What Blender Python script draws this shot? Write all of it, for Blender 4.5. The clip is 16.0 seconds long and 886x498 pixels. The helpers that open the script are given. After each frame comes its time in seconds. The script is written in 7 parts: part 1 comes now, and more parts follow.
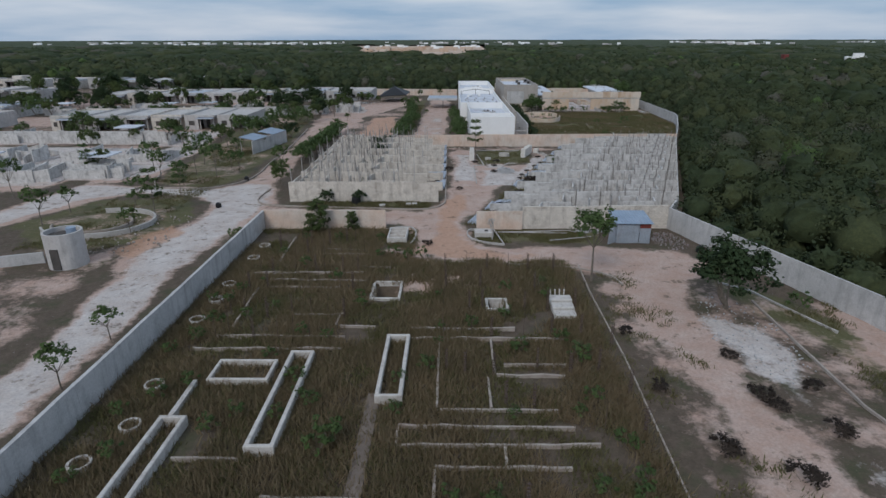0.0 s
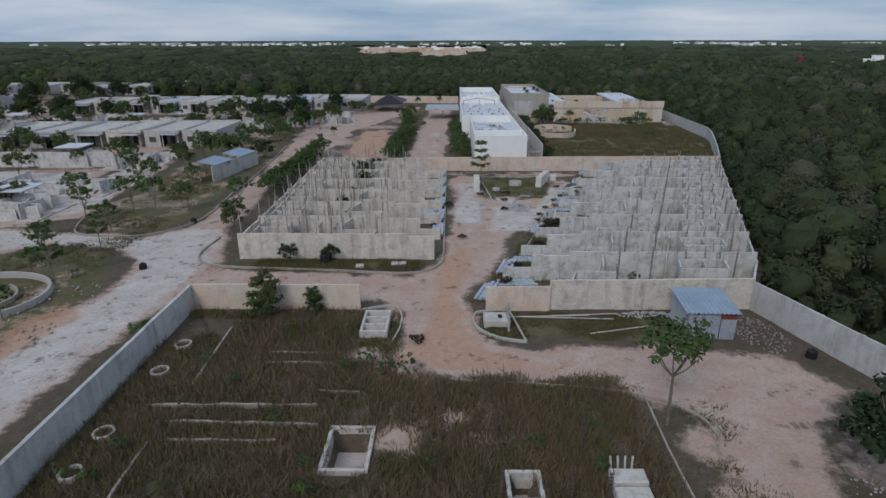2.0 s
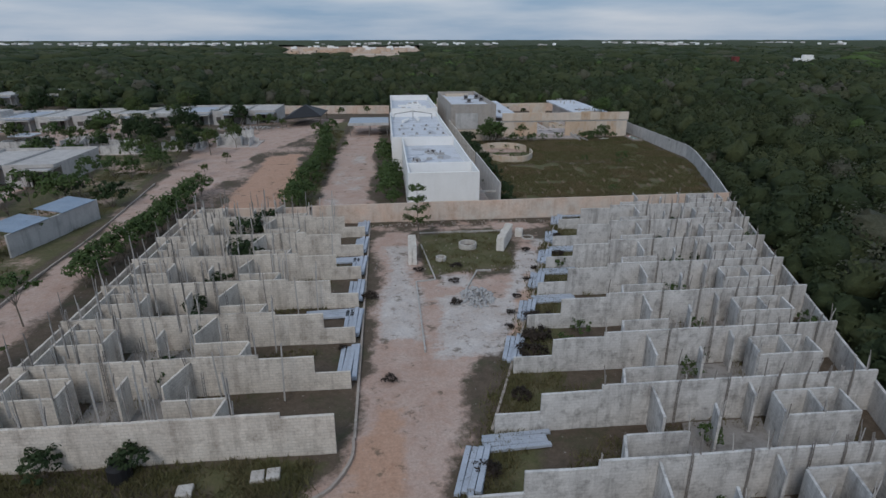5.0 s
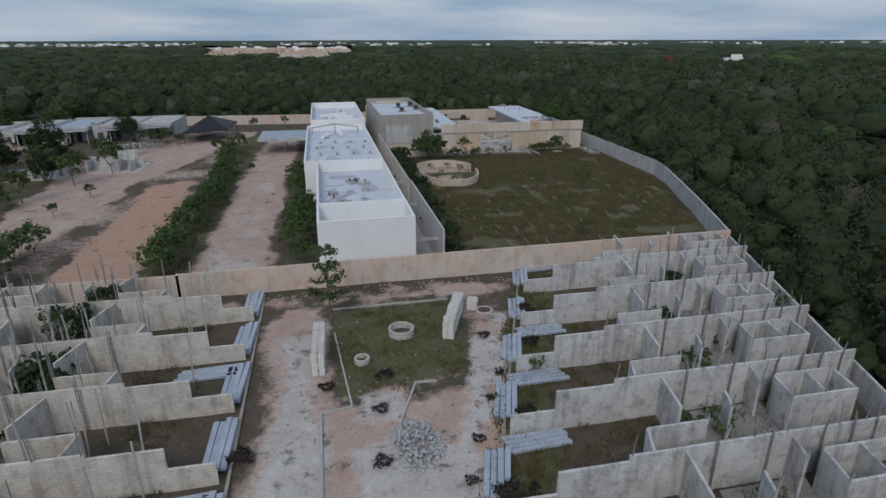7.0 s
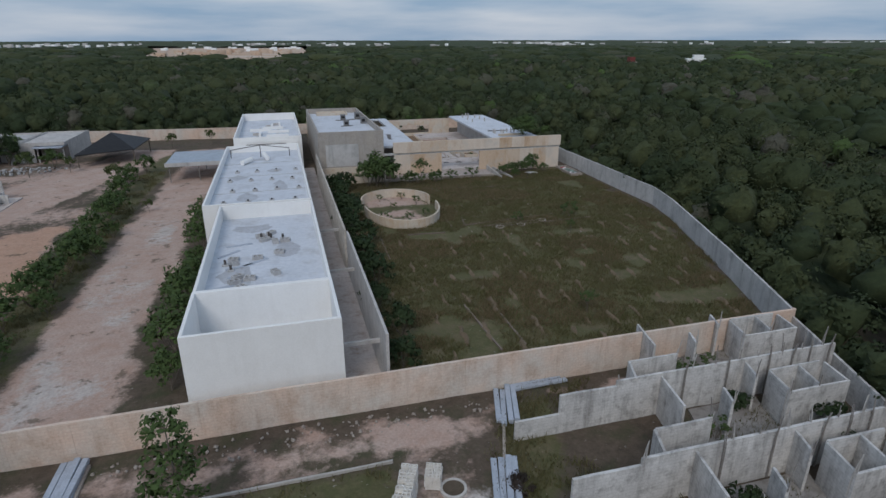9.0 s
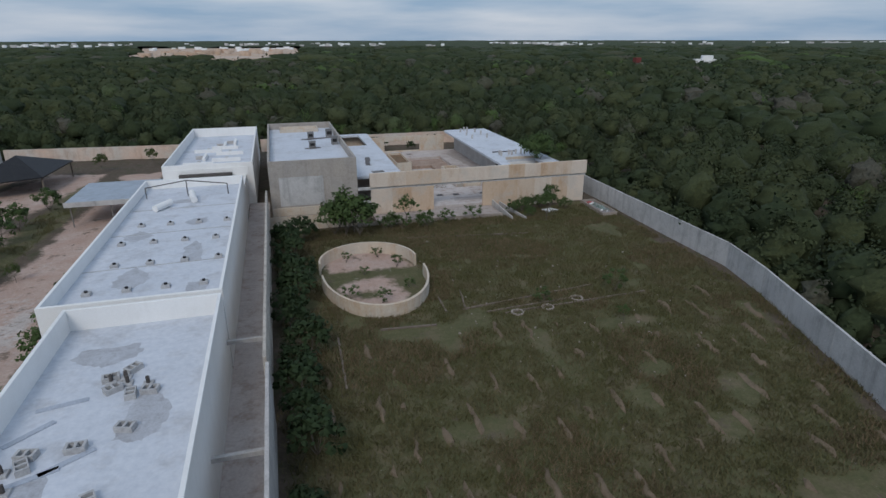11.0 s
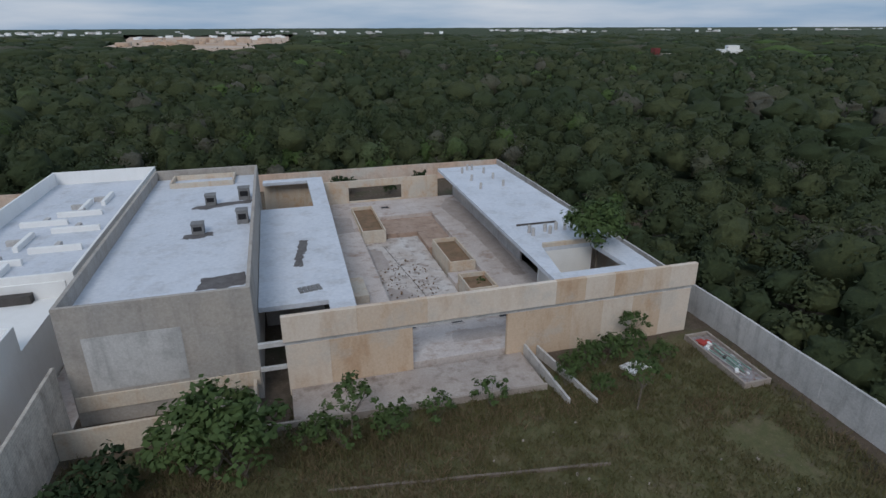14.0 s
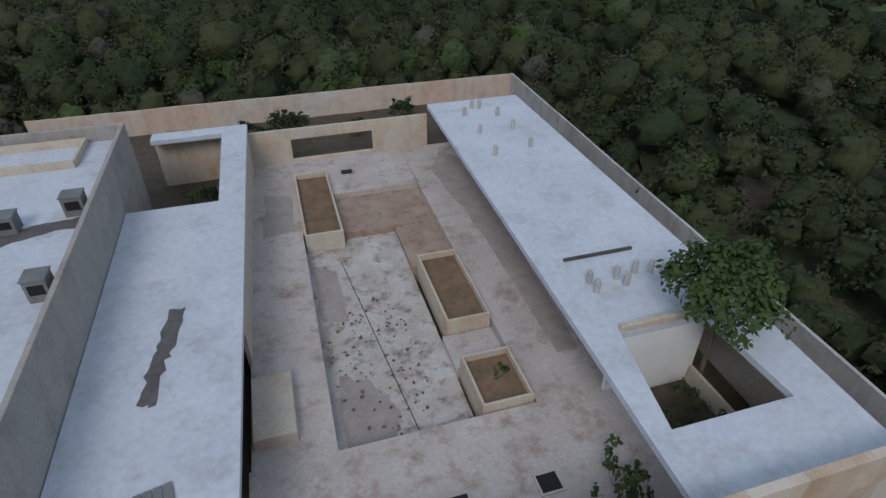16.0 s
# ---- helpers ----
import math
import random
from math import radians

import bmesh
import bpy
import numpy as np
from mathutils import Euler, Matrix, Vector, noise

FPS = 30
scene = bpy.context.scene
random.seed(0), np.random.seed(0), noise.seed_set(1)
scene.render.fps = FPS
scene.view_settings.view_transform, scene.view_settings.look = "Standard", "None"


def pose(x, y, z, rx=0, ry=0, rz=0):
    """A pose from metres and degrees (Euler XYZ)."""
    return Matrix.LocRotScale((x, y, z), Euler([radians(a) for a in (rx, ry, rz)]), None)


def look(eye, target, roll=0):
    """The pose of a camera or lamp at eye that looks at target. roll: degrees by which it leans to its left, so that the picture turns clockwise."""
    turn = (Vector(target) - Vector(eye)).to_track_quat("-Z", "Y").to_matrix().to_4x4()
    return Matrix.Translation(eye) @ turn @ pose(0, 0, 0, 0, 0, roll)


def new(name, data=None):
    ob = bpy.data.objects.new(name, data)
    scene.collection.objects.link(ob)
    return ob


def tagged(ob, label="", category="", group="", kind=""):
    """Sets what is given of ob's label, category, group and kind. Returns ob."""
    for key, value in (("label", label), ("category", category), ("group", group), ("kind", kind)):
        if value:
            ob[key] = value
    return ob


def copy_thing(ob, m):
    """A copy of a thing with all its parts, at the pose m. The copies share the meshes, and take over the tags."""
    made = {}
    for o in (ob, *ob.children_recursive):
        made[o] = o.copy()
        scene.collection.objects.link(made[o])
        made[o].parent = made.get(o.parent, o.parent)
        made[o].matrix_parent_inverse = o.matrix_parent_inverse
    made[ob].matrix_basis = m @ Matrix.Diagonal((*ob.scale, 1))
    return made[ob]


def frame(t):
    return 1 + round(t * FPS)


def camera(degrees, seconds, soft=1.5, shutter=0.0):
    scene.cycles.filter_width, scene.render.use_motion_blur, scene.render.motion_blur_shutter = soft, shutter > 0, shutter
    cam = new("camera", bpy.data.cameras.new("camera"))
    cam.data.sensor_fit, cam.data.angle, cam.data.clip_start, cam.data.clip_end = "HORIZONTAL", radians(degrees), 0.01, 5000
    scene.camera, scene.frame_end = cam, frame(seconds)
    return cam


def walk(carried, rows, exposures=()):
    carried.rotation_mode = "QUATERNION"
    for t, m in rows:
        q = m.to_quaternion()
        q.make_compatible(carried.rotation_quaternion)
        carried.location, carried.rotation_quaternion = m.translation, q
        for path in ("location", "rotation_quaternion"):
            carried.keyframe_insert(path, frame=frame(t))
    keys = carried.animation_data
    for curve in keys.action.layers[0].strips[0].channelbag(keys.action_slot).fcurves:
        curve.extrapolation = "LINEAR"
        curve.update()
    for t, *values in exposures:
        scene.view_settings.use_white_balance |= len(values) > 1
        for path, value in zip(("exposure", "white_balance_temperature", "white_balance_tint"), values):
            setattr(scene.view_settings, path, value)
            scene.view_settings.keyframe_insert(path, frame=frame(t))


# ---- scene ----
cam = camera(75.6, 16.0)
PATH = [
    (0, (-0.153, 3.471, 21.168), (-0.176, 5.347, 20.474), -0.1),
    (0.5, (-0.1, 8.547, 21.259), (-0.125, 10.423, 20.565), -0.1),
    (1, (-0.044, 13.494, 21.41), (-0.07, 15.37, 20.717), -0.1),
    (1.5, (-0.041, 18.717, 21.506), (-0.067, 20.593, 20.813), -0.1),
    (2, (-0.022, 23.623, 21.739), (-0.048, 25.499, 21.047), -0.1),
    (2.5, (0.091, 28.624, 21.926), (0.069, 30.501, 21.234), -0.1),
    (3, (0.219, 33.451, 22.026), (0.222, 35.327, 21.333), -0.0),
    (3.5, (0.429, 38.376, 22.049), (0.47, 40.252, 21.355), -0.1),
    (4, (0.716, 43.064, 22.036), (0.798, 44.938, 21.342), -0.1),
    (6.5, (4.27, 68.04, 21.521), (4.607, 69.885, 20.828), -0.1),
    (7, (5.355, 72.809, 21.549), (5.737, 74.645, 20.856), -0.1),
    (7.5, (6.615, 77.686, 21.586), (7.043, 79.512, 20.892), -0.1),
    (8, (7.927, 82.416, 21.574), (8.391, 84.234, 20.88), -0.1),
    (8.5, (9.402, 87.527, 21.56), (9.893, 89.337, 20.867), -0.1),
    (9, (10.873, 92.53, 21.539), (11.38, 94.337, 20.846), -0.1),
    (11.5, (19.661, 121.165, 21.2), (20.179, 122.968, 20.508), -0.1),
    (12, (21.523, 127.174, 21.446), (22.041, 128.978, 20.754), -0.1),
    (12.5, (23.378, 133.35, 21.594), (23.898, 135.153, 20.901), -0.1),
    (13, (25.328, 139.47, 21.734), (25.847, 141.273, 21.041), -0.2),
    (13.5, (27.211, 145.791, 21.896), (27.732, 147.593, 21.202), -0.2),
    (14, (29.193, 151.937, 21.992), (29.709, 153.727, 21.263), -0.2),
    (14.5, (31.026, 158.17, 22.159), (31.533, 159.93, 21.356), -0.4),
    (15, (32.575, 164.348, 22.405), (33.083, 166.051, 21.486), -0.4),
    (15.5, (34.529, 170.738, 22.207), (35.023, 172.381, 21.178), -0.1),
    (16, (36.64, 176.994, 22.317), (37.112, 178.57, 21.179), -0.1),
]
walk(cam, [(t, look(eye, target, roll)) for t, eye, target, roll in PATH], [(0, 0.24), (2, 0.17), (4, 0.05), (7.5, 0.06), (9, 0.08), (12, 0.14), (14, 0.14), (16, 0.04)])

# ---- sky and light: overcast late day ----
SUN_EL, SUN_AZ = 42.0, 205.0
world = bpy.data.worlds.new("sky")
scene.world = world
world.use_nodes = True
wn, wl = world.node_tree.nodes, world.node_tree.links
wn.clear()
w_out = wn.new("ShaderNodeOutputWorld")
w_bg = wn.new("ShaderNodeBackground")
w_sky = wn.new("ShaderNodeTexSky")
w_sky.sky_type = "NISHITA"
w_sky.sun_disc = False
w_sky.sun_elevation = radians(SUN_EL)
w_sky.sun_rotation = radians(SUN_AZ)
w_sky.air_density, w_sky.dust_density, w_sky.ozone_density = 1.0, 2.0, 1.5
w_co = wn.new("ShaderNodeTexCoord")
w_map = wn.new("ShaderNodeMapping")
w_map.inputs["Scale"].default_value = (1.0, 1.0, 7.0)
w_noise = wn.new("ShaderNodeTexNoise")
w_noise.inputs["Scale"].default_value = 3.2
w_noise.inputs["Detail"].default_value = 6.0
w_ramp = wn.new("ShaderNodeValToRGB")
w_ramp.color_ramp.elements[0].position, w_ramp.color_ramp.elements[0].color = 0.36, (2.8, 4.2, 6.1, 1)
w_ramp.color_ramp.elements[1].position, w_ramp.color_ramp.elements[1].color = 0.70, (6.3, 6.9, 7.9, 1)
w_mix = wn.new("ShaderNodeMix")
w_mix.data_type = "RGBA"
w_mix.inputs["Factor"].default_value = 0.85
wl.new(w_co.outputs["Generated"], w_map.inputs["Vector"])
wl.new(w_map.outputs["Vector"], w_noise.inputs["Vector"])
wl.new(w_noise.outputs["Fac"], w_ramp.inputs["Fac"])
wl.new(w_sky.outputs["Color"], w_mix.inputs["A"])
wl.new(w_ramp.outputs["Color"], w_mix.inputs["B"])
wl.new(w_mix.outputs["Result"], w_bg.inputs["Color"])
w_bg.inputs["Strength"].default_value = 0.085
wl.new(w_bg.outputs["Background"], w_out.inputs["Surface"])

sun_data = bpy.data.lights.new("sun", "SUN")
sun_data.energy, sun_data.angle, sun_data.color = 1.0, radians(22), (1.0, 0.96, 0.92)
sun = new("sun", sun_data)
az = radians(SUN_AZ)
sun.matrix_world = look((0, 0, 60), (-40 * math.sin(az), -40 * math.cos(az), 60 - 40 * math.tan(radians(SUN_EL))))

# ---- materials ----
class Mat:
    """A small node-tree writer for one Principled material."""

    def __init__(self, name, rough=0.9, metal=0.0):
        self.m = bpy.data.materials.new(name)
        self.m.use_nodes = True
        self.nt = self.m.node_tree
        self.b = self.nt.nodes["Principled BSDF"]
        self.b.inputs["Roughness"].default_value = rough
        self.b.inputs["Metallic"].default_value = metal
        self.b.inputs["Specular IOR Level"].default_value = 0.25
        self.geo = self.nt.nodes.new("ShaderNodeNewGeometry")

    def link(self, a, b):
        self.nt.links.new(a, b)

    def noise(self, scale, detail=4.0, rough=0.55, stretch=None, offset=0.0):
        n = self.nt.nodes.new("ShaderNodeTexNoise")
        n.inputs["Scale"].default_value = scale
        n.inputs["Detail"].default_value = detail
        n.inputs["Roughness"].default_value = rough
        src = self.geo.outputs["Position"]
        mp = self.nt.nodes.new("ShaderNodeMapping")
        mp.inputs["Scale"].default_value = stretch or (1, 1, 1)
        mp.inputs["Location"].default_value = (offset, offset * 0.7, 0)
        self.link(src, mp.inputs["Vector"])
        self.link(mp.outputs["Vector"], n.inputs["Vector"])
        return n.outputs["Fac"]

    def step(self, value, lo, hi):
        r = self.nt.nodes.new("ShaderNodeMapRange")
        r.inputs["From Min"].default_value, r.inputs["From Max"].default_value = lo, hi
        self.link(value, r.inputs["Value"])
        return r.outputs["Result"]

    def math(self, op, a, b):
        n = self.nt.nodes.new("ShaderNodeMath")
        n.operation = op
        for k, v in enumerate((a, b)):
            if isinstance(v, (int, float)):
                n.inputs[k].default_value = v
            else:
                self.link(v, n.inputs[k])
        return n.outputs["Value"]

    def mix(self, fac, a, b, mode="MIX"):
        n = self.nt.nodes.new("ShaderNodeMix")
        n.data_type, n.blend_type = "RGBA", mode
        for key, v in (("Factor", fac), ("A", a), ("B", b)):
            if isinstance(v, tuple):
                n.inputs[key].default_value = (*v, 1)
            elif isinstance(v, (int, float)):
                n.inputs[key].default_value = v
            else:
                self.link(v, n.inputs[key])
        return n.outputs["Result"]

    def attribute(self, name):
        n = self.nt.nodes.new("ShaderNodeAttribute")
        n.attribute_name = name
        return n

    def bump(self, height, strength=0.4, distance=0.03):
        n = self.nt.nodes.new("ShaderNodeBump")
        n.inputs["Strength"].default_value, n.inputs["Distance"].default_value = strength, distance
        self.link(height, n.inputs["Height"])
        self.link(n.outputs["Normal"], self.b.inputs["Normal"])

    def thin(self, colour, share=0.35):
        """Lets part of the light through, as leaves do."""
        t = self.nt.nodes.new("ShaderNodeBsdfTranslucent")
        self.link(colour, t.inputs["Color"])
        x = self.nt.nodes.new("ShaderNodeMixShader")
        x.inputs["Fac"].default_value = share
        self.link(self.b.outputs["BSDF"], x.inputs[1])
        self.link(t.outputs["BSDF"], x.inputs[2])
        self.link(x.outputs["Shader"], self.nt.nodes["Material Output"].inputs["Surface"])

    def color(self, c):
        if isinstance(c, tuple):
            self.b.inputs["Base Color"].default_value = (*c, 1)
        else:
            self.link(c, self.b.inputs["Base Color"])
        return self

    def done(self):
        return self.m


def surface(name, base, alt, dirt, scale=0.7, dirt_amount=0.5, rough=0.9, streaks=0.0, relief=0.02, grain=9.0, metal=0.0, blocks=0.0):
    """A weathered mineral surface: two tones in broad patches, dirt blotches, vertical streaks, fine grain."""
    m = Mat(name, rough, metal)
    c = m.mix(m.step(m.noise(scale, 5), 0.35, 0.68), base, alt)
    c = m.mix(m.math("MULTIPLY", m.step(m.noise(scale * 2.3, 6, 0.65, None, 11.0), 0.5, 0.72), dirt_amount), c, dirt)
    if streaks:
        s = m.step(m.noise(1.6, 5, 0.6, (1.0, 1.0, 0.12), 5.0), 0.5, 0.7)
        c = m.mix(m.math("MULTIPLY", s, streaks), c, dirt)
    g = m.noise(grain, 6, 0.7, None, 3.0)
    c = m.mix(0.5, c, m.mix(m.step(g, 0.3, 0.7), (0.35, 0.35, 0.35), (0.65, 0.65, 0.65)), "OVERLAY")
    h = g
    if blocks:
        br = m.nt.nodes.new("ShaderNodeTexBrick")
        br.inputs["Scale"].default_value = 1.0
        br.inputs["Brick Width"].default_value, br.inputs["Row Height"].default_value = 0.4, 0.2
        br.inputs["Mortar Size"].default_value = 0.012
        br.inputs["Color1"].default_value = (1, 1, 1, 1)
        br.inputs["Color2"].default_value = (0.8, 0.8, 0.8, 1)
        br.inputs["Mortar"].default_value = (0.45, 0.45, 0.45, 1)
        sep = m.nt.nodes.new("ShaderNodeSeparateXYZ")
        com = m.nt.nodes.new("ShaderNodeCombineXYZ")
        m.link(m.geo.outputs["Position"], sep.inputs["Vector"])
        m.link(m.math("ADD", sep.outputs["X"], sep.outputs["Y"]), com.inputs["X"])
        m.link(sep.outputs["Z"], com.inputs["Y"])
        m.link(com.outputs["Vector"], br.inputs["Vector"])
        c = m.mix(blocks, c, br.outputs["Color"], "MULTIPLY")
    m.color(c)
    m.bump(h, 0.5, relief)
    return m.done()


M_BLOCK = surface("raw_block_wall", (0.66, 0.645, 0.625), (0.52, 0.505, 0.49), (0.14, 0.128, 0.118), 0.7, 0.6, 0.95, 0.5, 0.02, 8, 0, 0.35)
M_BLOCKWARM = surface("warm_block_wall", (0.70, 0.645, 0.575), (0.60, 0.55, 0.49), (0.20, 0.16, 0.13), 0.6, 0.5, 0.95, 0.45, 0.02, 8, 0, 0.5)
M_PINKWALL = surface("pinkish_rendered_wall", (0.68, 0.515, 0.415), (0.62, 0.575, 0.52), (0.42, 0.28, 0.20), 0.3, 0.55, 0.95, 0.4, 0.02, 7, 0, 0.25)
M_GREYWALL = surface("grey_cement_wall", (0.54, 0.53, 0.52), (0.43, 0.425, 0.42), (0.19, 0.185, 0.18), 0.3, 0.45, 0.9, 0.4)
M_WHITE = surface("white_paint", (0.81, 0.81, 0.80), (0.77, 0.77, 0.76), (0.5, 0.48, 0.45), 0.3, 0.12, 0.7, 0.08, 0.006, 12)
M_PARAPET = surface("grey_parapet", (0.52, 0.50, 0.48), (0.44, 0.42, 0.41), (0.2, 0.19, 0.18), 0.5, 0.4, 0.9, 0.3)
M_ROOF = surface("cement_roof", (0.60, 0.63, 0.685), (0.53, 0.56, 0.61), (0.33, 0.32, 0.32), 0.22, 0.45, 0.75, 0, 0.006, 3)
M_BEIGE = surface("stained_beige_render", (0.60, 0.51, 0.41), (0.52, 0.48, 0.42), (0.46, 0.27, 0.14), 0.28, 0.6, 0.92, 0.35, 0.012, 7)
M_TAUPE = surface("taupe_render", (0.40, 0.36, 0.32), (0.36, 0.34, 0.32), (0.20, 0.18, 0.16), 0.25, 0.5, 0.92, 0.3, 0.012, 7)
M_FLOOR = surface("bare_cement_floor", (0.54, 0.49, 0.465), (0.45, 0.39, 0.36), (0.27, 0.18, 0.13), 0.35, 0.75, 0.9, 0, 0.015, 6)
M_POOL = surface("stained_pool_shell", (0.56, 0.53, 0.51), (0.44, 0.38, 0.34), (0.13, 0.09, 0.07), 0.55, 0.85, 0.9, 0, 0.02, 5)
M_EARTH = surface("dark_bare_soil", (0.085, 0.066, 0.048), (0.12, 0.095, 0.07), (0.05, 0.055, 0.03), 0.9, 0.5, 1.0, 0, 0.05, 9)
M_PATH = surface("worn_cement_path", (0.22, 0.18, 0.15), (0.16, 0.13, 0.11), (0.09, 0.07, 0.06), 0.7, 0.5, 0.95)
M_LEDGE = surface("brown_stained_render", (0.40, 0.30, 0.24), (0.31, 0.22, 0.17), (0.15, 0.10, 0.075), 0.6, 0.6, 0.95)
M_SOIL = surface("planter_soil", (0.24, 0.15, 0.095), (0.17, 0.12, 0.075), (0.06, 0.05, 0.03), 0.9, 0.5, 1.0, 0, 0.05, 9)
M_BLUE = surface("bluish_concrete_beam", (0.42, 0.46, 0.53), (0.34, 0.38, 0.44), (0.2, 0.21, 0.23), 0.8, 0.3, 0.8)
M_SLAB = surface("dirty_floor_slab", (0.31, 0.29, 0.275), (0.24, 0.22, 0.20), (0.10, 0.085, 0.07), 0.6, 0.7, 0.95)
M_STEEL = surface("weathered_rebar", (0.21, 0.19, 0.175), (0.27, 0.255, 0.24), (0.09, 0.075, 0.065), 2.0, 0.4, 0.8)
M_POST = surface("pale_concrete_post", (0.46, 0.44, 0.42), (0.40, 0.38, 0.36), (0.22, 0.2, 0.18), 1.2, 0.4, 0.9)
M_SHEET = surface("galvanised_sheet", (0.42, 0.47, 0.53), (0.36, 0.41, 0.47), (0.22, 0.2, 0.19), 0.6, 0.35, 0.5, 0.25, 0.004, 10, 0.35)
M_SHEETBLUE = surface("blue_painted_sheet", (0.30, 0.37, 0.46), (0.25, 0.32, 0.41), (0.2, 0.19, 0.18), 0.6, 0.3, 0.5, 0.1, 0.004, 10, 0.2)
M_RED = surface("red_oxide_sheet", (0.20, 0.05, 0.04), (0.16, 0.04, 0.04), (0.08, 0.04, 0.03), 0.8, 0.4, 0.7)
M_KERB = surface("kerb_concrete", (0.38, 0.34, 0.30), (0.32, 0.27, 0.24), (0.17, 0.14, 0.11), 0.8, 0.5, 0.95)
M_VENT = surface("weathered_vent", (0.22, 0.22, 0.22), (0.17, 0.17, 0.17), (0.1, 0.1, 0.1), 0.8, 0.4, 0.9)
# black and dark tones: real plastic and metal, also shade painted on openings
M_BLACK = surface("black_plastic_and_shade", (0.014, 0.014, 0.016), (0.02, 0.02, 0.022), (0.04, 0.035, 0.03), 1.0, 0.3, 0.5)
M_DARK = surface("dark_shade_and_metal", (0.10, 0.09, 0.085), (0.07, 0.065, 0.06), (0.04, 0.04, 0.04), 0.6, 0.5, 0.95)
M_RUBBLE = surface("broken_concrete", (0.46, 0.46, 0.46), (0.38, 0.38, 0.39), (0.2, 0.19, 0.18), 2.0, 0.4, 0.95)
M_BARK = surface("bark", (0.20, 0.17, 0.14), (0.13, 0.11, 0.09), (0.07, 0.06, 0.05), 3.0, 0.5, 0.95)
M_ORANGE = surface("bare_orange_earth", (0.48, 0.34, 0.24), (0.54, 0.46, 0.39), (0.40, 0.20, 0.10), 0.02, 0.6, 1.0, 0, 0.02, 1)
M_TRASH = surface("mixed_rubbish", (0.3, 0.3, 0.31), (0.16, 0.12, 0.1), (0.45, 0.08, 0.06), 3.0, 0.35, 0.8)


def panel_mat():
    m = Mat("rendered_panel", 0.92)
    r = m.nt.nodes.new("ShaderNodeObjectInfo").outputs["Random"]
    c = m.mix(r, (0.66, 0.58, 0.50), (0.58, 0.47, 0.37))
    c = m.mix(m.math("MULTIPLY", m.step(m.math("ADD", r, m.math("MULTIPLY", m.noise(0.7, 5, 0.65, (1.0, 1.0, 0.5), 17.0), 0.9)), 0.98, 1.3), 0.45), c, (0.54, 0.38, 0.25))
    st = m.step(m.noise(0.9, 5, 0.65, (1.0, 1.0, 0.35), 9.0), 0.48, 0.68)
    c = m.mix(m.math("MULTIPLY", st, m.math("ADD", m.math("MULTIPLY", r, 0.5), 0.15)), c, (0.42, 0.26, 0.15))
    c = m.mix(m.math("MULTIPLY", m.step(m.noise(0.5, 4, 0.6, None, 2.0), 0.52, 0.66), 0.45), c, (0.50, 0.47, 0.43))
    c = m.mix(0.45, c, m.mix(m.step(m.noise(7, 6, 0.7), 0.3, 0.7), (0.38, 0.38, 0.38), (0.62, 0.62, 0.62)), "OVERLAY")
    m.color(c)
    m.bump(m.noise(7, 6, 0.7), 0.4, 0.012)
    return m.done()


M_PANEL = panel_mat()


def leaves(name, a, b, c, size=0.6):
    m = Mat(name, 0.75)
    col = m.mix(m.step(m.noise(size, 3), 0.35, 0.65), a, b)
    r = m.nt.nodes.new("ShaderNodeNewGeometry").outputs["Random Per Island"]
    col = m.mix(m.math("MULTIPLY", r, 0.45), col, c)
    m.color(col)
    m.thin(col, 0.3)
    return m.done()


M_LEAF = leaves("green_leaves", (0.075, 0.108, 0.034), (0.100, 0.130, 0.042), (0.045, 0.066, 0.023))
M_LEAF_LIGHT = leaves("light_green_leaves", (0.095, 0.145, 0.045), (0.075, 0.120, 0.040), (0.055, 0.080, 0.032))
M_LEAF_DARK = leaves("dark_green_leaves", (0.036, 0.062, 0.024), (0.048, 0.074, 0.029), (0.022, 0.038, 0.017))
M_DRY = leaves("dry_grass", (0.25, 0.185, 0.115), (0.195, 0.150, 0.092), (0.125, 0.112, 0.056), 0.25)
M_WEED = leaves("weeds", (0.138, 0.130, 0.055), (0.180, 0.150, 0.082), (0.088, 0.098, 0.042), 0.4)


def forest_mat(name):
    """Leaf colour by tree: most green, some olive, a few grey and almost leafless."""
    m = Mat(name, 0.85)
    kind = m.attribute("species").outputs["Fac"]
    big = m.noise(0.018, 4, 0.6)
    col = m.mix(m.step(big, 0.38, 0.62), (0.057, 0.078, 0.033), (0.083, 0.098, 0.042))
    col = m.mix(m.step(kind, 0.15, 0.6), m.mix(0.6, col, (0.034, 0.056, 0.026)), col)
    col = m.mix(m.math("MULTIPLY", m.step(kind, 0.58, 0.80), 0.75), col, (0.100, 0.114, 0.049))
    col = m.mix(m.step(kind, 0.87, 0.90), col, (0.140, 0.130, 0.102))
    col = m.mix(m.step(kind, 0.965, 0.975), col, (0.105, 0.165, 0.048))
    r = m.nt.nodes.new("ShaderNodeNewGeometry").outputs["Random Per Island"]
    col = m.mix(m.math("MULTIPLY", r, 0.22), col, (0.032, 0.048, 0.022))
    fine = m.step(m.noise(2.6, 4, 0.75, None, 23.0), 0.42, 0.62)
    col = m.mix(m.math("SUBTRACT", 0.4, m.math("MULTIPLY", fine, 0.4)), col, (0.020, 0.032, 0.016))
    m.thin(col, 0.25)
    m.bump(m.noise(2.6, 4, 0.75, None, 23.0), 0.5, 0.3)
    return m.color(col).done()


M_FOREST = forest_mat("dry_forest_leaves")
M_CANOPY = surface("forest_canopy", (0.040, 0.056, 0.027), (0.060, 0.074, 0.036), (0.022, 0.032, 0.016), 0.16, 0.9, 1.0, 0, 0.4, 1.6)


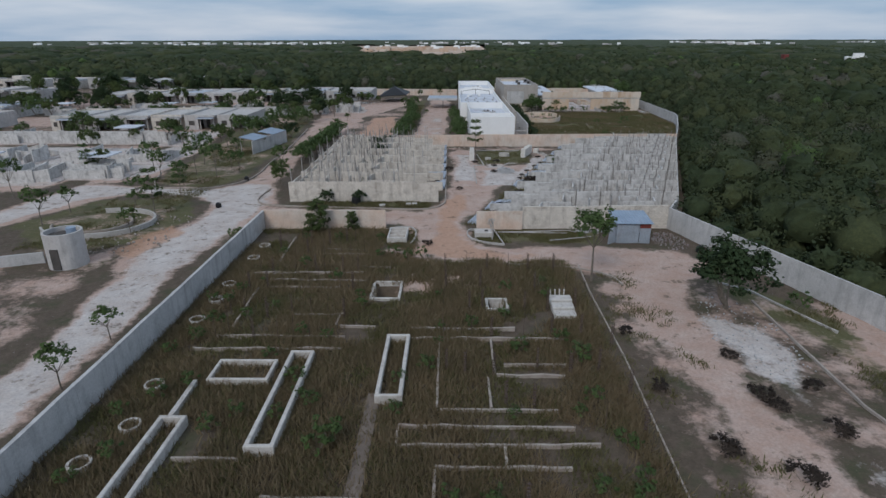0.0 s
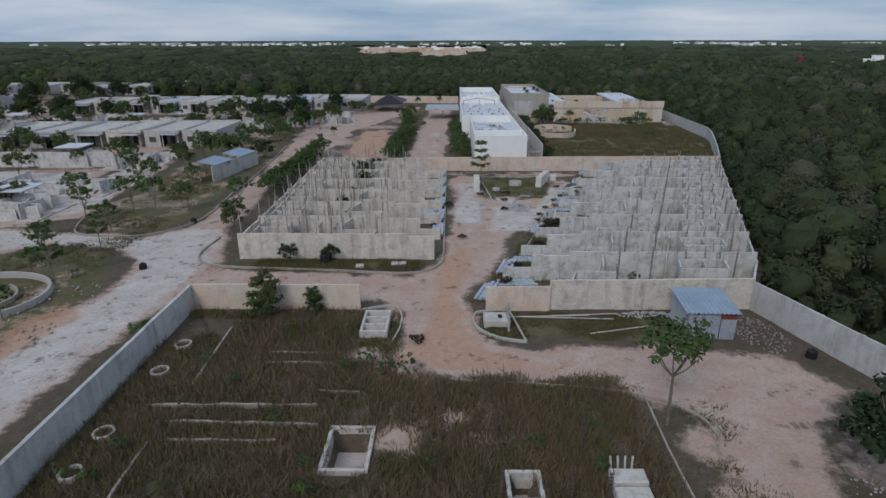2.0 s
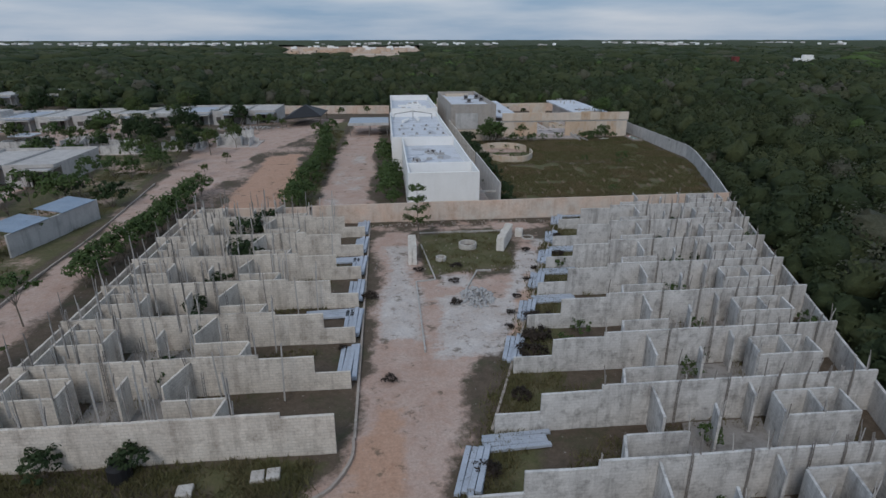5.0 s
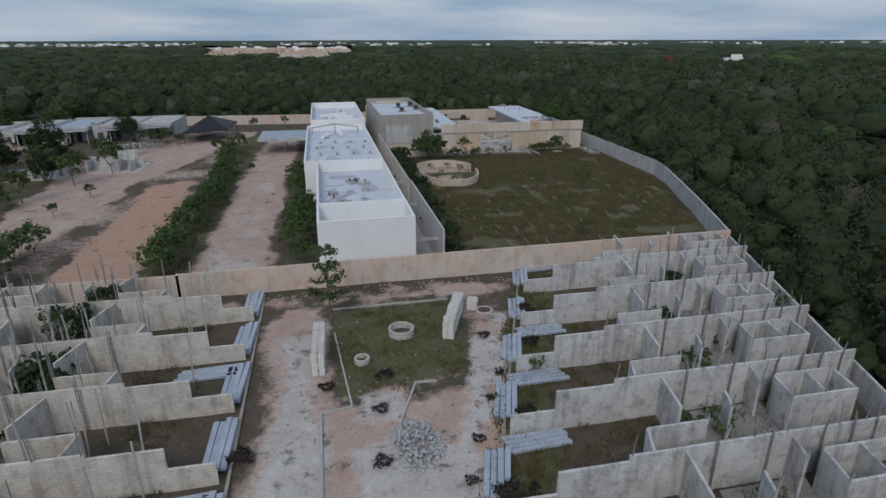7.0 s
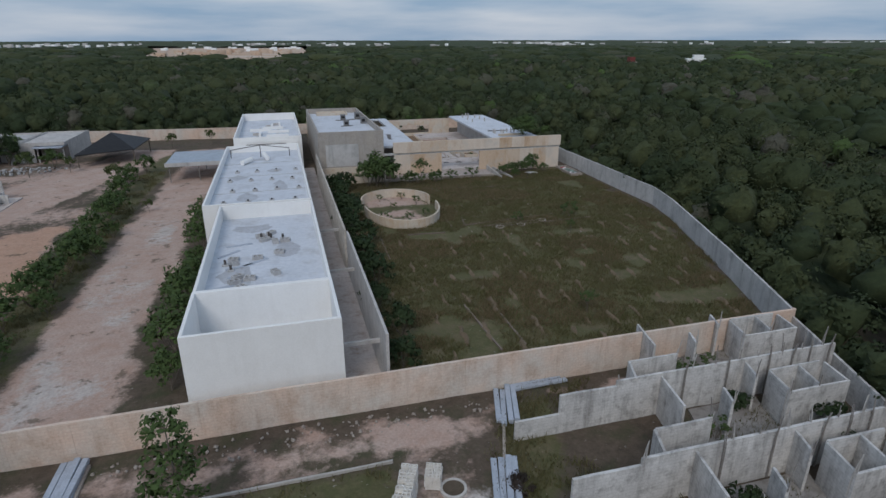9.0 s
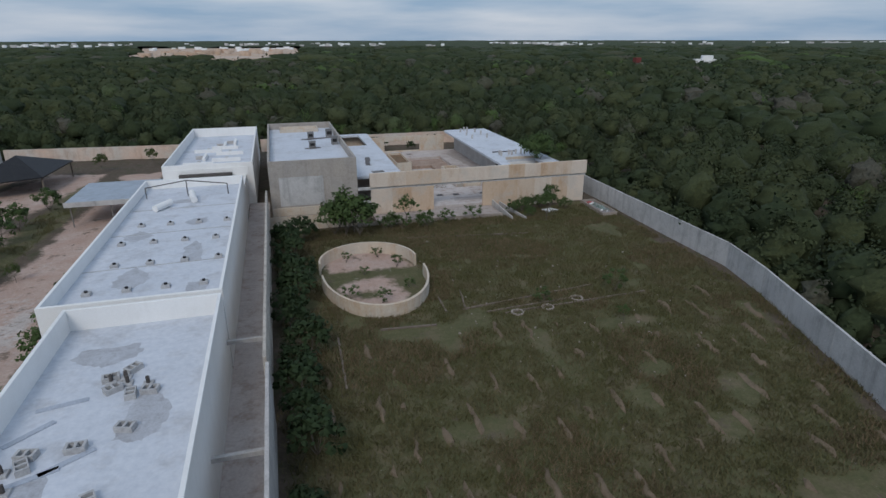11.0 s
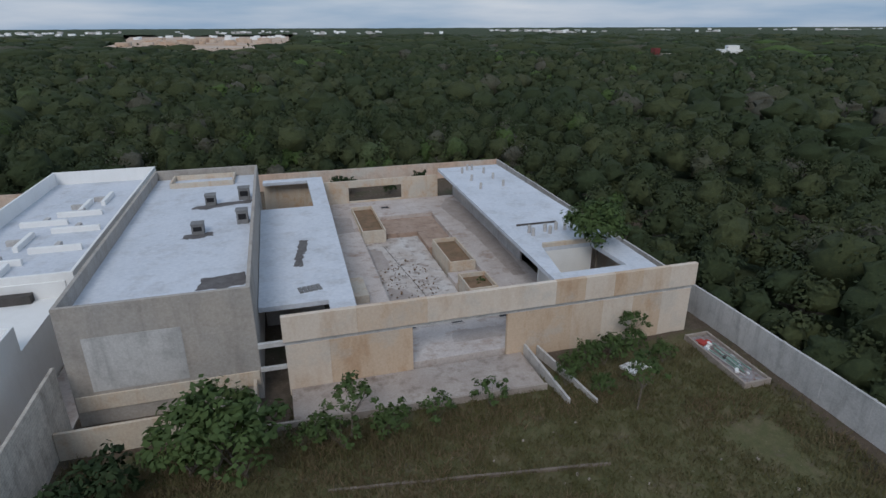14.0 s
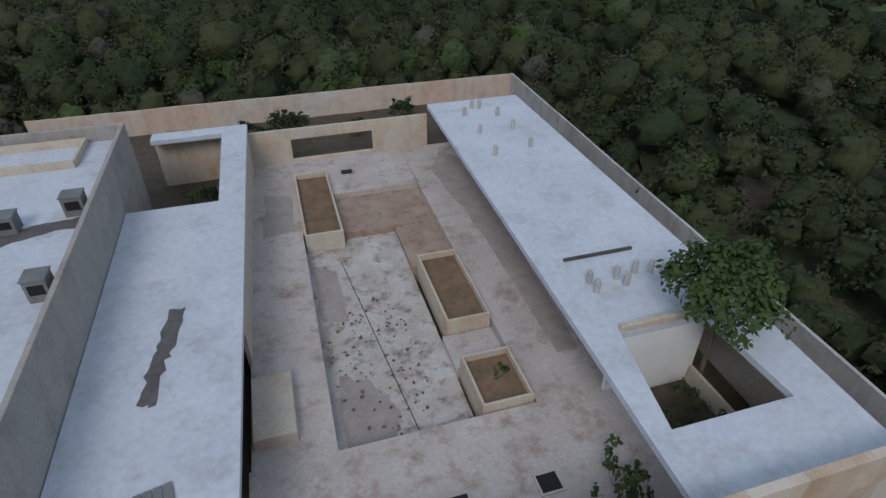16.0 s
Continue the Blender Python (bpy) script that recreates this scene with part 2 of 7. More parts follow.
def ground_mat():
    m = Mat("earth_and_grass", 1.0)
    at = m.attribute("zones")
    sep = m.nt.nodes.new("ShaderNodeSeparateColor")
    m.link(at.outputs["Color"], sep.inputs["Color"])
    n1, n2, n3 = m.noise(0.35, 6, 0.65), m.noise(1.4, 6, 0.7, None, 7.0), m.noise(6.0, 5, 0.7, None, 3.0)
    edge = m.math("ADD", m.math("MULTIPLY", n1, 0.62), m.math("MULTIPLY", n2, 0.58))
    soil = m.mix(m.step(n2, 0.35, 0.7), (0.080, 0.062, 0.046), (0.130, 0.100, 0.076))
    soil = m.mix(m.step(n1, 0.5, 0.68), soil, (0.070, 0.070, 0.040))

    def zone(channel):
        return m.step(m.math("SUBTRACT", m.math("ADD", channel, 0.6), edge), 0.42, 0.62)

    pink = m.mix(m.step(n1, 0.35, 0.65), (0.41, 0.285, 0.23), (0.47, 0.365, 0.315))
    pink = m.mix(m.math("MULTIPLY", m.step(n2, 0.5, 0.72), 0.5), pink, (0.38, 0.235, 0.175))
    pale = m.mix(m.step(n1, 0.36, 0.62), (0.44, 0.375, 0.335), (0.56, 0.52, 0.49))
    pale = m.mix(m.math("MULTIPLY", m.step(n2, 0.42, 0.6), 0.5), pale, (0.44, 0.41, 0.40))
    pale = m.mix(m.math("MULTIPLY", m.step(m.noise(0.8, 6, 0.7, None, 21.0), 0.56, 0.68), 0.85), pale, (0.17, 0.125, 0.10))
    green = m.mix(m.step(n2, 0.35, 0.65), (0.082, 0.086, 0.038), (0.118, 0.108, 0.056))
    green = m.mix(m.math("MULTIPLY", m.step(m.noise(0.35, 5, 0.65, None, 31.0), 0.50, 0.68), 0.7), green, (0.17, 0.132, 0.088))
    c = m.mix(zone(sep.outputs["Green"]), soil, green)
    c = m.mix(zone(sep.outputs["Red"]), c, pink)
    c = m.mix(zone(sep.outputs["Blue"]), c, pale)
    c = m.mix(m.math("MULTIPLY", zone(at.outputs["Alpha"]), 0.75), c, m.mix(m.step(n2, 0.35, 0.7), (0.47, 0.29, 0.20), (0.40, 0.23, 0.15)))
    litter = m.step(m.noise(0.55, 7, 0.72, None, 51.0), 0.575, 0.64)
    c = m.mix(m.math("MULTIPLY", litter, 0.72), c, (0.115, 0.092, 0.066))
    c = m.mix(m.math("MULTIPLY", m.step(m.noise(3.2, 4, 0.7, None, 61.0), 0.66, 0.72), 0.7), c, (0.42, 0.39, 0.36))
    c = m.mix(0.45, c, m.mix(m.step(n3, 0.3, 0.7), (0.3, 0.3, 0.3), (0.7, 0.7, 0.7)), "OVERLAY")
    m.color(c)
    m.bump(m.math("ADD", n2, m.math("MULTIPLY", n3, 0.5)), 0.6, 0.12)
    return m.done()


M_GROUND = ground_mat()

# ---- mesh tools ----
class Mesh:
    """Collects boxes, prisms and tubes into one mesh."""

    def __init__(self):
        self.v, self.f = [], []

    def add(self, verts, faces):
        n = len(self.v)
        self.v += [tuple(p) for p in verts]
        self.f += [tuple(n + i for i in f) for f in faces]
        return self

    def box(self, x0, y0, z0, x1, y1, z1, turn=0.0, bevel=0.0):
        cx, cy = (x0 + x1) / 2, (y0 + y1) / 2
        c, s = math.cos(radians(turn)), math.sin(radians(turn))
        hx, hy = (x1 - x0) / 2, (y1 - y0) / 2
        b = min(bevel, hx * 0.45, hy * 0.45, (z1 - z0) * 0.45)
        levels = [(z0, 0), (z1, 0)] if b <= 0 else [(z0, 0), (z1 - b, 0), (z1, b)]
        verts = []
        for z, i in levels:
            for dx, dy in ((-hx + i, -hy + i), (hx - i, -hy + i), (hx - i, hy - i), (-hx + i, hy - i)):
                verts.append((cx + dx * c - dy * s, cy + dx * s + dy * c, z))
        faces = [(3, 2, 1, 0)]
        k = len(levels)
        for r in range(k - 1):
            for q in range(4):
                faces.append((4 * r + q, 4 * r + (q + 1) % 4, 4 * r + 4 + (q + 1) % 4, 4 * r + 4 + q))
        faces.append((4 * k - 4, 4 * k - 3, 4 * k - 2, 4 * k - 1))
        return self.add(verts, faces)

    def run(self, a, b, thick, z0, z1, z1b=None, rough=0.0, step=1.6):
        """A straight wall from a to b with a slightly uneven top."""
        ax, ay = a
        bx, by = b
        length = math.hypot(bx - ax, by - ay)
        n = max(1, int(length / step)) if rough else 1
        nx, ny = -(by - ay) / length * thick / 2, (bx - ax) / length * thick / 2
        z1b = z1 if z1b is None else z1b
        verts = []
        for i in range(n + 1):
            t = i / n
            x, y = ax + (bx - ax) * t, ay + (by - ay) * t
            top = z1 + (z1b - z1) * t + random.uniform(-rough, rough)
            w = random.uniform(-rough, rough) * 0.3
            verts += [(x - nx, y - ny, z0), (x + nx, y + ny, z0), (x + nx, y + ny + w, top), (x - nx, y - ny + w, top)]
        faces = [(0, 3, 2, 1), (4 * n, 4 * n + 1, 4 * n + 2, 4 * n + 3)]
        for i in range(n):
            p = 4 * i
            for q in range(4):
                r = (q + 1) % 4
                faces.append((p + q, p + r, p + 4 + r, p + 4 + q))
        return self.add(verts, faces)

    def tube(self, a, b, r0, r1=None, sides=6, cap=True):
        r1 = r0 if r1 is None else r1
        a, b = Vector(a), Vector(b)
        d = (b - a).normalized()
        u = d.orthogonal().normalized()
        w = d.cross(u)
        verts = []
        for p, r in ((a, r0), (b, r1)):
            for i in range(sides):
                t = 2 * math.pi * i / sides
                verts.append(p + (u * math.cos(t) + w * math.sin(t)) * r)
        faces = [(i, (i + 1) % sides, sides + (i + 1) % sides, sides + i) for i in range(sides)]
        if cap:
            faces += [tuple(reversed(range(sides))), tuple(range(sides, 2 * sides))]
        return self.add(verts, faces)

    def ring(self, x, y, z0, z1, r_out, r_in, sides=24, start=0.0, end=360.0, sy=1.0):
        closed = end - start >= 360
        n = sides if closed else sides + 1
        verts = []
        for i in range(n):
            t = radians(start + (end - start) * i / sides)
            c, s = math.cos(t), math.sin(t)
            for r, z in ((r_out, z0), (r_out, z1), (r_in, z1), (r_in, z0)):
                verts.append((x + c * r, y + s * r * sy, z))
        faces = []
        for i in range(sides):
            a, b = 4 * i, 4 * ((i + 1) % n)
            for q in range(4):
                r = (q + 1) % 4
                faces.append((a + q, b + q, b + r, a + r))
        if not closed:
            faces += [(0, 1, 2, 3), (4 * n - 1, 4 * n - 2, 4 * n - 3, 4 * n - 4)]
        return self.add(verts, faces)

    def slab(self, outline, z0, z1):
        n = len(outline)
        verts = [(x, y, z0) for x, y in outline] + [(x, y, z1) for x, y in outline]
        faces = [tuple(reversed(range(n))), tuple(range(n, 2 * n))]
        faces += [(i, (i + 1) % n, n + (i + 1) % n, n + i) for i in range(n)]
        return self.add(verts, faces)

    def data(self, name, material):
        me = bpy.data.meshes.new(name)
        me.from_pydata(self.v, [], self.f)
        me.materials.append(material)
        bm = bmesh.new()
        bm.from_mesh(me)
        bmesh.ops.recalc_face_normals(bm, faces=bm.faces)
        bm.to_mesh(me)
        bm.free()
        me.update()
        return me


def thing(name, label, category, at=(0, 0, 0), turn=0.0, group="", kind=""):
    ob = new(name)
    ob.empty_display_size = 0.3
    ob.matrix_basis = pose(*at, 0, 0, turn)
    return tagged(ob, label, category, group, kind)


def part(name, mesh, material, parent, label="", at=None):
    """One mesh object under a thing or a part; the mesh is in the parent's space."""
    ob = new(name, mesh.data(name, material) if isinstance(mesh, Mesh) else mesh)
    ob.parent = parent
    if at is not None:
        ob.matrix_basis = at
    if label:
        ob["label"] = label
    return ob


def single(name, mesh, material, label, category, group="", kind="", at=None):
    """A thing that is one mesh."""
    ob = new(name, mesh.data(name, material))
    if at is not None:
        ob.matrix_basis = at
    return tagged(ob, label, category, group, kind)


def big_mesh(name, verts, faces, material, smooth=False, normals=None):
    """A mesh from arrays: verts n x 3, faces m x 3 or m x 4."""
    me = bpy.data.meshes.new(name)
    verts, faces = np.asarray(verts, np.float32), np.asarray(faces, np.int32)
    k = faces.shape[1]
    me.vertices.add(len(verts))
    me.vertices.foreach_set("co", verts.ravel())
    me.loops.add(faces.size)
    me.loops.foreach_set("vertex_index", faces.ravel())
    me.polygons.add(len(faces))
    me.polygons.foreach_set("loop_start", np.arange(len(faces), dtype=np.int32) * k)
    me.polygons.foreach_set("loop_total", np.full(len(faces), k, np.int32))
    me.materials.append(material)
    me.update(calc_edges=True)
    me.validate()
    if smooth or normals is not None:
        me.polygons.foreach_set("use_smooth", np.ones(len(me.polygons), bool))
    if normals is not None and len(normals) == len(me.vertices):
        me.normals_split_custom_set_from_vertices(np.asarray(normals, np.float32))
    return me

# ---- ground: one sheet to the horizon ----
def inside(px, py, poly):
    """Signed distance to a polygon, positive inside."""
    pts = np.array(poly, float)
    d = np.full(px.shape, 1e9)
    hit = np.zeros(px.shape, bool)
    for (ax, ay), (bx, by) in zip(pts, np.roll(pts, -1, 0)):
        ex, ey = bx - ax, by - ay
        t = np.clip(((px - ax) * ex + (py - ay) * ey) / (ex * ex + ey * ey), 0, 1)
        d = np.minimum(d, np.hypot(px - ax - t * ex, py - ay - t * ey))
        cross = (ay > py) != (by > py)
        with np.errstate(divide="ignore", invalid="ignore"):
            hit ^= cross & (px < (bx - ax) * (py - ay) / (by - ay + 1e-12) + ax)
    return np.where(hit, d, -d)


def value_noise(x, y, scale, seed):
    """Smooth value noise on arrays, 0 to 1."""
    gx, gy = x / scale, y / scale
    ix, iy = np.floor(gx).astype(np.int64), np.floor(gy).astype(np.int64)
    fx, fy = gx - ix, gy - iy
    fx, fy = fx * fx * (3 - 2 * fx), fy * fy * (3 - 2 * fy)

    def at(i, j):
        h = (i * 374761393 + j * 668265263 + seed * 974711) & 0xFFFFFFFF
        h = ((h ^ (h >> 13)) * 1274126177) & 0xFFFFFFFF
        return ((h ^ (h >> 16)) & 0xFFFF) / 65535.0

    return (at(ix, iy) * (1 - fx) + at(ix + 1, iy) * fx) * (1 - fy) + (at(ix, iy + 1) * (1 - fx) + at(ix + 1, iy + 1) * fx) * fy


PINK_ZONES = [
    [(14, 117.8), (19.5, 117.8), (19.5, 121), (14, 121)],
    [(1.2, 113), (4.2, 113), (4.2, 118), (1.2, 118)],
    [(-25, 69.0), (-25, 77.2), (-4, 75.2), (-1, 78), (-0.8, 84), (1.0, 96), (7, 92), (6, 80), (1.6, 70), (2.0, 64), (4, 62), (10, 61.5), (24, 61), (27, 56), (20, 50), (13, 55.5), (0, 57), (-3, 60), (-4.5, 66), (-6, 69.0)],
    [(15, 55), (15.2, 44), (15.8, 38), (15.5, 28), (15, 8), (21, 8), (20.5, 28), (19.5, 40), (20, 48), (25, 57)],
    # the western road, its junction and the way north
    [(-25.4, -10), (-25.2, 34), (-25.8, 44), (-26.4, 60), (-24.6, 70), (-24, 78), (-27, 88), (-28.0, 107), (-28.2, 134), (-24.6, 148), (-24.4, 168), (-15, 196), (-10, 222), (-18, 222), (-27, 201), (-38, 178), (-35.6, 150), (-32.8, 122), (-32.4, 104), (-31.6, 95), (-32.6, 90), (-36, 86.4), (-45.4, 88), (-57, 90), (-60, 70), (-66, 50), (-61, 48), (-55, 66), (-50, 79), (-46, 83.6), (-38, 83.4), (-33.4, 79), (-31.4, 71), (-33.4, 64), (-34, 58), (-31.4, 49), (-30.2, 40), (-30, -10)],
    # road along the estate's houses
    [(-57, 88), (-47.5, 94), (-49.5, 104), (-50.2, 117), (-56, 158), (-60, 205), (-67, 213), (-61, 168), (-57.5, 133), (-58.5, 100)],
    # cleared plot and drive
    [(-21.6, 126), (-21.4, 148), (-21.2, 167), (-16, 169.5), (-12.6, 147), (-13.4, 126)],
    [(-8, 124), (-8.2, 176), (-7, 220), (-0.4, 220), (-0.4, 180), (-0.9, 142), (-0.6, 124)],
    [(-110, 105), (-60, 103), (-58, 108), (-110, 111)],
    [(-120, 150), (-58, 158), (-58, 166), (-120, 170)],
    [(21.6, 167.4), (28.8, 167.4), (29, 171.6), (25.4, 173.4), (21.8, 171.4)],
    [(23.4, 158.4), (27, 158.4), (27.4, 160.4), (23.2, 160.6)],
    [(22.2, 162.4), (27.0, 161.6), (26.0, 164.2), (22.6, 164.2)],
    [(-9, 55), (-3, 55.5), (-2, 61), (-6, 61.5)],
    [(-5, 50), (3, 50), (2, 56), (-4, 56)],
    [(0.4, 84), (6, 84), (15.5, 104), (19, 112), (16, 113), (14, 105), (9.5, 104), (4.8, 104), (4.6, 116), (0.2, 116)],
    [(29.5, 34), (38, 22), (36, 42), (30, 50)],
]
PALE_ZONES = [
    [(0.6, 100), (3.6, 100), (4.2, 113), (1.4, 113)],
    [(10, 90), (13, 93), (16.8, 105), (18, 111), (15.5, 111), (12.5, 103)],
    [(0.8, 92), (3.8, 92), (4.2, 104), (1, 106)],
    [(6, 101.4), (9.6, 101.4), (9.6, 104.6), (6, 104.6)],
    [(5, 89), (9.5, 89), (12.5, 97), (10, 101), (6, 99)],
    [(17.6, 111.5), (19.6, 112), (20, 114.5), (18, 114.5)],
    [(-30.8, 68), (-26, 64), (-25.2, 78), (-28, 90), (-32, 90), (-36, 85.4), (-46, 86), (-46, 84.4), (-35, 81.6), (-31.6, 76)],
    [(-29.6, -10), (-25.8, -10), (-26.0, 34), (-26.6, 60), (-26, 70), (-31, 70), (-33, 60), (-30.8, 49), (-29.8, 40)],
    [(-46, 84.4), (-36, 85), (-36, 86), (-45, 87.6), (-57, 89), (-59, 70), (-56, 68), (-52, 80)],
    [(20.5, 45), (24, 43), (24.4, 38), (22, 32), (20.6, 36)],
    [(21.5, 28), (23.4, 27), (23, 22), (21, 22)],
    [(-55, 92), (-49.5, 96), (-51, 117), (-56, 150), (-58, 120)],
    [(-112, 88), (-62, 88), (-60, 103), (-62, 120), (-112, 122)],
]
ORANGE_ZONES = [
    [(-21.6, 126), (-21.4, 148), (-21.2, 167), (-16, 169.5), (-12.6, 147), (-13.4, 126)],
    [(-3.4, 60), (-1.4, 66), (-1.5, 75), (0.6, 84), (3, 84), (1.0, 72), (0.4, 66), (2.6, 61), (9, 59.4), (8, 57.6), (0, 58.4)],
    [(-36, 60), (-33.6, 68), (-31.4, 66), (-32.6, 58)],
    [(11.5, 92), (13.6, 97), (15.6, 104), (14.8, 104.4), (12.4, 98)],
]
GREEN_ZONES = [
    [(3.0, 67.8), (4.6, 72), (7.0, 80), (22.4, 120), (25, 120), (12, 84), (8, 72), (7, 67.8)],
    [(16.4, 124), (47, 124), (57, 153), (59, 184), (28, 180), (17, 180)],
    [(5, 104), (14.3, 106), (15, 117), (5, 117)],
    [(2.6, 63.5), (5.7, 62.4), (16, 62.6), (16.5, 66.8), (3.4, 67)],
    [(-13, 126), (-9, 126), (-8.5, 215), (-12.5, 215)],
    [(-21, 79), (-6, 77), (-2.5, 78.5), (-22, 79.2)],
    [(-45, 89), (-36.4, 88), (-33.6, 92), (-34, 106), (-34, 122), (-37, 150), (-40, 176), (-55, 190), (-54, 158), (-48.6, 117), (-47.6, 98)],
    [(-53, 68), (-49, 80), (-38, 82), (-34.4, 78), (-32.6, 71), (-36, 62), (-44, 60)],
    [(24, 56), (32, 44), (38, 20), (33, 20), (28.6, 36), (24, 50)],
]
# plots where pale earth and weeds mix: (outline, channel, least, spread, grain in metres)
MIXED = [
    ([(-330, 40), (-60, 86), (-58, 104), (-62, 200), (-26, 232), (-90, 244), (-220, 308), (-330, 320)], 0, 0.22, 0.56, 7.0),
    ([(12.4, 0), (12.6, 54), (26, 54), (32, 42), (42, 8), (44, 0)], 0, 0.26, 0.42, 1.8),
    ([(-36, 124), (-22, 124), (-12, 150), (-12, 222), (-36, 232), (-50, 215), (-40, 180)], 0, 0.24, 0.42, 5.0),
    ([(-64, -10), (-31, -10), (-32, 50), (-35, 62), (-52, 62), (-64, 46)], 0, 0.3, 0.42, 3.0),
    ([(-48, 88), (-34, 88), (-34, 122), (-38, 170), (-54, 190), (-49, 117)], 0, 0.25, 0.42, 4.0),
    ([(-53, 66), (-50, 80), (-34, 80), (-33, 68), (-36, 62)], 0, 0.2, 0.4, 2.5),
    ([(-8, 124), (-8, 180), (-0.6, 180), (-0.6, 124)], 2, 0.16, 0.5, 3.5),
    ([(-22, 117), (46, 117), (46, 122), (-22, 122)], 0, 0.3, 0.4, 1.8),
    ([(-1, 84), (7, 84), (22, 120), (-1, 120)], 0, 0.25, 0.42, 2.2),
]


def axis(lo, hi, cell, far):
    out = [hi + 2.0]
    while out[-1] < far:
        out.append(out[-1] + max(3.0, (out[-1] - hi) * 0.35))
    low = [lo - 2.0]
    while low[-1] > -far:
        low.append(low[-1] - max(3.0, (lo - low[-1]) * 0.35))
    return np.array(low[::-1] + list(np.arange(lo, hi + cell / 2, cell)) + out)


def build_ground():
    xs, ys = axis(-62, 63, 0.56, 4600), axis(-6, 240, 0.56, 4600)
    gx, gy = np.meshgrid(xs, ys)
    px, py = gx.ravel(), gy.ravel()
    wob = (value_noise(px, py, 2.2, 1) - 0.5) * 1.6 + (value_noise(px, py, 6.0, 2) - 0.5) * 1.8
    zones = np.zeros((len(px), 4), np.float32)
    for channel, polys in enumerate((PINK_ZONES, GREEN_ZONES, PALE_ZONES, ORANGE_ZONES)):
        best = np.full(px.shape, -50.0)
        for poly in polys:
            best = np.maximum(best, inside(px, py, poly))
        zones[:, channel] = np.clip(0.5 + (best + wob * 0.7) / 3.6, 0, 1)
    for k, (poly, channel, least, spread, grain) in enumerate(MIXED):
        amount = np.clip(0.5 + (inside(px, py, poly) + wob) / 4.0, 0, 1) * (least + spread * value_noise(px, py, grain, 8 + k))
        zones[:, channel] = np.maximum(zones[:, channel], amount)
    lawn = np.clip(0.5 + (inside(px, py, [(5.2, 105), (14, 106.4), (15.3, 117), (5.2, 117)]) + wob * 0.4) / 1.2, 0, 1)
    row = np.clip(0.5 + (inside(px, py, [(3.4, 67.8), (7.6, 80.4), (22.8, 120), (26, 120), (12, 72), (10, 67.8)]) + wob * 0.5) / 1.5, 0, 1)
    for channel in (0, 2):
        zones[:, channel] *= (1 - lawn) * (1 - 0.8 * row)
    z = (value_noise(px, py, 3.0, 5) - 0.5) * 0.10 + (value_noise(px, py, 0.9, 6) - 0.5) * 0.05
    z -= 0.05
    far = np.maximum(np.abs(px), np.abs(py - 110)) > 400
    z[far] = -0.05
    # pits and sunken courts
    for x0, y0, x1, y1, depth in PITS:
        z[(px > x0) & (px < x1) & (py > y0) & (py < y1)] = -depth
    nx, ny = len(xs), len(ys)
    i = np.arange(nx * ny).reshape(ny, nx)
    quads = np.stack([i[:-1, :-1], i[:-1, 1:], i[1:, 1:], i[1:, :-1]], -1).reshape(-1, 4)
    me = big_mesh("ground", np.stack([px, py, z], 1), quads, M_GROUND, True)
    layer = me.color_attributes.new("zones", "FLOAT_COLOR", "POINT")
    layer.data.foreach_set("color", zones.ravel())
    ob = new("ground", me)
    return tagged(ob, "pinkish earth with pale limestone patches and rough grass", "ground", kind="structure")


PITS = [(-6.9, 48.2, -4.6, 51.6, 1.6), (3.1, 46.2, 4.5, 48.0, 1.5), (33.2, 193, 50, 224, 1.0)]
build_ground()

# ---- boundary walls ----
def boundary(name, runs, material, label, thick=0.2, rough=0.03):
    """A wall of straight runs ((x, y), (x, y), top, top) with cast pillars."""
    ob = thing(name, label, "wall", kind="structure")
    for a, b, z1, z1b in runs:
        part("wall_run", Mesh().run(a, b, thick, -0.3, z1, z1b, rough, 3.0), material, ob)
        length = math.hypot(b[0] - a[0], b[1] - a[1])
        n = max(1, int(length / 3.2))
        turn = math.degrees(math.atan2(b[1] - a[1], b[0] - a[0]))
        for i in range(n + 1):
            t = i / n
            x, y = a[0] + (b[0] - a[0]) * t, a[1] + (b[1] - a[1]) * t
            z = z1 + (z1b - z1) * t
            part("pillar", Mesh().box(x - 0.11, y - thick / 2 - 0.015, -0.3, x + 0.11, y + thick / 2 + 0.015, z + 0.012, turn), material, ob)
    return ob


boundary("wall_garden_west", [((-22.1, -4), (-22.1, 67.6), 2.2, 2.2)], M_GREYWALL, "long grey rendered wall beside the earth road", 0.25)
boundary("wall_garden_north", [((-21.97, 67.7), (-7.8, 67.7), 2.25, 2.25)], M_PINKWALL, "pinkish block wall closing the overgrown garden")
boundary("wall_mid", [((-21.95, 122.4), (-8, 122.4), 2.2, 2.2), ((-8, 122.4), (46.4, 122.4), 2.3, 2.6)], M_PINKWALL, "long pinkish rendered wall with cast pillars across the plots", 0.2)
boundary("wall_east_front", [((25.6, 68.0), (33.2, 43.5), 2.5, 2.5), ((33.2, 43.5), (44, 8), 2.5, 2.5), ((44, 8), (47, -4), 2.5, 2.5)], M_GREYWALL, "grey cement boundary wall against the forest", 0.2)
boundary("wall_east_block", [((25.6, 68.2), (28.9, 74.2), 2.2, 2.0), ((28.9, 74.2), (46.5, 122.6), 2.0, 2.0)], M_BLOCK, "slanting raw block wall behind the unfinished houses", 0.18)
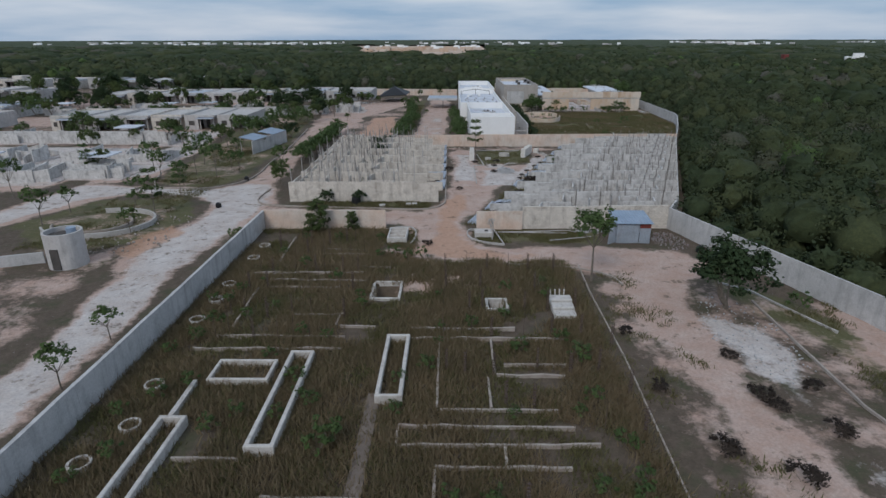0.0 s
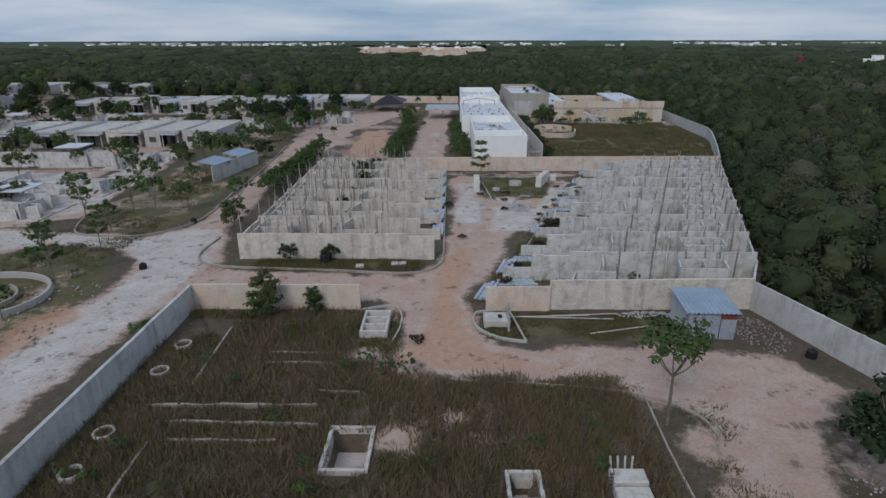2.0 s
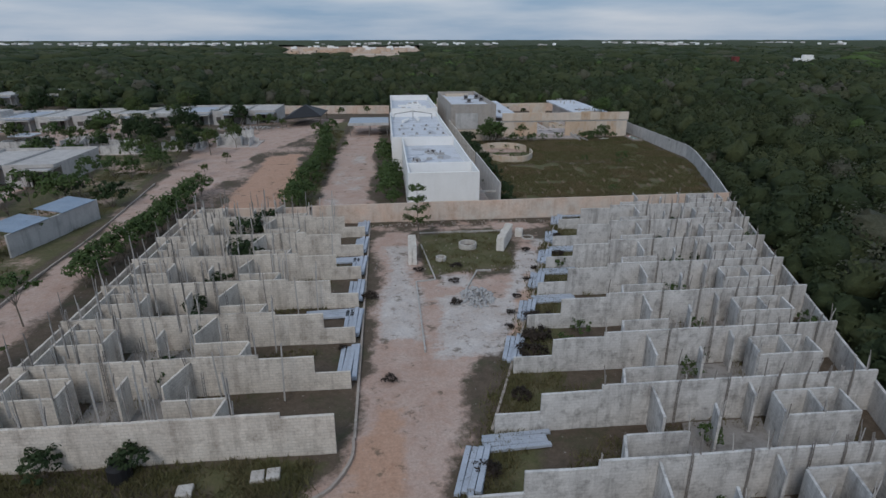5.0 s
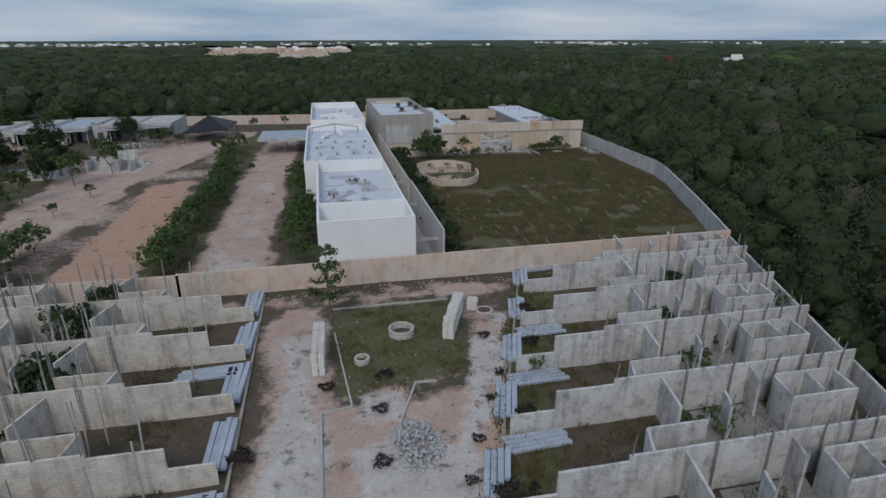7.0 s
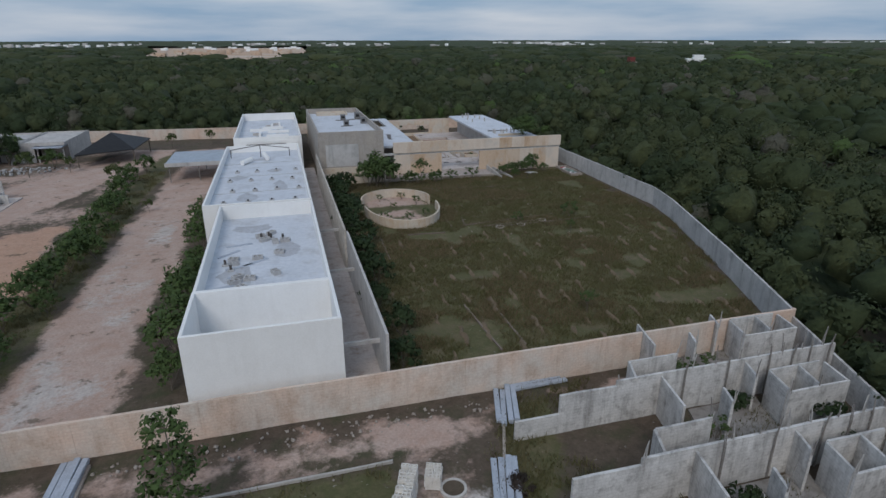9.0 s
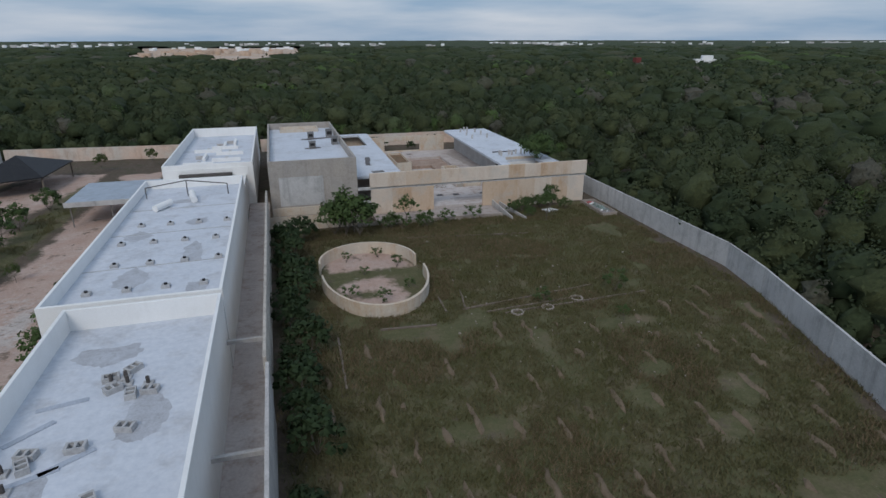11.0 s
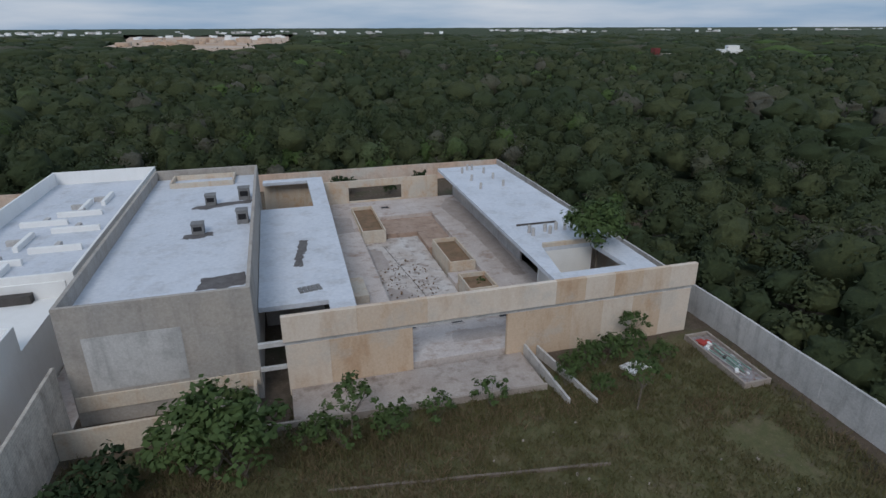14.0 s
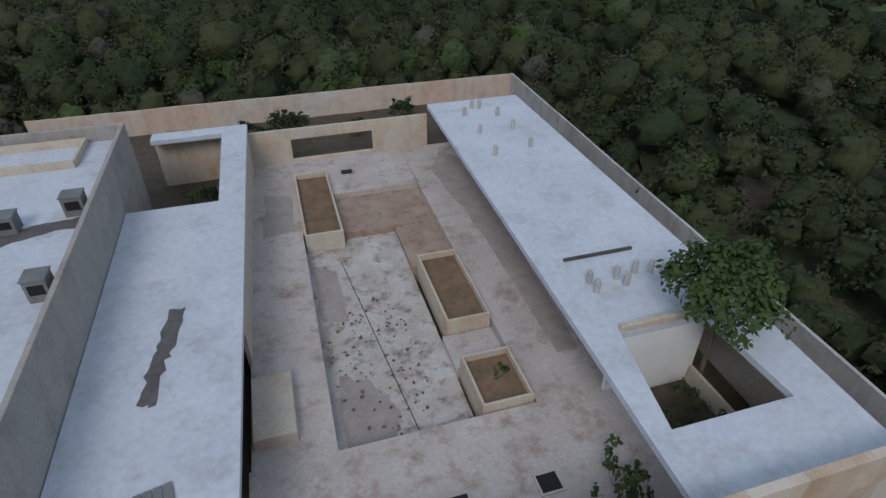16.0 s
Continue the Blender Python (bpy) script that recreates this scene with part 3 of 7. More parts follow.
boundary("wall_east_field", [((46.7, 122.8), (51.5, 135), 2.4, 2.4), ((51.5, 135), (57.5, 151.5), 2.4, 2.4), ((57.5, 151.5), (59.3, 158.0), 2.4, 2.4), ((59.3, 158.0), (60.4, 187), 2.4, 2.4), ((60.4, 187), (62, 234.8), 2.4, 2.4)], M_GREYWALL, "grey boundary wall between grass field and forest", 0.2)
boundary("wall_north", [((61.9, 235), (14.5, 235), 2.4, 2.4), ((2.5, 233), (-30, 236), 2.4, 2.4)], M_PINKWALL, "pale boundary wall in front of the forest", 0.2)


# ---- right and left rows of unfinished houses ----
BAR_MESHES = []
for k in range(8):
    tall = 0.6 + 0.3 * k
    bent = Mesh()
    lx, ly = random.uniform(-0.05, 0.05), random.uniform(-0.05, 0.05)
    bent.tube((0, 0, 0), (lx, ly, tall * 0.6), 0.034, 0.032, 5).tube((lx, ly, tall * 0.58), (lx * 2.6, ly * 2.4, tall), 0.032, 0.026, 5)
    BAR_MESHES.append((tall, bent.data("starter_bar", M_STEEL if k % 2 else M_POST)))


def bars(parent, places, low=2.4, high=(0.7, 1.8), each=2):
    """Thin bent starter bars rising from the wall tops."""
    for x, y in places:
        for k in range(each):
            want = random.uniform(*high)
            me = min(BAR_MESHES, key=lambda b: abs(b[0] - want))[1]
            part("starter_bar", me, None, parent, "", pose(x + random.uniform(-0.06, 0.06), y + random.uniform(-0.06, 0.06), low - 0.1, 0, 0, random.uniform(0, 360)))


COLUMN_MESHES = []
for k in range(4):
    cage = Mesh()
    lx, ly = random.uniform(-0.12, 0.12), random.uniform(-0.12, 0.12)
    for dx, dy, h in ((-0.055, 0, 3.5), (0.055, 0.02, 3.9 - 0.2 * k)):
        cage.tube((dx, dy, 0), (dx, dy, 2.6), 0.03, 0.03, 5).tube((dx, dy, 2.58), (dx + lx, dy + ly, h), 0.03, 0.026, 5)
    for q in range(9):
        cage.box(-0.075, -0.03, 0.3 + 0.36 * q, 0.075, 0.04, 0.325 + 0.36 * q)
    COLUMN_MESHES.append(cage.data("column_cage", M_STEEL))


def cages(parent, places):
    """Uncast column cages standing against the walls from floor to above the top."""
    for x, y in places:
        part("column_cage", random.choice(COLUMN_MESHES), None, parent, "", pose(x, y, -0.05, 0, 0, random.choice((0, 180)) + random.uniform(-8, 8)))


PITCH = 6.15


def right_x(y):
    return 7.7 + 0.395 * (y - 74.2)


def right_end(y):
    return 28.8 + 0.362 * (y - 74.2)


def beams(name, label, x, y, z, n, length, turn, width=0.32):
    """A loose pile of long precast beams lying side by side and on top of each other."""
    ob = thing(name, label, "beam pile", (x, y, z), turn, "piles of precast beams")
    for i in range(n):
        layer, k = divmod(i, 4)
        m = Mesh().box(-length / 2 + random.uniform(-0.2, 0.2), k * width * 1.12 - 0.5, layer * 0.2, length / 2 + random.uniform(-0.2, 0.2), k * width * 1.12 - 0.5 + width, layer * 0.2 + 0.18, random.uniform(-1.5, 1.5), 0.02)
        part("beam", m, M_BLUE, ob)
    return ob


def right_house(k):
    y0 = 74.2 + PITCH * (k - 1)
    d = right_x(y0)
    e = right_end(y0)
    full = k > 0
    ob = thing("house_shell", "roofless unfinished house of raw concrete blocks with starter bars", "unfinished house", group="unfinished houses in the slanting row")
    if full:
        part("party_wall", Mesh().run((d + 3.6, y0), (e, y0), 0.16, -0.2, 2.85, None, 0.03, 2.0), M_BLOCK, ob)
        part("front_wall", Mesh().run((d, y0), (d + 3.6, y0), 0.16, -0.2, 2.5, None, 0.03, 1.2), M_BLOCK, ob)
        part("low_wall", Mesh().run((d - 2.7, y0), (d, y0), 0.16, -0.2, 1.25, None, 0.02, 1.0), M_BLOCK, ob)
        bars(ob, [(d + f, y0) for f in (3.7, 8.7, 10.4, 12.2, 13.6, 15.4, 17.0, 18.6, 20.2) if d + f < e - 0.3], 2.75, (0.5, 1.6))
        cages(ob, [(d + f, y0 - 0.16) for f in (8.2, 11.3, 14.4, 16.2, 17.6, 19.2) if d + f < e - 0.3])
    s = 0.36
    t = right_x(y0 + PITCH)

    def X(f, dy):
        return d + f + s * dy

    part("room_wall", Mesh().run((X(5.0, 0.1), y0 + 0.09), (X(5.0, 2.0), y0 + 2.0), 0.14, -0.1, 2.6, None, 0.02), M_BLOCK, ob)
    part("room_wall", Mesh().run((X(5.0, 2.0) + 0.08, y0 + 2.0), (X(8.5, 2.0), y0 + 2.0), 0.14, -0.1, 2.6, None, 0.02), M_BLOCK, ob)
    part("cross_wall", Mesh().run((t + 6.6, y0 + PITCH - 0.09), (t + 6.0, y0 + 3.2), 0.14, -0.1, 2.65, None, 0.02), M_BLOCK, ob)
    part("room_wall", Mesh().run((X(10.4, 3.0), y0 + 3.0), (X(10.4, 4.3), y0 + 4.3), 0.14, -0.1, 2.5, None, 0.02), M_BLOCK, ob)
    part("room_wall", Mesh().run((X(12.9, 6.0), y0 + PITCH - 0.09), (X(12.9, 4.6), y0 + 4.6), 0.14, -0.1, 2.6, None, 0.02), M_BLOCK, ob)
    part("bath_wall", Mesh().run((X(14.2, 2.9), y0 + 2.9), (min(X(18.6, 2.9), right_end(y0 + 2.9) - 0.9), y0 + 2.9), 0.14, -0.1, 2.5, None, 0.02), M_BLOCK, ob)
    part("bath_wall", Mesh().run((X(14.2, 3.0), y0 + 3.0), (X(14.0, 4.9), y0 + 4.9), 0.14, -0.1, 2.6, None, 0.02), M_BLOCK, ob)
    part("bath_wall", Mesh().run((X(16.4, 3.0), y0 + 3.0), (X(16.2, 4.9), y0 + 4.9), 0.14, -0.1, 2.6, None, 0.02), M_BLOCK, ob)
    part("bath_wall", Mesh().run((X(14.1, 4.98), y0 + 4.98), (X(17.8, 4.98), y0 + 4.98), 0.14, -0.1, 2.6, None, 0.02), M_BLOCK, ob)
    part("bath_wall", Mesh().run((X(18.5, 3.0), y0 + 3.0), (X(18.2, 4.9), y0 + 4.9), 0.14, -0.1, 2.5, None, 0.02), M_BLOCK, ob)
    part("floor_slab", Mesh().slab([(X(9.0, 0.2), y0 + 0.2), (X(14.0, 0.2), y0 + 0.2), (X(14.0, 5.8), y0 + 5.8), (X(9.0, 5.8), y0 + 5.8)], -0.2, 0.1), M_SLAB, ob)
    bars(ob, [(X(8.5, 2), y0 + 2.0), (X(14.2, 2.9), y0 + 2.9), (X(16.4, 2.9), y0 + 2.9), (X(10.4, 3), y0 + 3.0), (X(12.9, 4.6), y0 + 4.6)], 2.45, (0.6, 1.4))
    return ob


single_front = thing("house_front_wall", "pale raw block wall closing the slanting row of houses", "wall", kind="structure")
part("low_run", Mesh().run((3.0, 67.6), (8.4, 67.6), 0.2, -0.2, 2.15, 2.2, 0.02), M_PINKWALL, single_front)
part("high_run", Mesh().run((8.4, 67.9), (25.5, 68.1), 0.2, -0.2, 2.65, 2.75, 0.03), M_BLOCKWARM, single_front)
for k in range(0, 9):
    right_house(k)
for k in range(0, 9):
    y0 = 74.2 + PITCH * (k - 1)
    if k != 2:
        beams("beam_pile", "bluish grey precast beams piled against a low wall", right_x(y0) - 2.7 + 0.9, y0 + 3.0, 0.02, 6, 3.6, 72)
    if k in (0, 1, 4, 5, 6, 8):
        beams("beam_pile", "bluish grey precast beams lying across a front yard", right_x(y0) + 0.9, y0 + PITCH - 1.2, 0.02, 4, 3.8, 2)


def left_house(k):
    y0 = 79.7 + 6.17 * k
    ob = thing("house_shell", "roofless unfinished house of raw concrete blocks with dense starter bars", "unfinished house", group="unfinished houses in the straight row")
    mat = M_BLOCKWARM
    if k:
        part("party_wall", Mesh().run((-22.0, y0), (-7.0, y0), 0.16, -0.2, 2.8, None, 0.03, 2.0), mat, ob)
        part("front_wall", Mesh().run((-7.0, y0), (-3.5, y0), 0.16, -0.2, 2.5, None, 0.03, 1.2), mat, ob)
        part("low_wall", Mesh().run((-3.5, y0), (-1.2, y0), 0.16, -0.2, 1.25, None, 0.02, 1.0), mat, ob)
    if k < 7:
        w = [((-8.3, 0.09), (-8.0, 2.1)), ((-8.0, 2.1), (-11.6, 2.1)), ((-11.2, 6.08), (-12.0, 3.4)), ((-14.4, 3.0), (-14.4, 4.6)), ((-17.8, 2.9), (-20.8, 2.9)), ((-17.8, 3.0), (-17.8, 4.9)), ((-17.8, 4.98), (-20.8, 4.98)), ((-20.9, 0.09), (-20.9, 6.08))]
        for (ax, ay), (bx, by) in w:
            part("room_wall", Mesh().run((ax, y0 + ay), (bx, y0 + by), 0.14, -0.1, random.uniform(2.4, 2.7), None, 0.02), mat, ob)
        part("floor_slab", Mesh().box(-17.5, y0 + 0.2, -0.2, -12.2, y0 + 5.9, 0.1), M_SLAB, ob)
        spots = [(-7.1, 0), (-9.2, 0), (-11.0, 0), (-12.4, 0), (-13.9, 0), (-15.2, 0), (-16.6, 0), (-17.9, 0), (-19.2, 0), (-20.6, 0), (-21.8, 0), (-11.6, 2.1), (-8.0, 2.1), (-14.4, 3.0), (-17.8, 2.9), (-20.8, 3.0), (-17.8, 4.9), (-13.2, 4.4), (-16.0, 1.6), (-19.3, 1.5)]
        bars(ob, [(x, y0 + y) for x, y in spots], 2.45, (1.2, 2.8), 3)
        cages(ob, [(x + random.uniform(-0.3, 0.3), y0 + random.choice((0.2, 3.2, 5.9))) for x in (-9.6, -11.4, -13.0, -14.6, -16.4, -18.2, -19.6, -21.2)])
        for _ in range(9):
            x, y = random.uniform(-21, -4), y0 + random.uniform(0.4, 5.6)
            part("prop", Mesh().tube((x, y, 0), (x + random.uniform(-0.2, 0.2), y + random.uniform(-0.2, 0.2), random.uniform(3.2, 4.4)), 0.06, 0.055, 5), M_POST, ob)
    return ob


front = thing("house_front_wall", "pale raw block wall closing the straight row of houses", "wall", kind="structure")
part("high_run", Mesh().run((-22.2, 79.6), (-4.6, 79.6), 0.2, -0.2, 2.75, None, 0.03), M_BLOCKWARM, front)
part("low_run", Mesh().run((-4.6, 79.6), (-1.7, 79.6), 0.2, -0.2, 2.5, None, 0.02), M_BLOCKWARM, front)
part("side_run", Mesh().run((-22.1, 79.7), (-22.1, 122.3), 0.16, -0.2, 2.3, None, 0.05), M_BLOCKWARM, front)
for k in range(0, 7):
    left_house(k)
for k in range(1, 7):
    y0 = 79.7 + 6.17 * k
    beams("beam_pile", "bluish grey precast beams piled against a low wall", -1.35, y0 + 2.9, 0.02, 6, 4.4, 88)
    if k in (2, 4):
        beams("beam_pile", "bluish grey precast beams lying across a front yard", -3.4, y0 + 4.4, 0.02, 4, 4.0, 3)

# kerbs of the court between the rows
court_kerb = thing("court_kerb", "low weathered concrete kerbs along the court", "kerb", kind="structure")
part("kerb", Mesh().run((-0.75, 80.5), (-0.75, 121.5), 0.16, -0.3, 0.12, None, 0.02, 2.0), M_KERB, court_kerb)
part("kerb", Mesh().run((7.3, 80.5), (22.6, 120.4), 0.16, -0.3, 0.12, None, 0.02, 2.0), M_KERB, court_kerb)


# ---- white building with the deep parapets ----
def parapet_block(ob, name, x0, y0, x1, y1, roof, top, wall, t=0.22, inner=M_PARAPET):
    """Four walls standing above a recessed roof slab."""
    part(name + "_front", Mesh().box(x0, y0, -0.2, x1, y0 + t, top, 0, 0.02), wall, ob)
    part(name + "_back", Mesh().box(x0, y1 - t, -0.2, x1, y1, top, 0, 0.02), wall, ob)
    part(name + "_side", Mesh().box(x0, y0 + t, -0.2, x0 + t, y1 - t, top, 0, 0.02), wall, ob)
    part(name + "_side", Mesh().box(x1 - t, y0 + t, -0.2, x1, y1 - t, top, 0, 0.02), inner, ob)
    part(name + "_roof", Mesh().box(x0 + t, y0 + t, roof - 0.2, x1 - t, y1 - t, roof), M_ROOF, ob)


white = thing("white_building", "long white rendered building with bluish cement roofs behind parapets", "building")
parapet_block(white, "bay", 4.2, 123.6, 13.3, 129.9, 2.9, 5.9, M_WHITE, inner=M_WHITE)
parapet_block(white, "middle", 4.2, 130.1, 13.3, 151.6, 4.4, 5.8, M_WHITE, inner=M_WHITE)
parapet_block(white, "long", 2.5, 152.2, 13.3, 187.0, 4.8, 5.8, M_WHITE, inner=M_WHITE)
parapet_block(white, "rear", 3.0, 195.0, 14.2, 229.0, 4.3, 5.8, M_WHITE, inner=M_WHITE)
corridor = thing("corridor_wall", "tall grey rendered wall along a narrow passage", "wall", kind="structure")
part("wall_run", Mesh().box(15.9, 123.6, -0.2, 16.1, 144.4, 4.4, 0, 0.02), M_PARAPET, corridor)
part("wall_run", Mesh().box(15.75, 145.0, -0.2, 15.95, 184.0, 4.4, 0, 0.02), M_BLOCKWARM, corridor)
passage = single("passage_floor", Mesh().box(13.3, 123.4, -0.2, 15.9, 195, 0.06), M_FLOOR, "grey cement floor of a narrow passage", "floor", kind="structure")


# ---- club house round the dry pool ----
club = thing("club_house", "unfinished stained beige club house with cement roofs", "building")
parapet_block(club, "hall", 16.3, 184.4, 26.7, 217.5, 6.7, 7.7, M_TAUPE, 0.25, M_TAUPE)
part("plinth_band", Mesh().box(16.4, 184.3, 1.0, 26.6, 184.4, 2.0, 0, 0.02), M_BEIGE, club, "paler rendered band")
# middle wing
part("roof_slab", Mesh().slab([(26.75, 188.2), (31.4, 188.2), (31.4, 184.9), (33.1, 184.9), (34.0, 223.4), (32.1, 223.4), (32.1, 211.0), (26.75, 211.0)], 4.05, 4.4), M_ROOF, club)
part("roof_slab", Mesh().box(26.9, 222.0, 4.05, 32.1, 223.4, 4.4), M_ROOF, club)
part("wing_wall", Mesh().box(32.7, 185.2, -0.2, 32.9, 189.0, 4.05), M_BEIGE, club)
part("wing_wall", Mesh().run((33.1, 200.0), (33.8, 223.2), 0.2, -1.0, 4.05), M_BEIGE, club)
part("wing_wall", Mesh().box(26.9, 223.2, -0.2, 33.9, 223.4, 4.05), M_BEIGE, club)
part("wing_wall", Mesh().box(26.9, 194.0, -0.2, 31.4, 194.2, 4.05), M_TAUPE, club)
part("wing_wall", Mesh().box(26.9, 211.0, -0.2, 32.1, 211.2, 4.05), M_BEIGE, club)
# front wall with a wide opening and a grey beam
for i in range(13):
    x = 28.2 + i * 2.3
    part("panel", Mesh().box(x, 184.05, 3.854, x + 2.296, 184.4, 5.6, 0, 0.012), M_PANEL, club)
for x0, x1 in ((28.3, 36.4), (43.1, 57.9)):
    n = round((x1 - x0) / 2.4)
    for i in range(n):
        w = (x1 - x0) / n
        part("panel", Mesh().box(x0 + i * w, 184.18, -0.2, x0 + (i + 1) * w - 0.004, 184.45, 3.546, 0, 0.008), M_PANEL, club)
part("cement_patch", Mesh().box(17.4, 184.385, 2.2, 22.6, 184.41, 5.7, 0, 0.01), M_GREYWALL, club, "rough grey cement patch")
part("cement_patch", Mesh().box(22.9, 184.388, 2.9, 25.6, 184.41, 5.0, 0, 0.01), M_TAUPE, club, "rough taupe cement patch")
part("front_beam", Mesh().box(26.7, 184.22, 3.55, 58.0, 184.5, 3.85), M_GREYWALL, club, "bare grey cement beam")
part("gap_beam", Mesh().box(26.7, 184.25, 1.9, 28.3, 184.45, 2.15), M_GREYWALL, club)
# right wing with the planted atrium
part("roof_slab", Mesh().slab([(48.1, 193.0), (57.0, 193.0), (57.4, 223.4), (49.1, 223.4)], 4.05, 4.4), M_ROOF, club)
part("roof_slab", Mesh().slab([(47.8, 184.5), (56.6, 184.5), (56.75, 187.8), (47.9, 187.8)], 4.05, 4.4), M_ROOF, club)
part("roof_slab", Mesh().slab([(47.9, 187.8), (48.9, 187.8), (49.85, 193.0), (48.1, 193.0)], 4.05, 4.4), M_ROOF, club)
part("roof_slab", Mesh().slab([(54.6, 187.8), (56.75, 187.8), (57.0, 193.0), (54.4, 193.0)], 4.05, 4.4), M_ROOF, club)
part("wing_wall", Mesh().run((56.5, 184.6), (57.1, 223.2), 0.22, -0.2, 4.05), M_BEIGE, club)
part("wing_wall", Mesh().run((50.6, 199.0), (51.2, 223.2), 0.2, -0.2, 4.05), M_PARAPET, club)
part("wing_wall", Mesh().box(49.6, 193.0, -0.2, 54.6, 193.2, 4.05), M_WHITE, club)
part("wing_wall", Mesh().run((54.55, 187.8), (54.45, 192.9), 0.16, -0.2, 1.1), M_BEIGE, club)
# the roof is uncut here: a dark kerb paints the slit's shade
part("slit_kerb", Mesh().box(49.9, 198.75, 4.4, 54.0, 198.9, 4.55), M_DARK, club, "dark kerb for the shade in a roof slit")
part("atrium_kerb", Mesh().box(49.9, 193.02, 4.4, 54.5, 193.3, 4.75, 0, 0.02), M_BEIGE, club)
part("back_wall", Mesh().box(33.9, 223.2, -1.0, 37.2, 223.45, 3.6), M_BEIGE, club)
part("back_wall", Mesh().box(44.1, 223.2, -1.0, 49.0, 223.45, 3.6), M_BEIGE, club)
part("back_wall", Mesh().box(37.2, 223.2, -1.0, 44.1, 223.45, 0.9), M_BEIGE, club)
part("back_lintel", Mesh().box(37.2, 223.2, 2.7, 44.1, 223.45, 3.6), M_BEIGE, club)
# column drums and pipe stubs on the roofs
STUB = Mesh().tube((0, 0, 0), (0.03, 0.02, 0.75), 0.16, 0.16, 10).data("pipe_stub", M_PARAPET)
for x, y in ((51.4, 220), (52.5, 221.4), (53.1, 221.2), (54, 219.2), (51.3, 216.1), (54.2, 216.3), (51.1, 212.2), (54.1, 212.7), (50.3, 196.8), (50.3, 196.0), (51.8, 196.7), (52.0, 196.1), (53.0, 196.9), (53.8, 196.7), (54.3, 196.4)):
    part("pipe_stub", STUB, None, club, "", pose(x, y, 4.38, random.uniform(-4, 4), random.uniform(-4, 4), 0))


def vent(x, y, z, w, d, h):
    ob = thing("roof_vent", "grey cement roof vent box with a black plate for the shade in a slot", "vent", (x, y, z), 0, "roof vents")
    part("body", Mesh().box(-w / 2, -d / 2, 0, w / 2, d / 2, h, 0, 0.03), M_VENT, ob)
    # black plate on the solid body, painted as the slot's shade
    part("slot", Mesh().box(-w * 0.35, -d / 2 - 0.012, h * 0.35, w * 0.35, -d / 2 + 0.02, h * 0.8), M_BLACK, ob, "black plate for the shade in a slot")
    part("cap", Mesh().box(-w / 2 - 0.05, -d / 2 - 0.05, h + 0.004, w / 2 + 0.05, d / 2 + 0.05, h + 0.08, 0, 0.02), M_VENT, ob)
    return ob


for x, y, w, h in ((22.7, 206.5, 0.9, 0.9), (25.6, 207.5, 1.0, 1.1), (22.4, 198.4, 0.9, 0.8), (25.7, 200.2, 0.9, 1.1)):
    vent(x, y, 6.7, w, 0.9, h)
roof_box = thing("roof_light_curb", "low rectangular parapet on the hall roof", "roof curb")
for a, b in (((18.3, 213.4), (24.3, 213.4)), ((24.3, 213.5), (24.3, 216.9)), ((18.3, 213.5), (18.3, 216.9)), ((18.4, 216.8), (24.2, 216.8))):
    part("curb", Mesh().run(a, b, 0.16, 6.68, 7.2), M_BEIGE, roof_box)


# damp stains on the roofs: thin films of settled dirt, uneven in outline
def film_patch(x, y, z, pts, seed):
    rng = random.Random(seed)
    outline = []
    n = len(pts)
    for i in range(n):
        (ax, ay), (bx, by) = pts[i], pts[(i + 1) % n]
        for q in range(5):
            t = q / 5
            outline.append((x + ax + (bx - ax) * t + rng.uniform(-0.12, 0.12), y + ay + (by - ay) * t + rng.uniform(-0.12, 0.12)))
    me = Mesh()
    c = (sum(p[0] for p in outline) / len(outline), sum(p[1] for p in outline) / len(outline))
    m = len(outline)
    me.add([(*c, z + 0.006)] + [(*p, z + 0.005) for p in outline], [(0, 1 + i, 1 + (i + 1) % m) for i in range(m)])
    return part("dirt_and_shade_film", me, M_STAIN, club, "dark film of damp dirt and painted shade")


M_STAIN = surface("damp_dirt", (0.11, 0.10, 0.10), (0.15, 0.14, 0.14), (0.06, 0.055, 0.05), 1.2, 0.5, 0.8)
film_patch(29.9, 198.0, 4.4, [(-0.5, -3.2), (0.1, -3.3), (0.35, -0.8), (0.75, 0.2), (0.8, 2.6), (0.2, 2.7), (-0.1, 0.2), (-0.35, -1.2)], 1)
film_patch(23.6, 206.2, 6.7, [(-2.6, -0.9), (-1.2, -1.4), (0.4, -0.6), (2.6, -0.2), (2.7, 0.8), (0.6, 0.5), (-1.0, 0.2), (-2.2, -0.1)], 2)
film_patch(22.4, 197.9, 6.7, [(-1.2, -0.7), (0, -0.9), (1.1, -0.4), (1.0, 0.4), (0, 0.5), (-1.1, 0.1)], 3)
film_patch(24.9, 188.1, 6.7, [(-1.6, -1.0), (0, -1.2), (1.4, -0.9), (1.3, 1.2), (0.2, 1.0), (-1.4, 0.8)], 4)

# darker films for the court and pool; one is painted shade
def court_film(x, y, z, pts, seed, owner):
    film = film_patch(x, y, z, pts, seed)
    film.data.materials[0] = M_COURT_FILM
    film.parent = owner
    return film


M_COURT_FILM = surface("darker_cement_film", (0.33, 0.285, 0.26), (0.40, 0.35, 0.325), (0.24, 0.19, 0.16), 0.7, 0.5, 0.7)
part("rear_wall", Mesh().run((16.5, 217.7), (16.5, 222.5), 0.2, -0.2, 5.5), M_BEIGE, club)
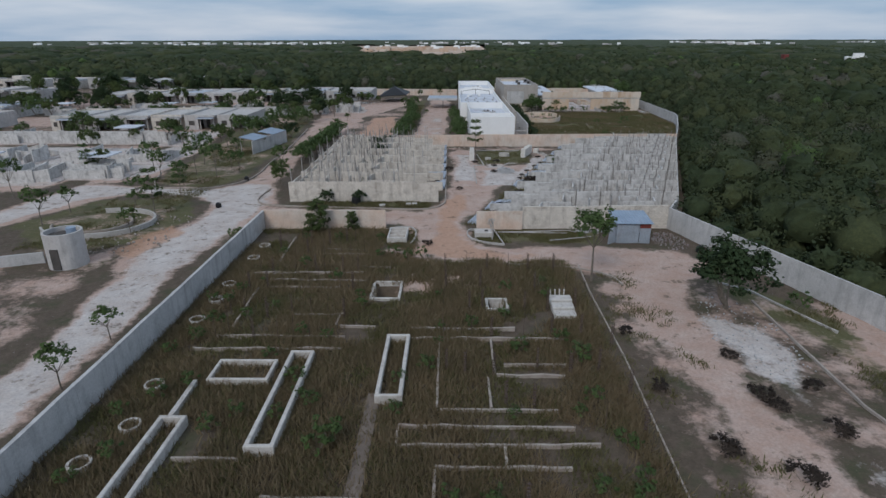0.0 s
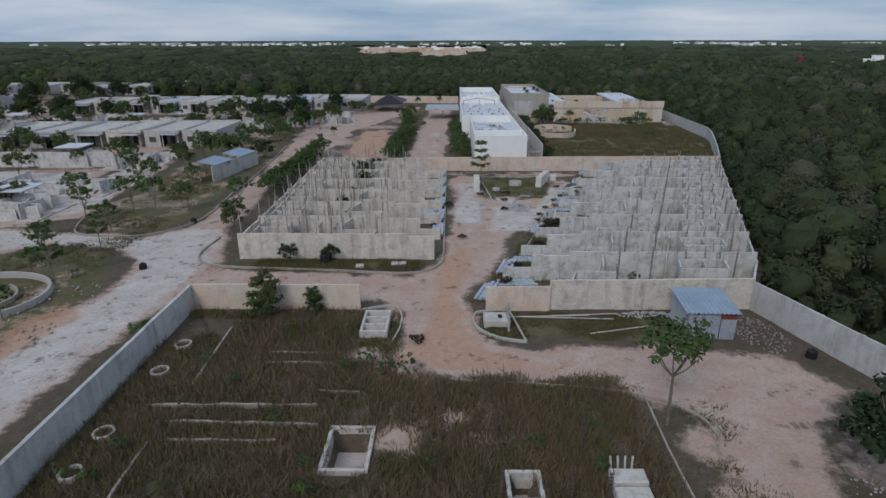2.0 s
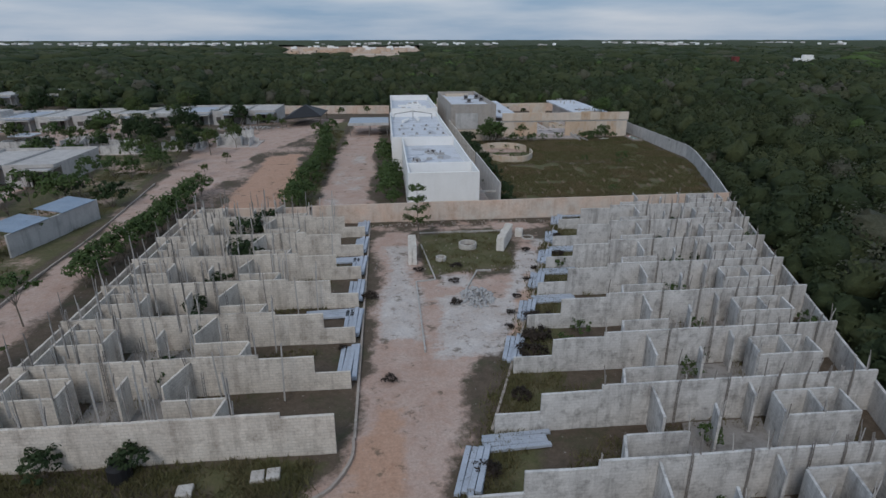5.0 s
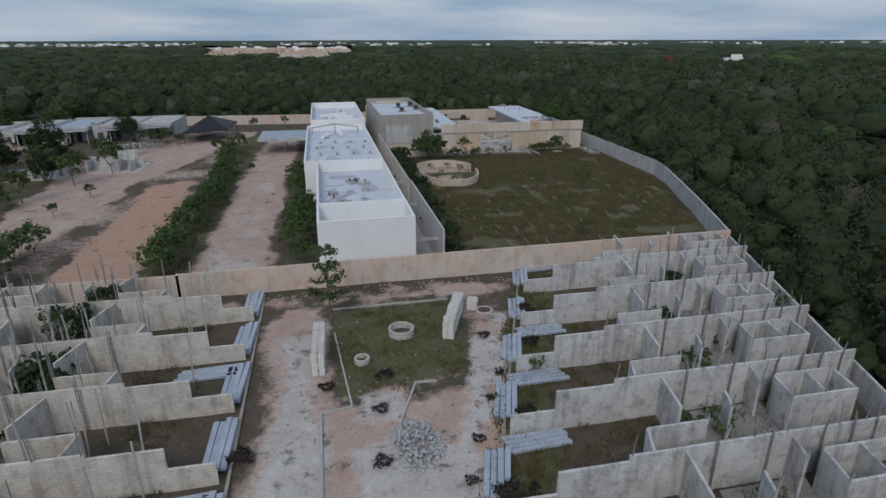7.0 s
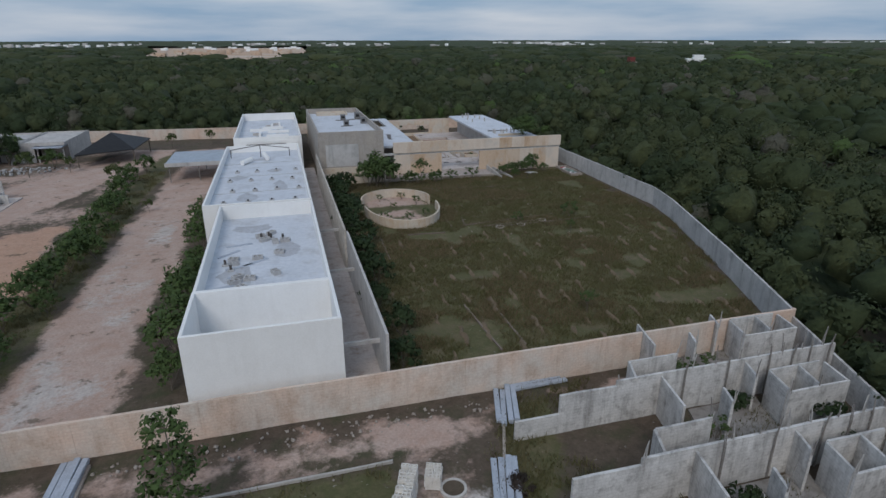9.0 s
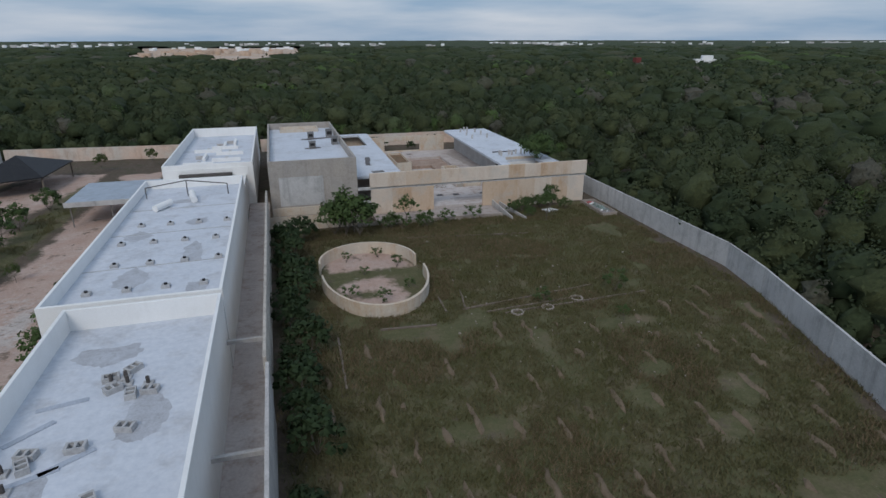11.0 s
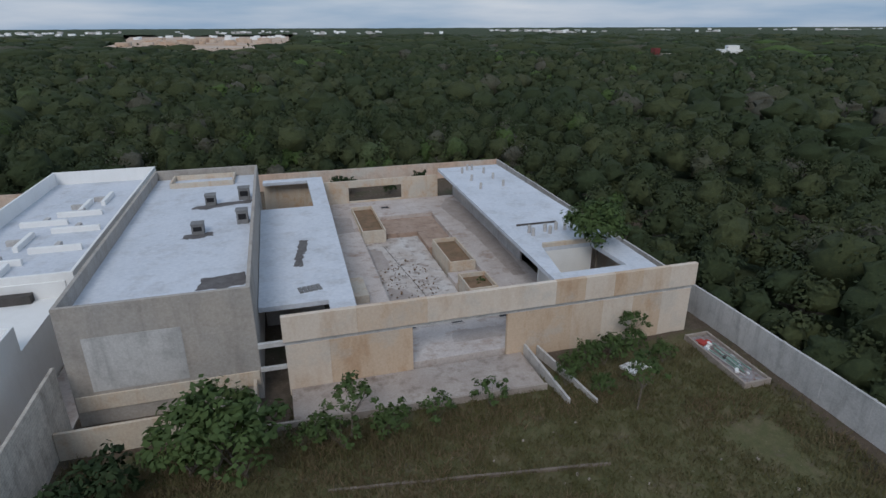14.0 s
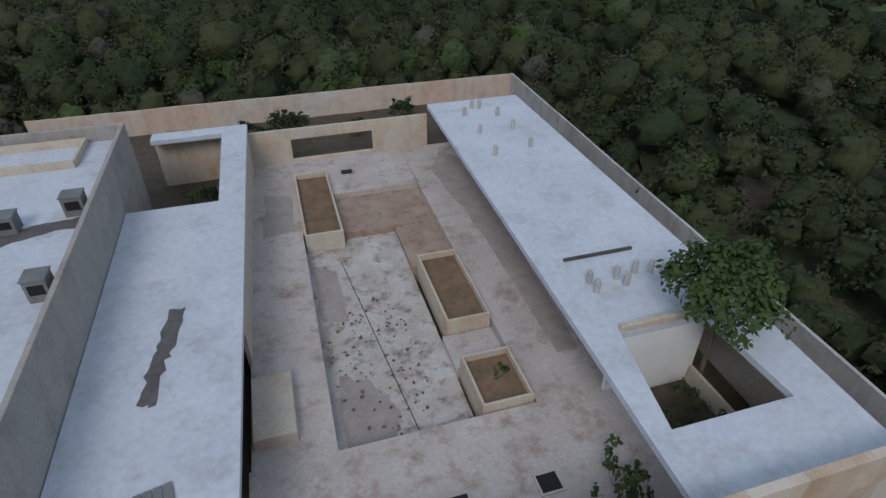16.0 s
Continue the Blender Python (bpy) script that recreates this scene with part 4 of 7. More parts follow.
# courtyard floor and pool
court = thing("pool_court", "bare stained cement court with a dry pool", "floor", kind="structure")
F = 0.7
part("floor_slab", Mesh().slab([(32.9, 184.5), (50.8, 184.5), (50.8, 193.3), (32.9, 193.3)], -0.6, F), M_FLOOR, court)
part("floor_slab", Mesh().slab([(33.0, 193.3), (36.7, 193.3), (36.9, 216.5), (36.9, 223.2), (33.6, 223.2)], -0.6, F), M_FLOOR, court)
part("floor_slab", Mesh().slab([(36.9, 216.5), (46.4, 216.5), (46.4, 223.2), (36.9, 223.2)], -0.6, F), M_FLOOR, court)
part("floor_slab", Mesh().slab([(46.2, 193.3), (50.8, 193.3), (51.3, 223.2), (46.4, 223.2)], -0.6, F), M_FLOOR, court)
part("pool_floor", Mesh().box(36.7, 193.3, -1.1, 43.3, 211.4, -0.25), M_POOL, court, "stained pale pool bottom")
part("pool_ledge", Mesh().box(39.5, 211.4, -1.1, 46.4, 216.5, 0.25), M_LEDGE, court, "brownish shallow pool ledge")
part("pool_ledge", Mesh().box(43.3, 206.2, -1.1, 46.3, 211.4, 0.23), M_LEDGE, court, "brownish shallow pool ledge")
part("pool_step", Mesh().box(43.3, 196.9, -1.1, 46.2, 199.4, 0.2), M_FLOOR, court)
part("drain_line", Mesh().run((39.0, 208.8), (40.6, 193.6), 0.05, -0.25, -0.235), M_DARK, court, "dark crack along the pool bottom")
for a, b in (((36.9, 211.5), (36.9, 216.5)),):
    part("pool_edge", Mesh().run(a, b, 0.15, -0.7, F - 0.004), M_BEIGE, court)
# shade under the right wing's roof overhang, painted as a dark floor strip
court_film(49.3, 208.0, F, [(-0.6, -12), (0.6, -12), (1.4, 0), (1.6, 12), (0.4, 14), (-1.4, 10), (-0.6, 2)], 21, court)
court_film(35.0, 214.5, F, [(-0.9, -3), (1.3, -2.4), (1.5, 2.6), (-0.4, 3.2)], 22, court)
# darker patches at the side and corner of the pool bottom
court_film(39.3, 205.5, -0.25, [(-2.3, -2.5), (-0.6, -2.8), (-0.8, 2.2), (-2.2, 3.4)], 23, court)
court_film(38.6, 196.0, -0.25, [(-1.5, -2.2), (0.8, -2.2), (1.4, -0.6), (0.2, 1.8), (-1.3, 2.6)], 24, court)
court_film(42.8, 187.0, F, [(-3, -0.8), (2.4, -1.0), (3.0, 0.6), (-2.4, 0.9)], 25, court)
side_box = thing("low_service_box", "low beige concrete box on the court floor", "concrete box")
part("lid", Mesh().box(33.2, 194.3, F, 35.1, 198.1, F + 0.7, 0, 0.03), M_BEIGE, side_box)


def planter(x0, y0, x1, y1, z0, z1, label="long beige concrete planter filled with dry soil"):
    ob = thing("planter", label, "planter", group="planters by the pool")
    t = 0.14
    for b in ((x0, y0, x1, y0 + t), (x0, y1 - t, x1, y1), (x0, y0 + t, x0 + t, y1 - t), (x1 - t, y0 + t, x1, y1 - t)):
        part("side", Mesh().box(b[0], b[1], z0, b[2], b[3], z1, 0, 0.03), M_BEIGE, ob)
    part("soil", Mesh().box(x0 + t, y0 + t, z0, x1 - t, y1 - t, z1 - 0.42), M_SOIL, ob, "dry brown soil")
    return ob


planter(36.95, 210.4, 39.55, 219.7, -0.7, 1.2)
planter(43.6, 199.5, 46.15, 206.1, -0.7, 1.2)
planter(43.5, 193.4, 46.1, 196.8, -0.7, 1.2)
for x0, y0, x1, y1 in ((49.7, 187.9, 54.3, 192.9), (26.95, 211.3, 32.0, 221.9)):
    single("planted_bed", Mesh().box(x0, y0, -0.2, x1, y1, 0.12), M_EARTH, "dark weedy soil inside a small open court", "soil bed", "planted courts")
# square hatches on the court floor: black plates paint the shade of holes
for x, y in ((37.3, 189.3), (38.7, 189.5), (41.0, 189.3), (44.9, 189.2), (33.6, 189.0), (41.2, 219.9)):
    hole = thing("floor_hatch", "square black plate for a shaded opening, with a raised rim", "floor hatch", (x, y, F), 0, "hatches in the court floor")
    part("hole_shade", Mesh().box(-0.45, -0.42, 0.004, 0.45, 0.42, 0.03), M_BLACK, hole, "black plate painted as the shade of a hole")
    for b in ((-0.55, -0.52, 0.55, -0.42), (-0.55, 0.42, 0.55, 0.52), (-0.55, -0.42, -0.45, 0.42), (0.45, -0.42, 0.55, 0.42)):
        part("rim", Mesh().box(b[0], b[1], 0.0, b[2], b[3], 0.07), M_FLOOR, hole)
hatch = thing("roof_hatch", "grey slatted hatch cover lying on the roof", "hatch", (30.3, 190.3, 4.4), 12)
for i in range(5):
    part("slat", Mesh().box(-0.8 + i * 0.33, -0.45, 0.0, -0.8 + i * 0.33 + 0.27, 0.45, 0.08), M_VENT, hatch)
# apron and low walls in front
M_APRON = surface("soiled_cement", (0.42, 0.37, 0.34), (0.34, 0.29, 0.26), (0.17, 0.13, 0.10), 0.5, 0.75, 0.95)
apron = thing("front_apron", "bare cement terrace in front of the club house", "terrace", kind="structure")
part("slab", Mesh().slab([(28.4, 181.0), (44.2, 180.2), (44.2, 184.2), (28.4, 184.2)], -0.3, 0.35), M_APRON, apron)
part("edge", Mesh().run((26.0, 180.9), (44.3, 180.1), 0.16, -0.3, 0.42, None, 0.02), M_KERB, apron)
low = thing("ramp_walls", "two low rough concrete walls beside the terrace", "wall")
part("wall_run", Mesh().run((44.4, 184.0), (44.9, 178.2), 0.16, -0.2, 1.1, 0.4), M_PARAPET, low)
part("wall_run", Mesh().run((45.4, 184.0), (46.6, 177.8), 0.16, -0.2, 0.8, 0.3), M_PARAPET, low)
yard = thing("yard_wall", "low beige rendered wall joining the tall passage wall", "wall", kind="structure")
part("wall_run", Mesh().run((16.0, 181.6), (26.4, 181.6), 0.2, -0.2, 1.7), M_BEIGE, yard)
part("wall_run", Mesh().run((26.3, 181.7), (26.3, 184.2), 0.2, -0.2, 1.5), M_BEIGE, yard)
sand = thing("rubbish_box", "long low concrete box full of coloured rubbish", "rubbish box")
for a, b in (((56.9, 182.8), (58.9, 182.8)), ((56.5, 176.5), (58.6, 176.5)), ((57.0, 182.7), (56.6, 176.6)), ((58.8, 182.7), (58.5, 176.6))):
    part("side", Mesh().run(a, b, 0.14, -0.1, 0.42), M_KERB, sand)
part("rubbish", Mesh().slab([(56.8, 176.7), (58.4, 176.7), (58.7, 182.6), (57.0, 182.6)], -0.1, 0.25), M_TRASH, sand)

M_REDTARP = surface("red_plastic", (0.42, 0.05, 0.045), (0.34, 0.05, 0.04), (0.2, 0.05, 0.04), 2.0, 0.4, 0.6)
M_GREENPIPE = surface("green_plastic_pipe", (0.16, 0.30, 0.25), (0.2, 0.34, 0.28), (0.1, 0.14, 0.12), 2.0, 0.4, 0.6)
rng = random.Random(31)
for k, (x, y) in enumerate(((57.6, 182.0), (57.9, 181.7), (57.5, 181.6))):
    part("red_sheet", Mesh().box(x - 0.28, y - 0.2, 0.24, x + 0.28, y + 0.2, 0.3 + 0.05 * k, 12 * k, 0.02), M_REDTARP, sand, "crumpled red plastic sheet")
for k in range(8):
    x = 57.3 + k * 0.13
    part("pipe", Mesh().tube((x, 177.8 + rng.uniform(-0.5, 0.8), 0.33), (x + rng.uniform(-0.25, 0.3), 181.0 + rng.uniform(-0.4, 0.4), 0.36), 0.035, 0.035, 6), M_GREENPIPE if k % 3 else M_PARAPET, sand, "thin plastic pipe")
for k in range(16):
    x, y, w = rng.uniform(57.1, 58.3), rng.uniform(176.9, 182.3), rng.uniform(0.08, 0.2)
    part("scrap", Mesh().box(x - w, y - w * 0.6, 0.24, x + w, y + w * 0.6, 0.28 + w * 0.6, rng.uniform(0, 90), 0.01), rng.choice((M_WHITE, M_BLUE, M_DARK, M_RUBBLE)), sand, "small piece of scrap")
pad = thing("concrete_pad", "cracked pale concrete pad lying on grass", "concrete slab")
part("slab", Mesh().slab([(50.1, 180.9), (51.5, 181.3), (52.2, 180.2), (51.3, 180.3), (50.6, 179.7)], -0.1, 0.16), M_WHITE, pad)

# ---- stadium-shaped low wall in the field ----
oval = thing("curved_wall", "low pale curved wall round a bare earth patch", "wall")
part("north_arc", Mesh().ring(25.1, 167.0, -0.2, 1.15, 4.75, 4.57, 28, -2, 182, 1.03), M_BEIGE, oval)
part("south_arc", Mesh().ring(25.2, 164.0, -0.2, 1.15, 4.85, 4.67, 28, 180, 362, 1.6), M_BEIGE, oval)


# ---- details on the white building ----
def roof_clutter(x0, y0, x1, y1, z, n, seed):
    rng = random.Random(seed)
    for i in range(n):
        x, y = rng.uniform(x0, x1), rng.uniform(y0, y1)
        k = rng.random()
        if k < 0.45:
            ob = thing("concrete_block", "hollow grey concrete block on the roof", "concrete block", (x, y, z), rng.uniform(0, 180), "loose blocks on the roofs")
            for dx in (-0.36, 0.0, 0.36):
                part("web", Mesh().box(dx - 0.06, -0.2, 0, dx + 0.06, 0.2, 0.3), M_RUBBLE, ob)
            for dy in (-0.26, 0.2):
                part("face", Mesh().box(-0.42, dy, 0, 0.42, dy + 0.06, 0.3), M_RUBBLE, ob)
        elif k < 0.75:
            ob = thing("plank", "weathered grey board lying on the roof", "plank", (x, y, z), rng.uniform(-15, 100), "boards on the roofs")
            part("board", Mesh().box(-1.1, -0.15, 0, 1.1, 0.15, 0.06), M_BLUE, ob)
        else:
            ob = thing("pipe_boot", "short dark pipe through the roof", "pipe", (x, y, z), 0, "pipes on the roofs")
            part("collar", Mesh().box(-0.25, -0.25, 0, 0.25, 0.25, 0.14, 0, 0.03), M_RUBBLE, ob)
            part("stub", Mesh().tube((0, 0, 0.1), (0, 0, 0.5), 0.1, 0.1, 8), M_DARK, ob)


roof_clutter(5.2, 133, 10.5, 146, 4.4, 26, 4)
for i in range(4):
    for j in range(4):
        ob = thing("pipe_boot", "small square cement curb round a roof pipe", "pipe", (4.2 + i * 2.5 + (j % 2) * 0.6, 156 + j * 5.2, 4.8), 0, "pipes on the roofs")
        part("collar", Mesh().box(-0.28, -0.28, 0, 0.28, 0.28, 0.22, 0, 0.03), M_RUBBLE, ob)
        part("stub", Mesh().tube((0, 0, 0.2), (0, 0, 0.34), 0.12, 0.12, 8), M_BLACK, ob)
for a, b in (((5.2, 176.4, 5.15), (6.4, 178.4, 5.25)), ((8.6, 179.0, 5.15), (8.1, 181.6, 5.35))):
    ob = thing("duct", "white cylindrical duct section lying on the roof", "duct", (0, 0, 0), 0, "ducts on the roof")
    part("shell", Mesh().tube(a, b, 0.34, 0.34, 14), M_WHITE, ob)
frame_ob = thing("gable_frame", "thin dark steel gable frame on the roof", "frame")
for a, b in (((3.4, 182.2, 6.0), (7.6, 182.2, 6.6)), ((7.6, 182.2, 6.6), (11.8, 182.2, 6.0)), ((7.6, 182.2, 4.8), (7.6, 182.2, 6.6)), ((3.4, 182.2, 4.8), (3.4, 182.2, 6.0)), ((11.8, 182.2, 4.8), (11.8, 182.2, 6.0))):
    part("bar", Mesh().tube(a, b, 0.06, 0.06, 6), M_DARK, frame_ob)
rng = random.Random(9)
for i in range(9):
    ob = thing("roof_upstand", "pale cement upstand kerb on the rear roof", "roof kerb", (rng.uniform(5, 11), 199 + i * 2.6, 4.3), rng.choice((0, 90)), "upstands on the rear roof")
    part("run", Mesh().box(-2.0, -0.2, 0, 2.0, 0.2, 0.5, 0, 0.03), M_WHITE, ob)
    part("spur", Mesh().box(-0.2, 0.2, 0, 0.2, 1.3, 0.48, 0, 0.03), M_PARAPET, ob)
link = thing("link_block", "low white block between the roofs with a dark box for the shade in an opening", "building")
part("body", Mesh().box(3.2, 187.0, -0.2, 13.2, 195.0, 4.0), M_WHITE, link)
# solid dark box whose colour stands for a shaded opening
part("opening", Mesh().box(5.0, 194.2, 4.0, 11.5, 194.9, 4.6), M_DARK, link, "dark box for the shade in an opening")
part("upper_wall", Mesh().box(3.0, 194.9, 4.0, 13.6, 195.0, 5.2), M_WHITE, link)
for y in (126.0, 139.0, 150.5):
    part("tie_beam", Mesh().box(13.3, y, 2.5, 15.9, y + 0.25, 2.75), M_PARAPET, corridor)
carport = thing("carport", "flat grey-blue metal canopy on thin posts", "canopy")
part("roof", Mesh().box(-7.2, 190.0, 2.85, 2.2, 200.5, 3.05), M_SHEET, carport)
part("fascia", Mesh().box(-7.3, 189.9, 2.5, 2.2, 190.0, 3.1), M_GREYWALL, carport)
for x in (-6.8, -2.4, 1.8):
    for y in (190.4, 200.0):
        part("post", Mesh().tube((x, y, -0.1), (x, y, 2.85), 0.08, 0.08, 8), M_STEEL, carport)
pav = thing("dark_pavilion", "open pavilion under a sagging black shade roof", "pavilion")
pm = Mesh()
pm.add([(-24.5, 206, 2.3), (-15.4, 209, 2.5), (-14.8, 221, 2.6), (-24.5, 221, 2.4), (-20, 214, 5.0), (-24.5, 206, 2.15), (-15.4, 209, 2.35), (-14.8, 221, 2.45), (-24.5, 221, 2.25), (-20, 214, 4.85)],
       [(0, 1, 4), (1, 2, 4), (2, 3, 4), (3, 0, 4), (5, 9, 6), (6, 9, 7), (7, 9, 8), (8, 9, 5), (0, 5, 6, 1), (1, 6, 7, 2), (2, 7, 8, 3), (3, 8, 5, 0)])
part("shade_roof", pm, M_BLACK, pav)
for x, y in ((-24.2, 206.4), (-15.7, 209.4), (-15.1, 220.6), (-24.2, 220.6)):
    part("post", Mesh().tube((x, y, -0.1), (x, y, 2.4), 0.12, 0.12, 8), M_BARK, pav)

M_SCREED = surface("grey_screed_patch", (0.40, 0.41, 0.44), (0.47, 0.49, 0.53), (0.25, 0.24, 0.24), 0.9, 0.5, 0.8)
rng = random.Random(19)
for k, (x, y, z, w, l) in enumerate(((6.4, 158, 4.8, 1.4, 2.2), (10.2, 163, 4.8, 1.0, 2.8), (5.0, 168.5, 4.8, 1.2, 1.6), (9.4, 172, 4.8, 1.3, 1.3), (7.2, 180, 4.8, 2.0, 1.0), (11.2, 155.4, 4.8, 0.9, 1.6), (6.6, 136, 4.4, 1.5, 2.4), (10.4, 141, 4.4, 1.2, 2.6), (7.4, 147.6, 4.4, 2.2, 1.4), (9.2, 127, 2.9, 2.0, 1.4))):
    film = film_patch(x, y, z, [(w * rng.uniform(0.6, 1.2) * math.cos(q), l * rng.uniform(0.6, 1.2) * math.sin(q)) for q in (0, 0.8, 1.6, 2.4, 3.1, 3.9, 4.7, 5.5)], 60 + k)
    film.data.materials[0] = M_SCREED
    film.parent = white
    film["label"] = "worn grey screed patch"
for y in (160.5, 169.0, 177.2):
    part("screed_joint", Mesh().run((2.75, y), (13.05, y + 0.5), 0.09, 4.7, 4.83), M_RUBBLE, white, "low grey screed joint")

# ---- trees, shrubs and forest ----
def leaf_cloud(rng, centres, radii, per, size, hubs):
    """Bent leaf clumps: two-triangle quads turned at random about each centre."""
    n = len(centres) * per
    c = np.repeat(np.asarray(centres, float), per, 0)
    r = np.repeat(np.asarray(radii, float), per)[:, None]
    d = rng.normal(size=(n, 3))
    d /= np.linalg.norm(d, axis=1, keepdims=True)
    p = c + d * r * rng.uniform(0.35, 1.0, (n, 1)) * (1, 1, 0.75)
    u = rng.normal(size=(n, 3))
    u /= np.linalg.norm(u, axis=1, keepdims=True)
    nrm = d + (0, 0, 0.7) + rng.normal(size=(n, 3)) * 0.4
    w = np.cross(nrm, u)
    w /= np.linalg.norm(w, axis=1, keepdims=True) + 1e-9
    u = np.cross(w, nrm)
    u /= np.linalg.norm(u, axis=1, keepdims=True) + 1e-9
    s = size * rng.uniform(0.6, 1.3, (n, 1))
    u, w = u * s, w * s * 0.6
    verts = np.stack([p - u, p - w * 0.9, p + u, p + w], 1).reshape(-1, 3)
    faces = np.arange(n * 4).reshape(-1, 4)
    out = p - np.repeat(np.asarray(hubs, float), per, 0)
    out /= np.linalg.norm(out, axis=1, keepdims=True) + 1e-9
    shade = out * 0.9 + d * 0.5 + nrm * 0.12 + (0, 0, 0.35)
    shade /= np.linalg.norm(shade, axis=1, keepdims=True) + 1e-9
    quad = verts.reshape(-1, 4, 3)
    turned = (np.cross(quad[:, 1] - quad[:, 0], quad[:, 2] - quad[:, 0]) * shade).sum(1) < 0
    faces[turned] = faces[turned][:, ::-1]
    return verts, faces, np.repeat(shade, 4, 0)


def make_tree(name, label, category, seed, height, trunk_h, trunk_r, crown_r, material, clusters=26, per=16, leaf=0.22, tiers=0, flat=0.8):
    rng = np.random.default_rng(seed)
    ob = thing(name, label, category)
    ob.location = (0, -400, 0)
    m = Mesh()
    lean = rng.uniform(-0.15, 0.15, 2)
    top = np.array([lean[0], lean[1], trunk_h])
    m.tube((0, 0, -0.2), (lean[0] * 0.5, lean[1] * 0.5, trunk_h * 0.5), trunk_r, trunk_r * 0.8, 7, False)
    m.tube((lean[0] * 0.5, lean[1] * 0.5, trunk_h * 0.5), tuple(top), trunk_r * 0.8, trunk_r * 0.55, 7, False)
    centres, radii = [], []
    crown_h = height - trunk_h
    if tiers:
        m.tube(tuple(top), (lean[0], lean[1], height * 0.96), trunk_r * 0.55, 0.02, 6, False)
        for k in range(tiers):
            z = trunk_h + crown_h * (k + 0.2) / tiers
            reach = crown_r * (1 - 0.55 * k / tiers)
            for a in rng.uniform(0, 6.28, 7):
                tip = np.array([lean[0] + math.cos(a) * reach, lean[1] + math.sin(a) * reach, z + rng.uniform(-0.1, 0.35)])
                m.tube((lean[0], lean[1], z - 0.2), tuple(tip), 0.035, 0.012, 4, False)
                for q in (0.45, 0.75, 1.0):
                    centres.append(np.array([lean[0], lean[1], z]) * (1 - q) + tip * q)
                    radii.append(0.22 + 0.18 * reach / crown_r)
    else:
        for k in range(6):
            a, e = rng.uniform(0, 6.28), rng.uniform(0.35, 0.9)
            tip = top + np.array([math.cos(a) * crown_r * 0.7, math.sin(a) * crown_r * 0.7, crown_h * e])
            mid = top * 0.55 + tip * 0.45 + (0, 0, -0.1 * crown_h)
            m.tube(tuple(top - (0, 0, 0.3)), tuple(mid), trunk_r * 0.45, trunk_r * 0.3, 5, False)
            m.tube(tuple(mid), tuple(tip), trunk_r * 0.3, trunk_r * 0.1, 5, False)
        for k in range(clusters):
            d = rng.normal(size=3)
            d /= np.linalg.norm(d)
            if d[2] < -0.45:
                d[2] *= -0.6
            f = rng.uniform(0.5, 1.0) * (1 + 0.2 * math.sin(3 * math.atan2(d[1], d[0]) + seed))
            centres.append(np.array([lean[0], lean[1], trunk_h + crown_h * 0.48]) + d * (crown_r * f, crown_r * f, crown_h * 0.5 * f))
            radii.append(crown_r * rng.uniform(0.18, 0.36))
    part("trunk", m, M_BARK, ob)
    hub = np.array([lean[0], lean[1], trunk_h + crown_h * 0.3])
    v, f, nv = leaf_cloud(rng, centres, radii, per, leaf, np.tile(hub, (len(centres), 1)))
    part("crown", big_mesh("crown", v, f, material, False, nv), None, ob)
    return ob


M_DEAD = leaves("dry_dark_twigs", (0.045, 0.034, 0.028), (0.065, 0.048, 0.038), (0.03, 0.026, 0.02))
KINDS = {
    "round": [make_tree("tree", "young broad-leaved tree with an uneven green crown", "tree", s, 4.6, 1.6, 0.09, 1.7, M_LEAF, 38, 24, 0.16) for s in (1, 2)],
    "light": [make_tree("tree", "slender young tree with a thin light green crown", "tree", s, 4.2, 1.9, 0.07, 1.35, M_LEAF_LIGHT, 28, 22, 0.14) for s in (3, 4)],
    "tier": [make_tree("tree", "slender young tree with leaves in flat tiers", "tree", s, 6.6, 2.2, 0.09, 1.4, M_LEAF_LIGHT, tiers=4, per=16, leaf=0.13) for s in (5,)],
    "shrub": [make_tree("shrub", "dense dark green shrub with ragged outline", "shrub", s, 2.4, 0.3, 0.06, 1.3, M_LEAF_DARK, 32, 24, 0.14) for s in (6, 7)],
    "hedge": [make_tree("shrub", "tall bushy green shrub along the drive", "shrub", s, 3.6, 0.5, 0.08, 1.8, M_LEAF_LIGHT, 40, 24, 0.16) for s in (8, 9)],
    "dark": [make_tree("tree", "large dense dark green tree beside the earth track", "tree", s, 6.6, 0.6, 0.22, 2.6, M_LEAF_DARK, 120, 40, 0.17) for s in (10,)],
    "tall": [make_tree("tree", "tall thin tree with a pale trunk and light crown", "tree", s, 7.4, 3.6, 0.12, 1.9, M_LEAF_LIGHT, 56, 34, 0.15) for s in (11,)],
    "dead": [make_tree("dead_shrub", "low dark dry shrub flattened on bare earth", "shrub", s, 0.8, 0.1, 0.03, 1.0, M_DEAD, 24, 26, 0.09) for s in (16, 17)],
    "umbrella": [make_tree("tree", "leaning tree with a broad green crown rising from the atrium", "tree", s, 6.9, 3.7, 0.12, 2.5, M_LEAF_LIGHT, 90, 40, 0.16) for s in (15,)],
    "weed": [make_tree("weed_bush", "straggling leafy weed bush", "shrub", s, 1.7, 0.3, 0.03, 0.75, M_LEAF_LIGHT, 16, 18, 0.095) for s in (12, 13)],
    "fern": [make_tree("conifer", "young conifer with feathery drooping tiers", "tree", s, 4.0, 0.5, 0.07, 1.7, M_LEAF, tiers=7, per=22, leaf=0.12) for s in (14,)],
}
MASTERS = {k: list(v) for k, v in KINDS.items()}
USED = set()


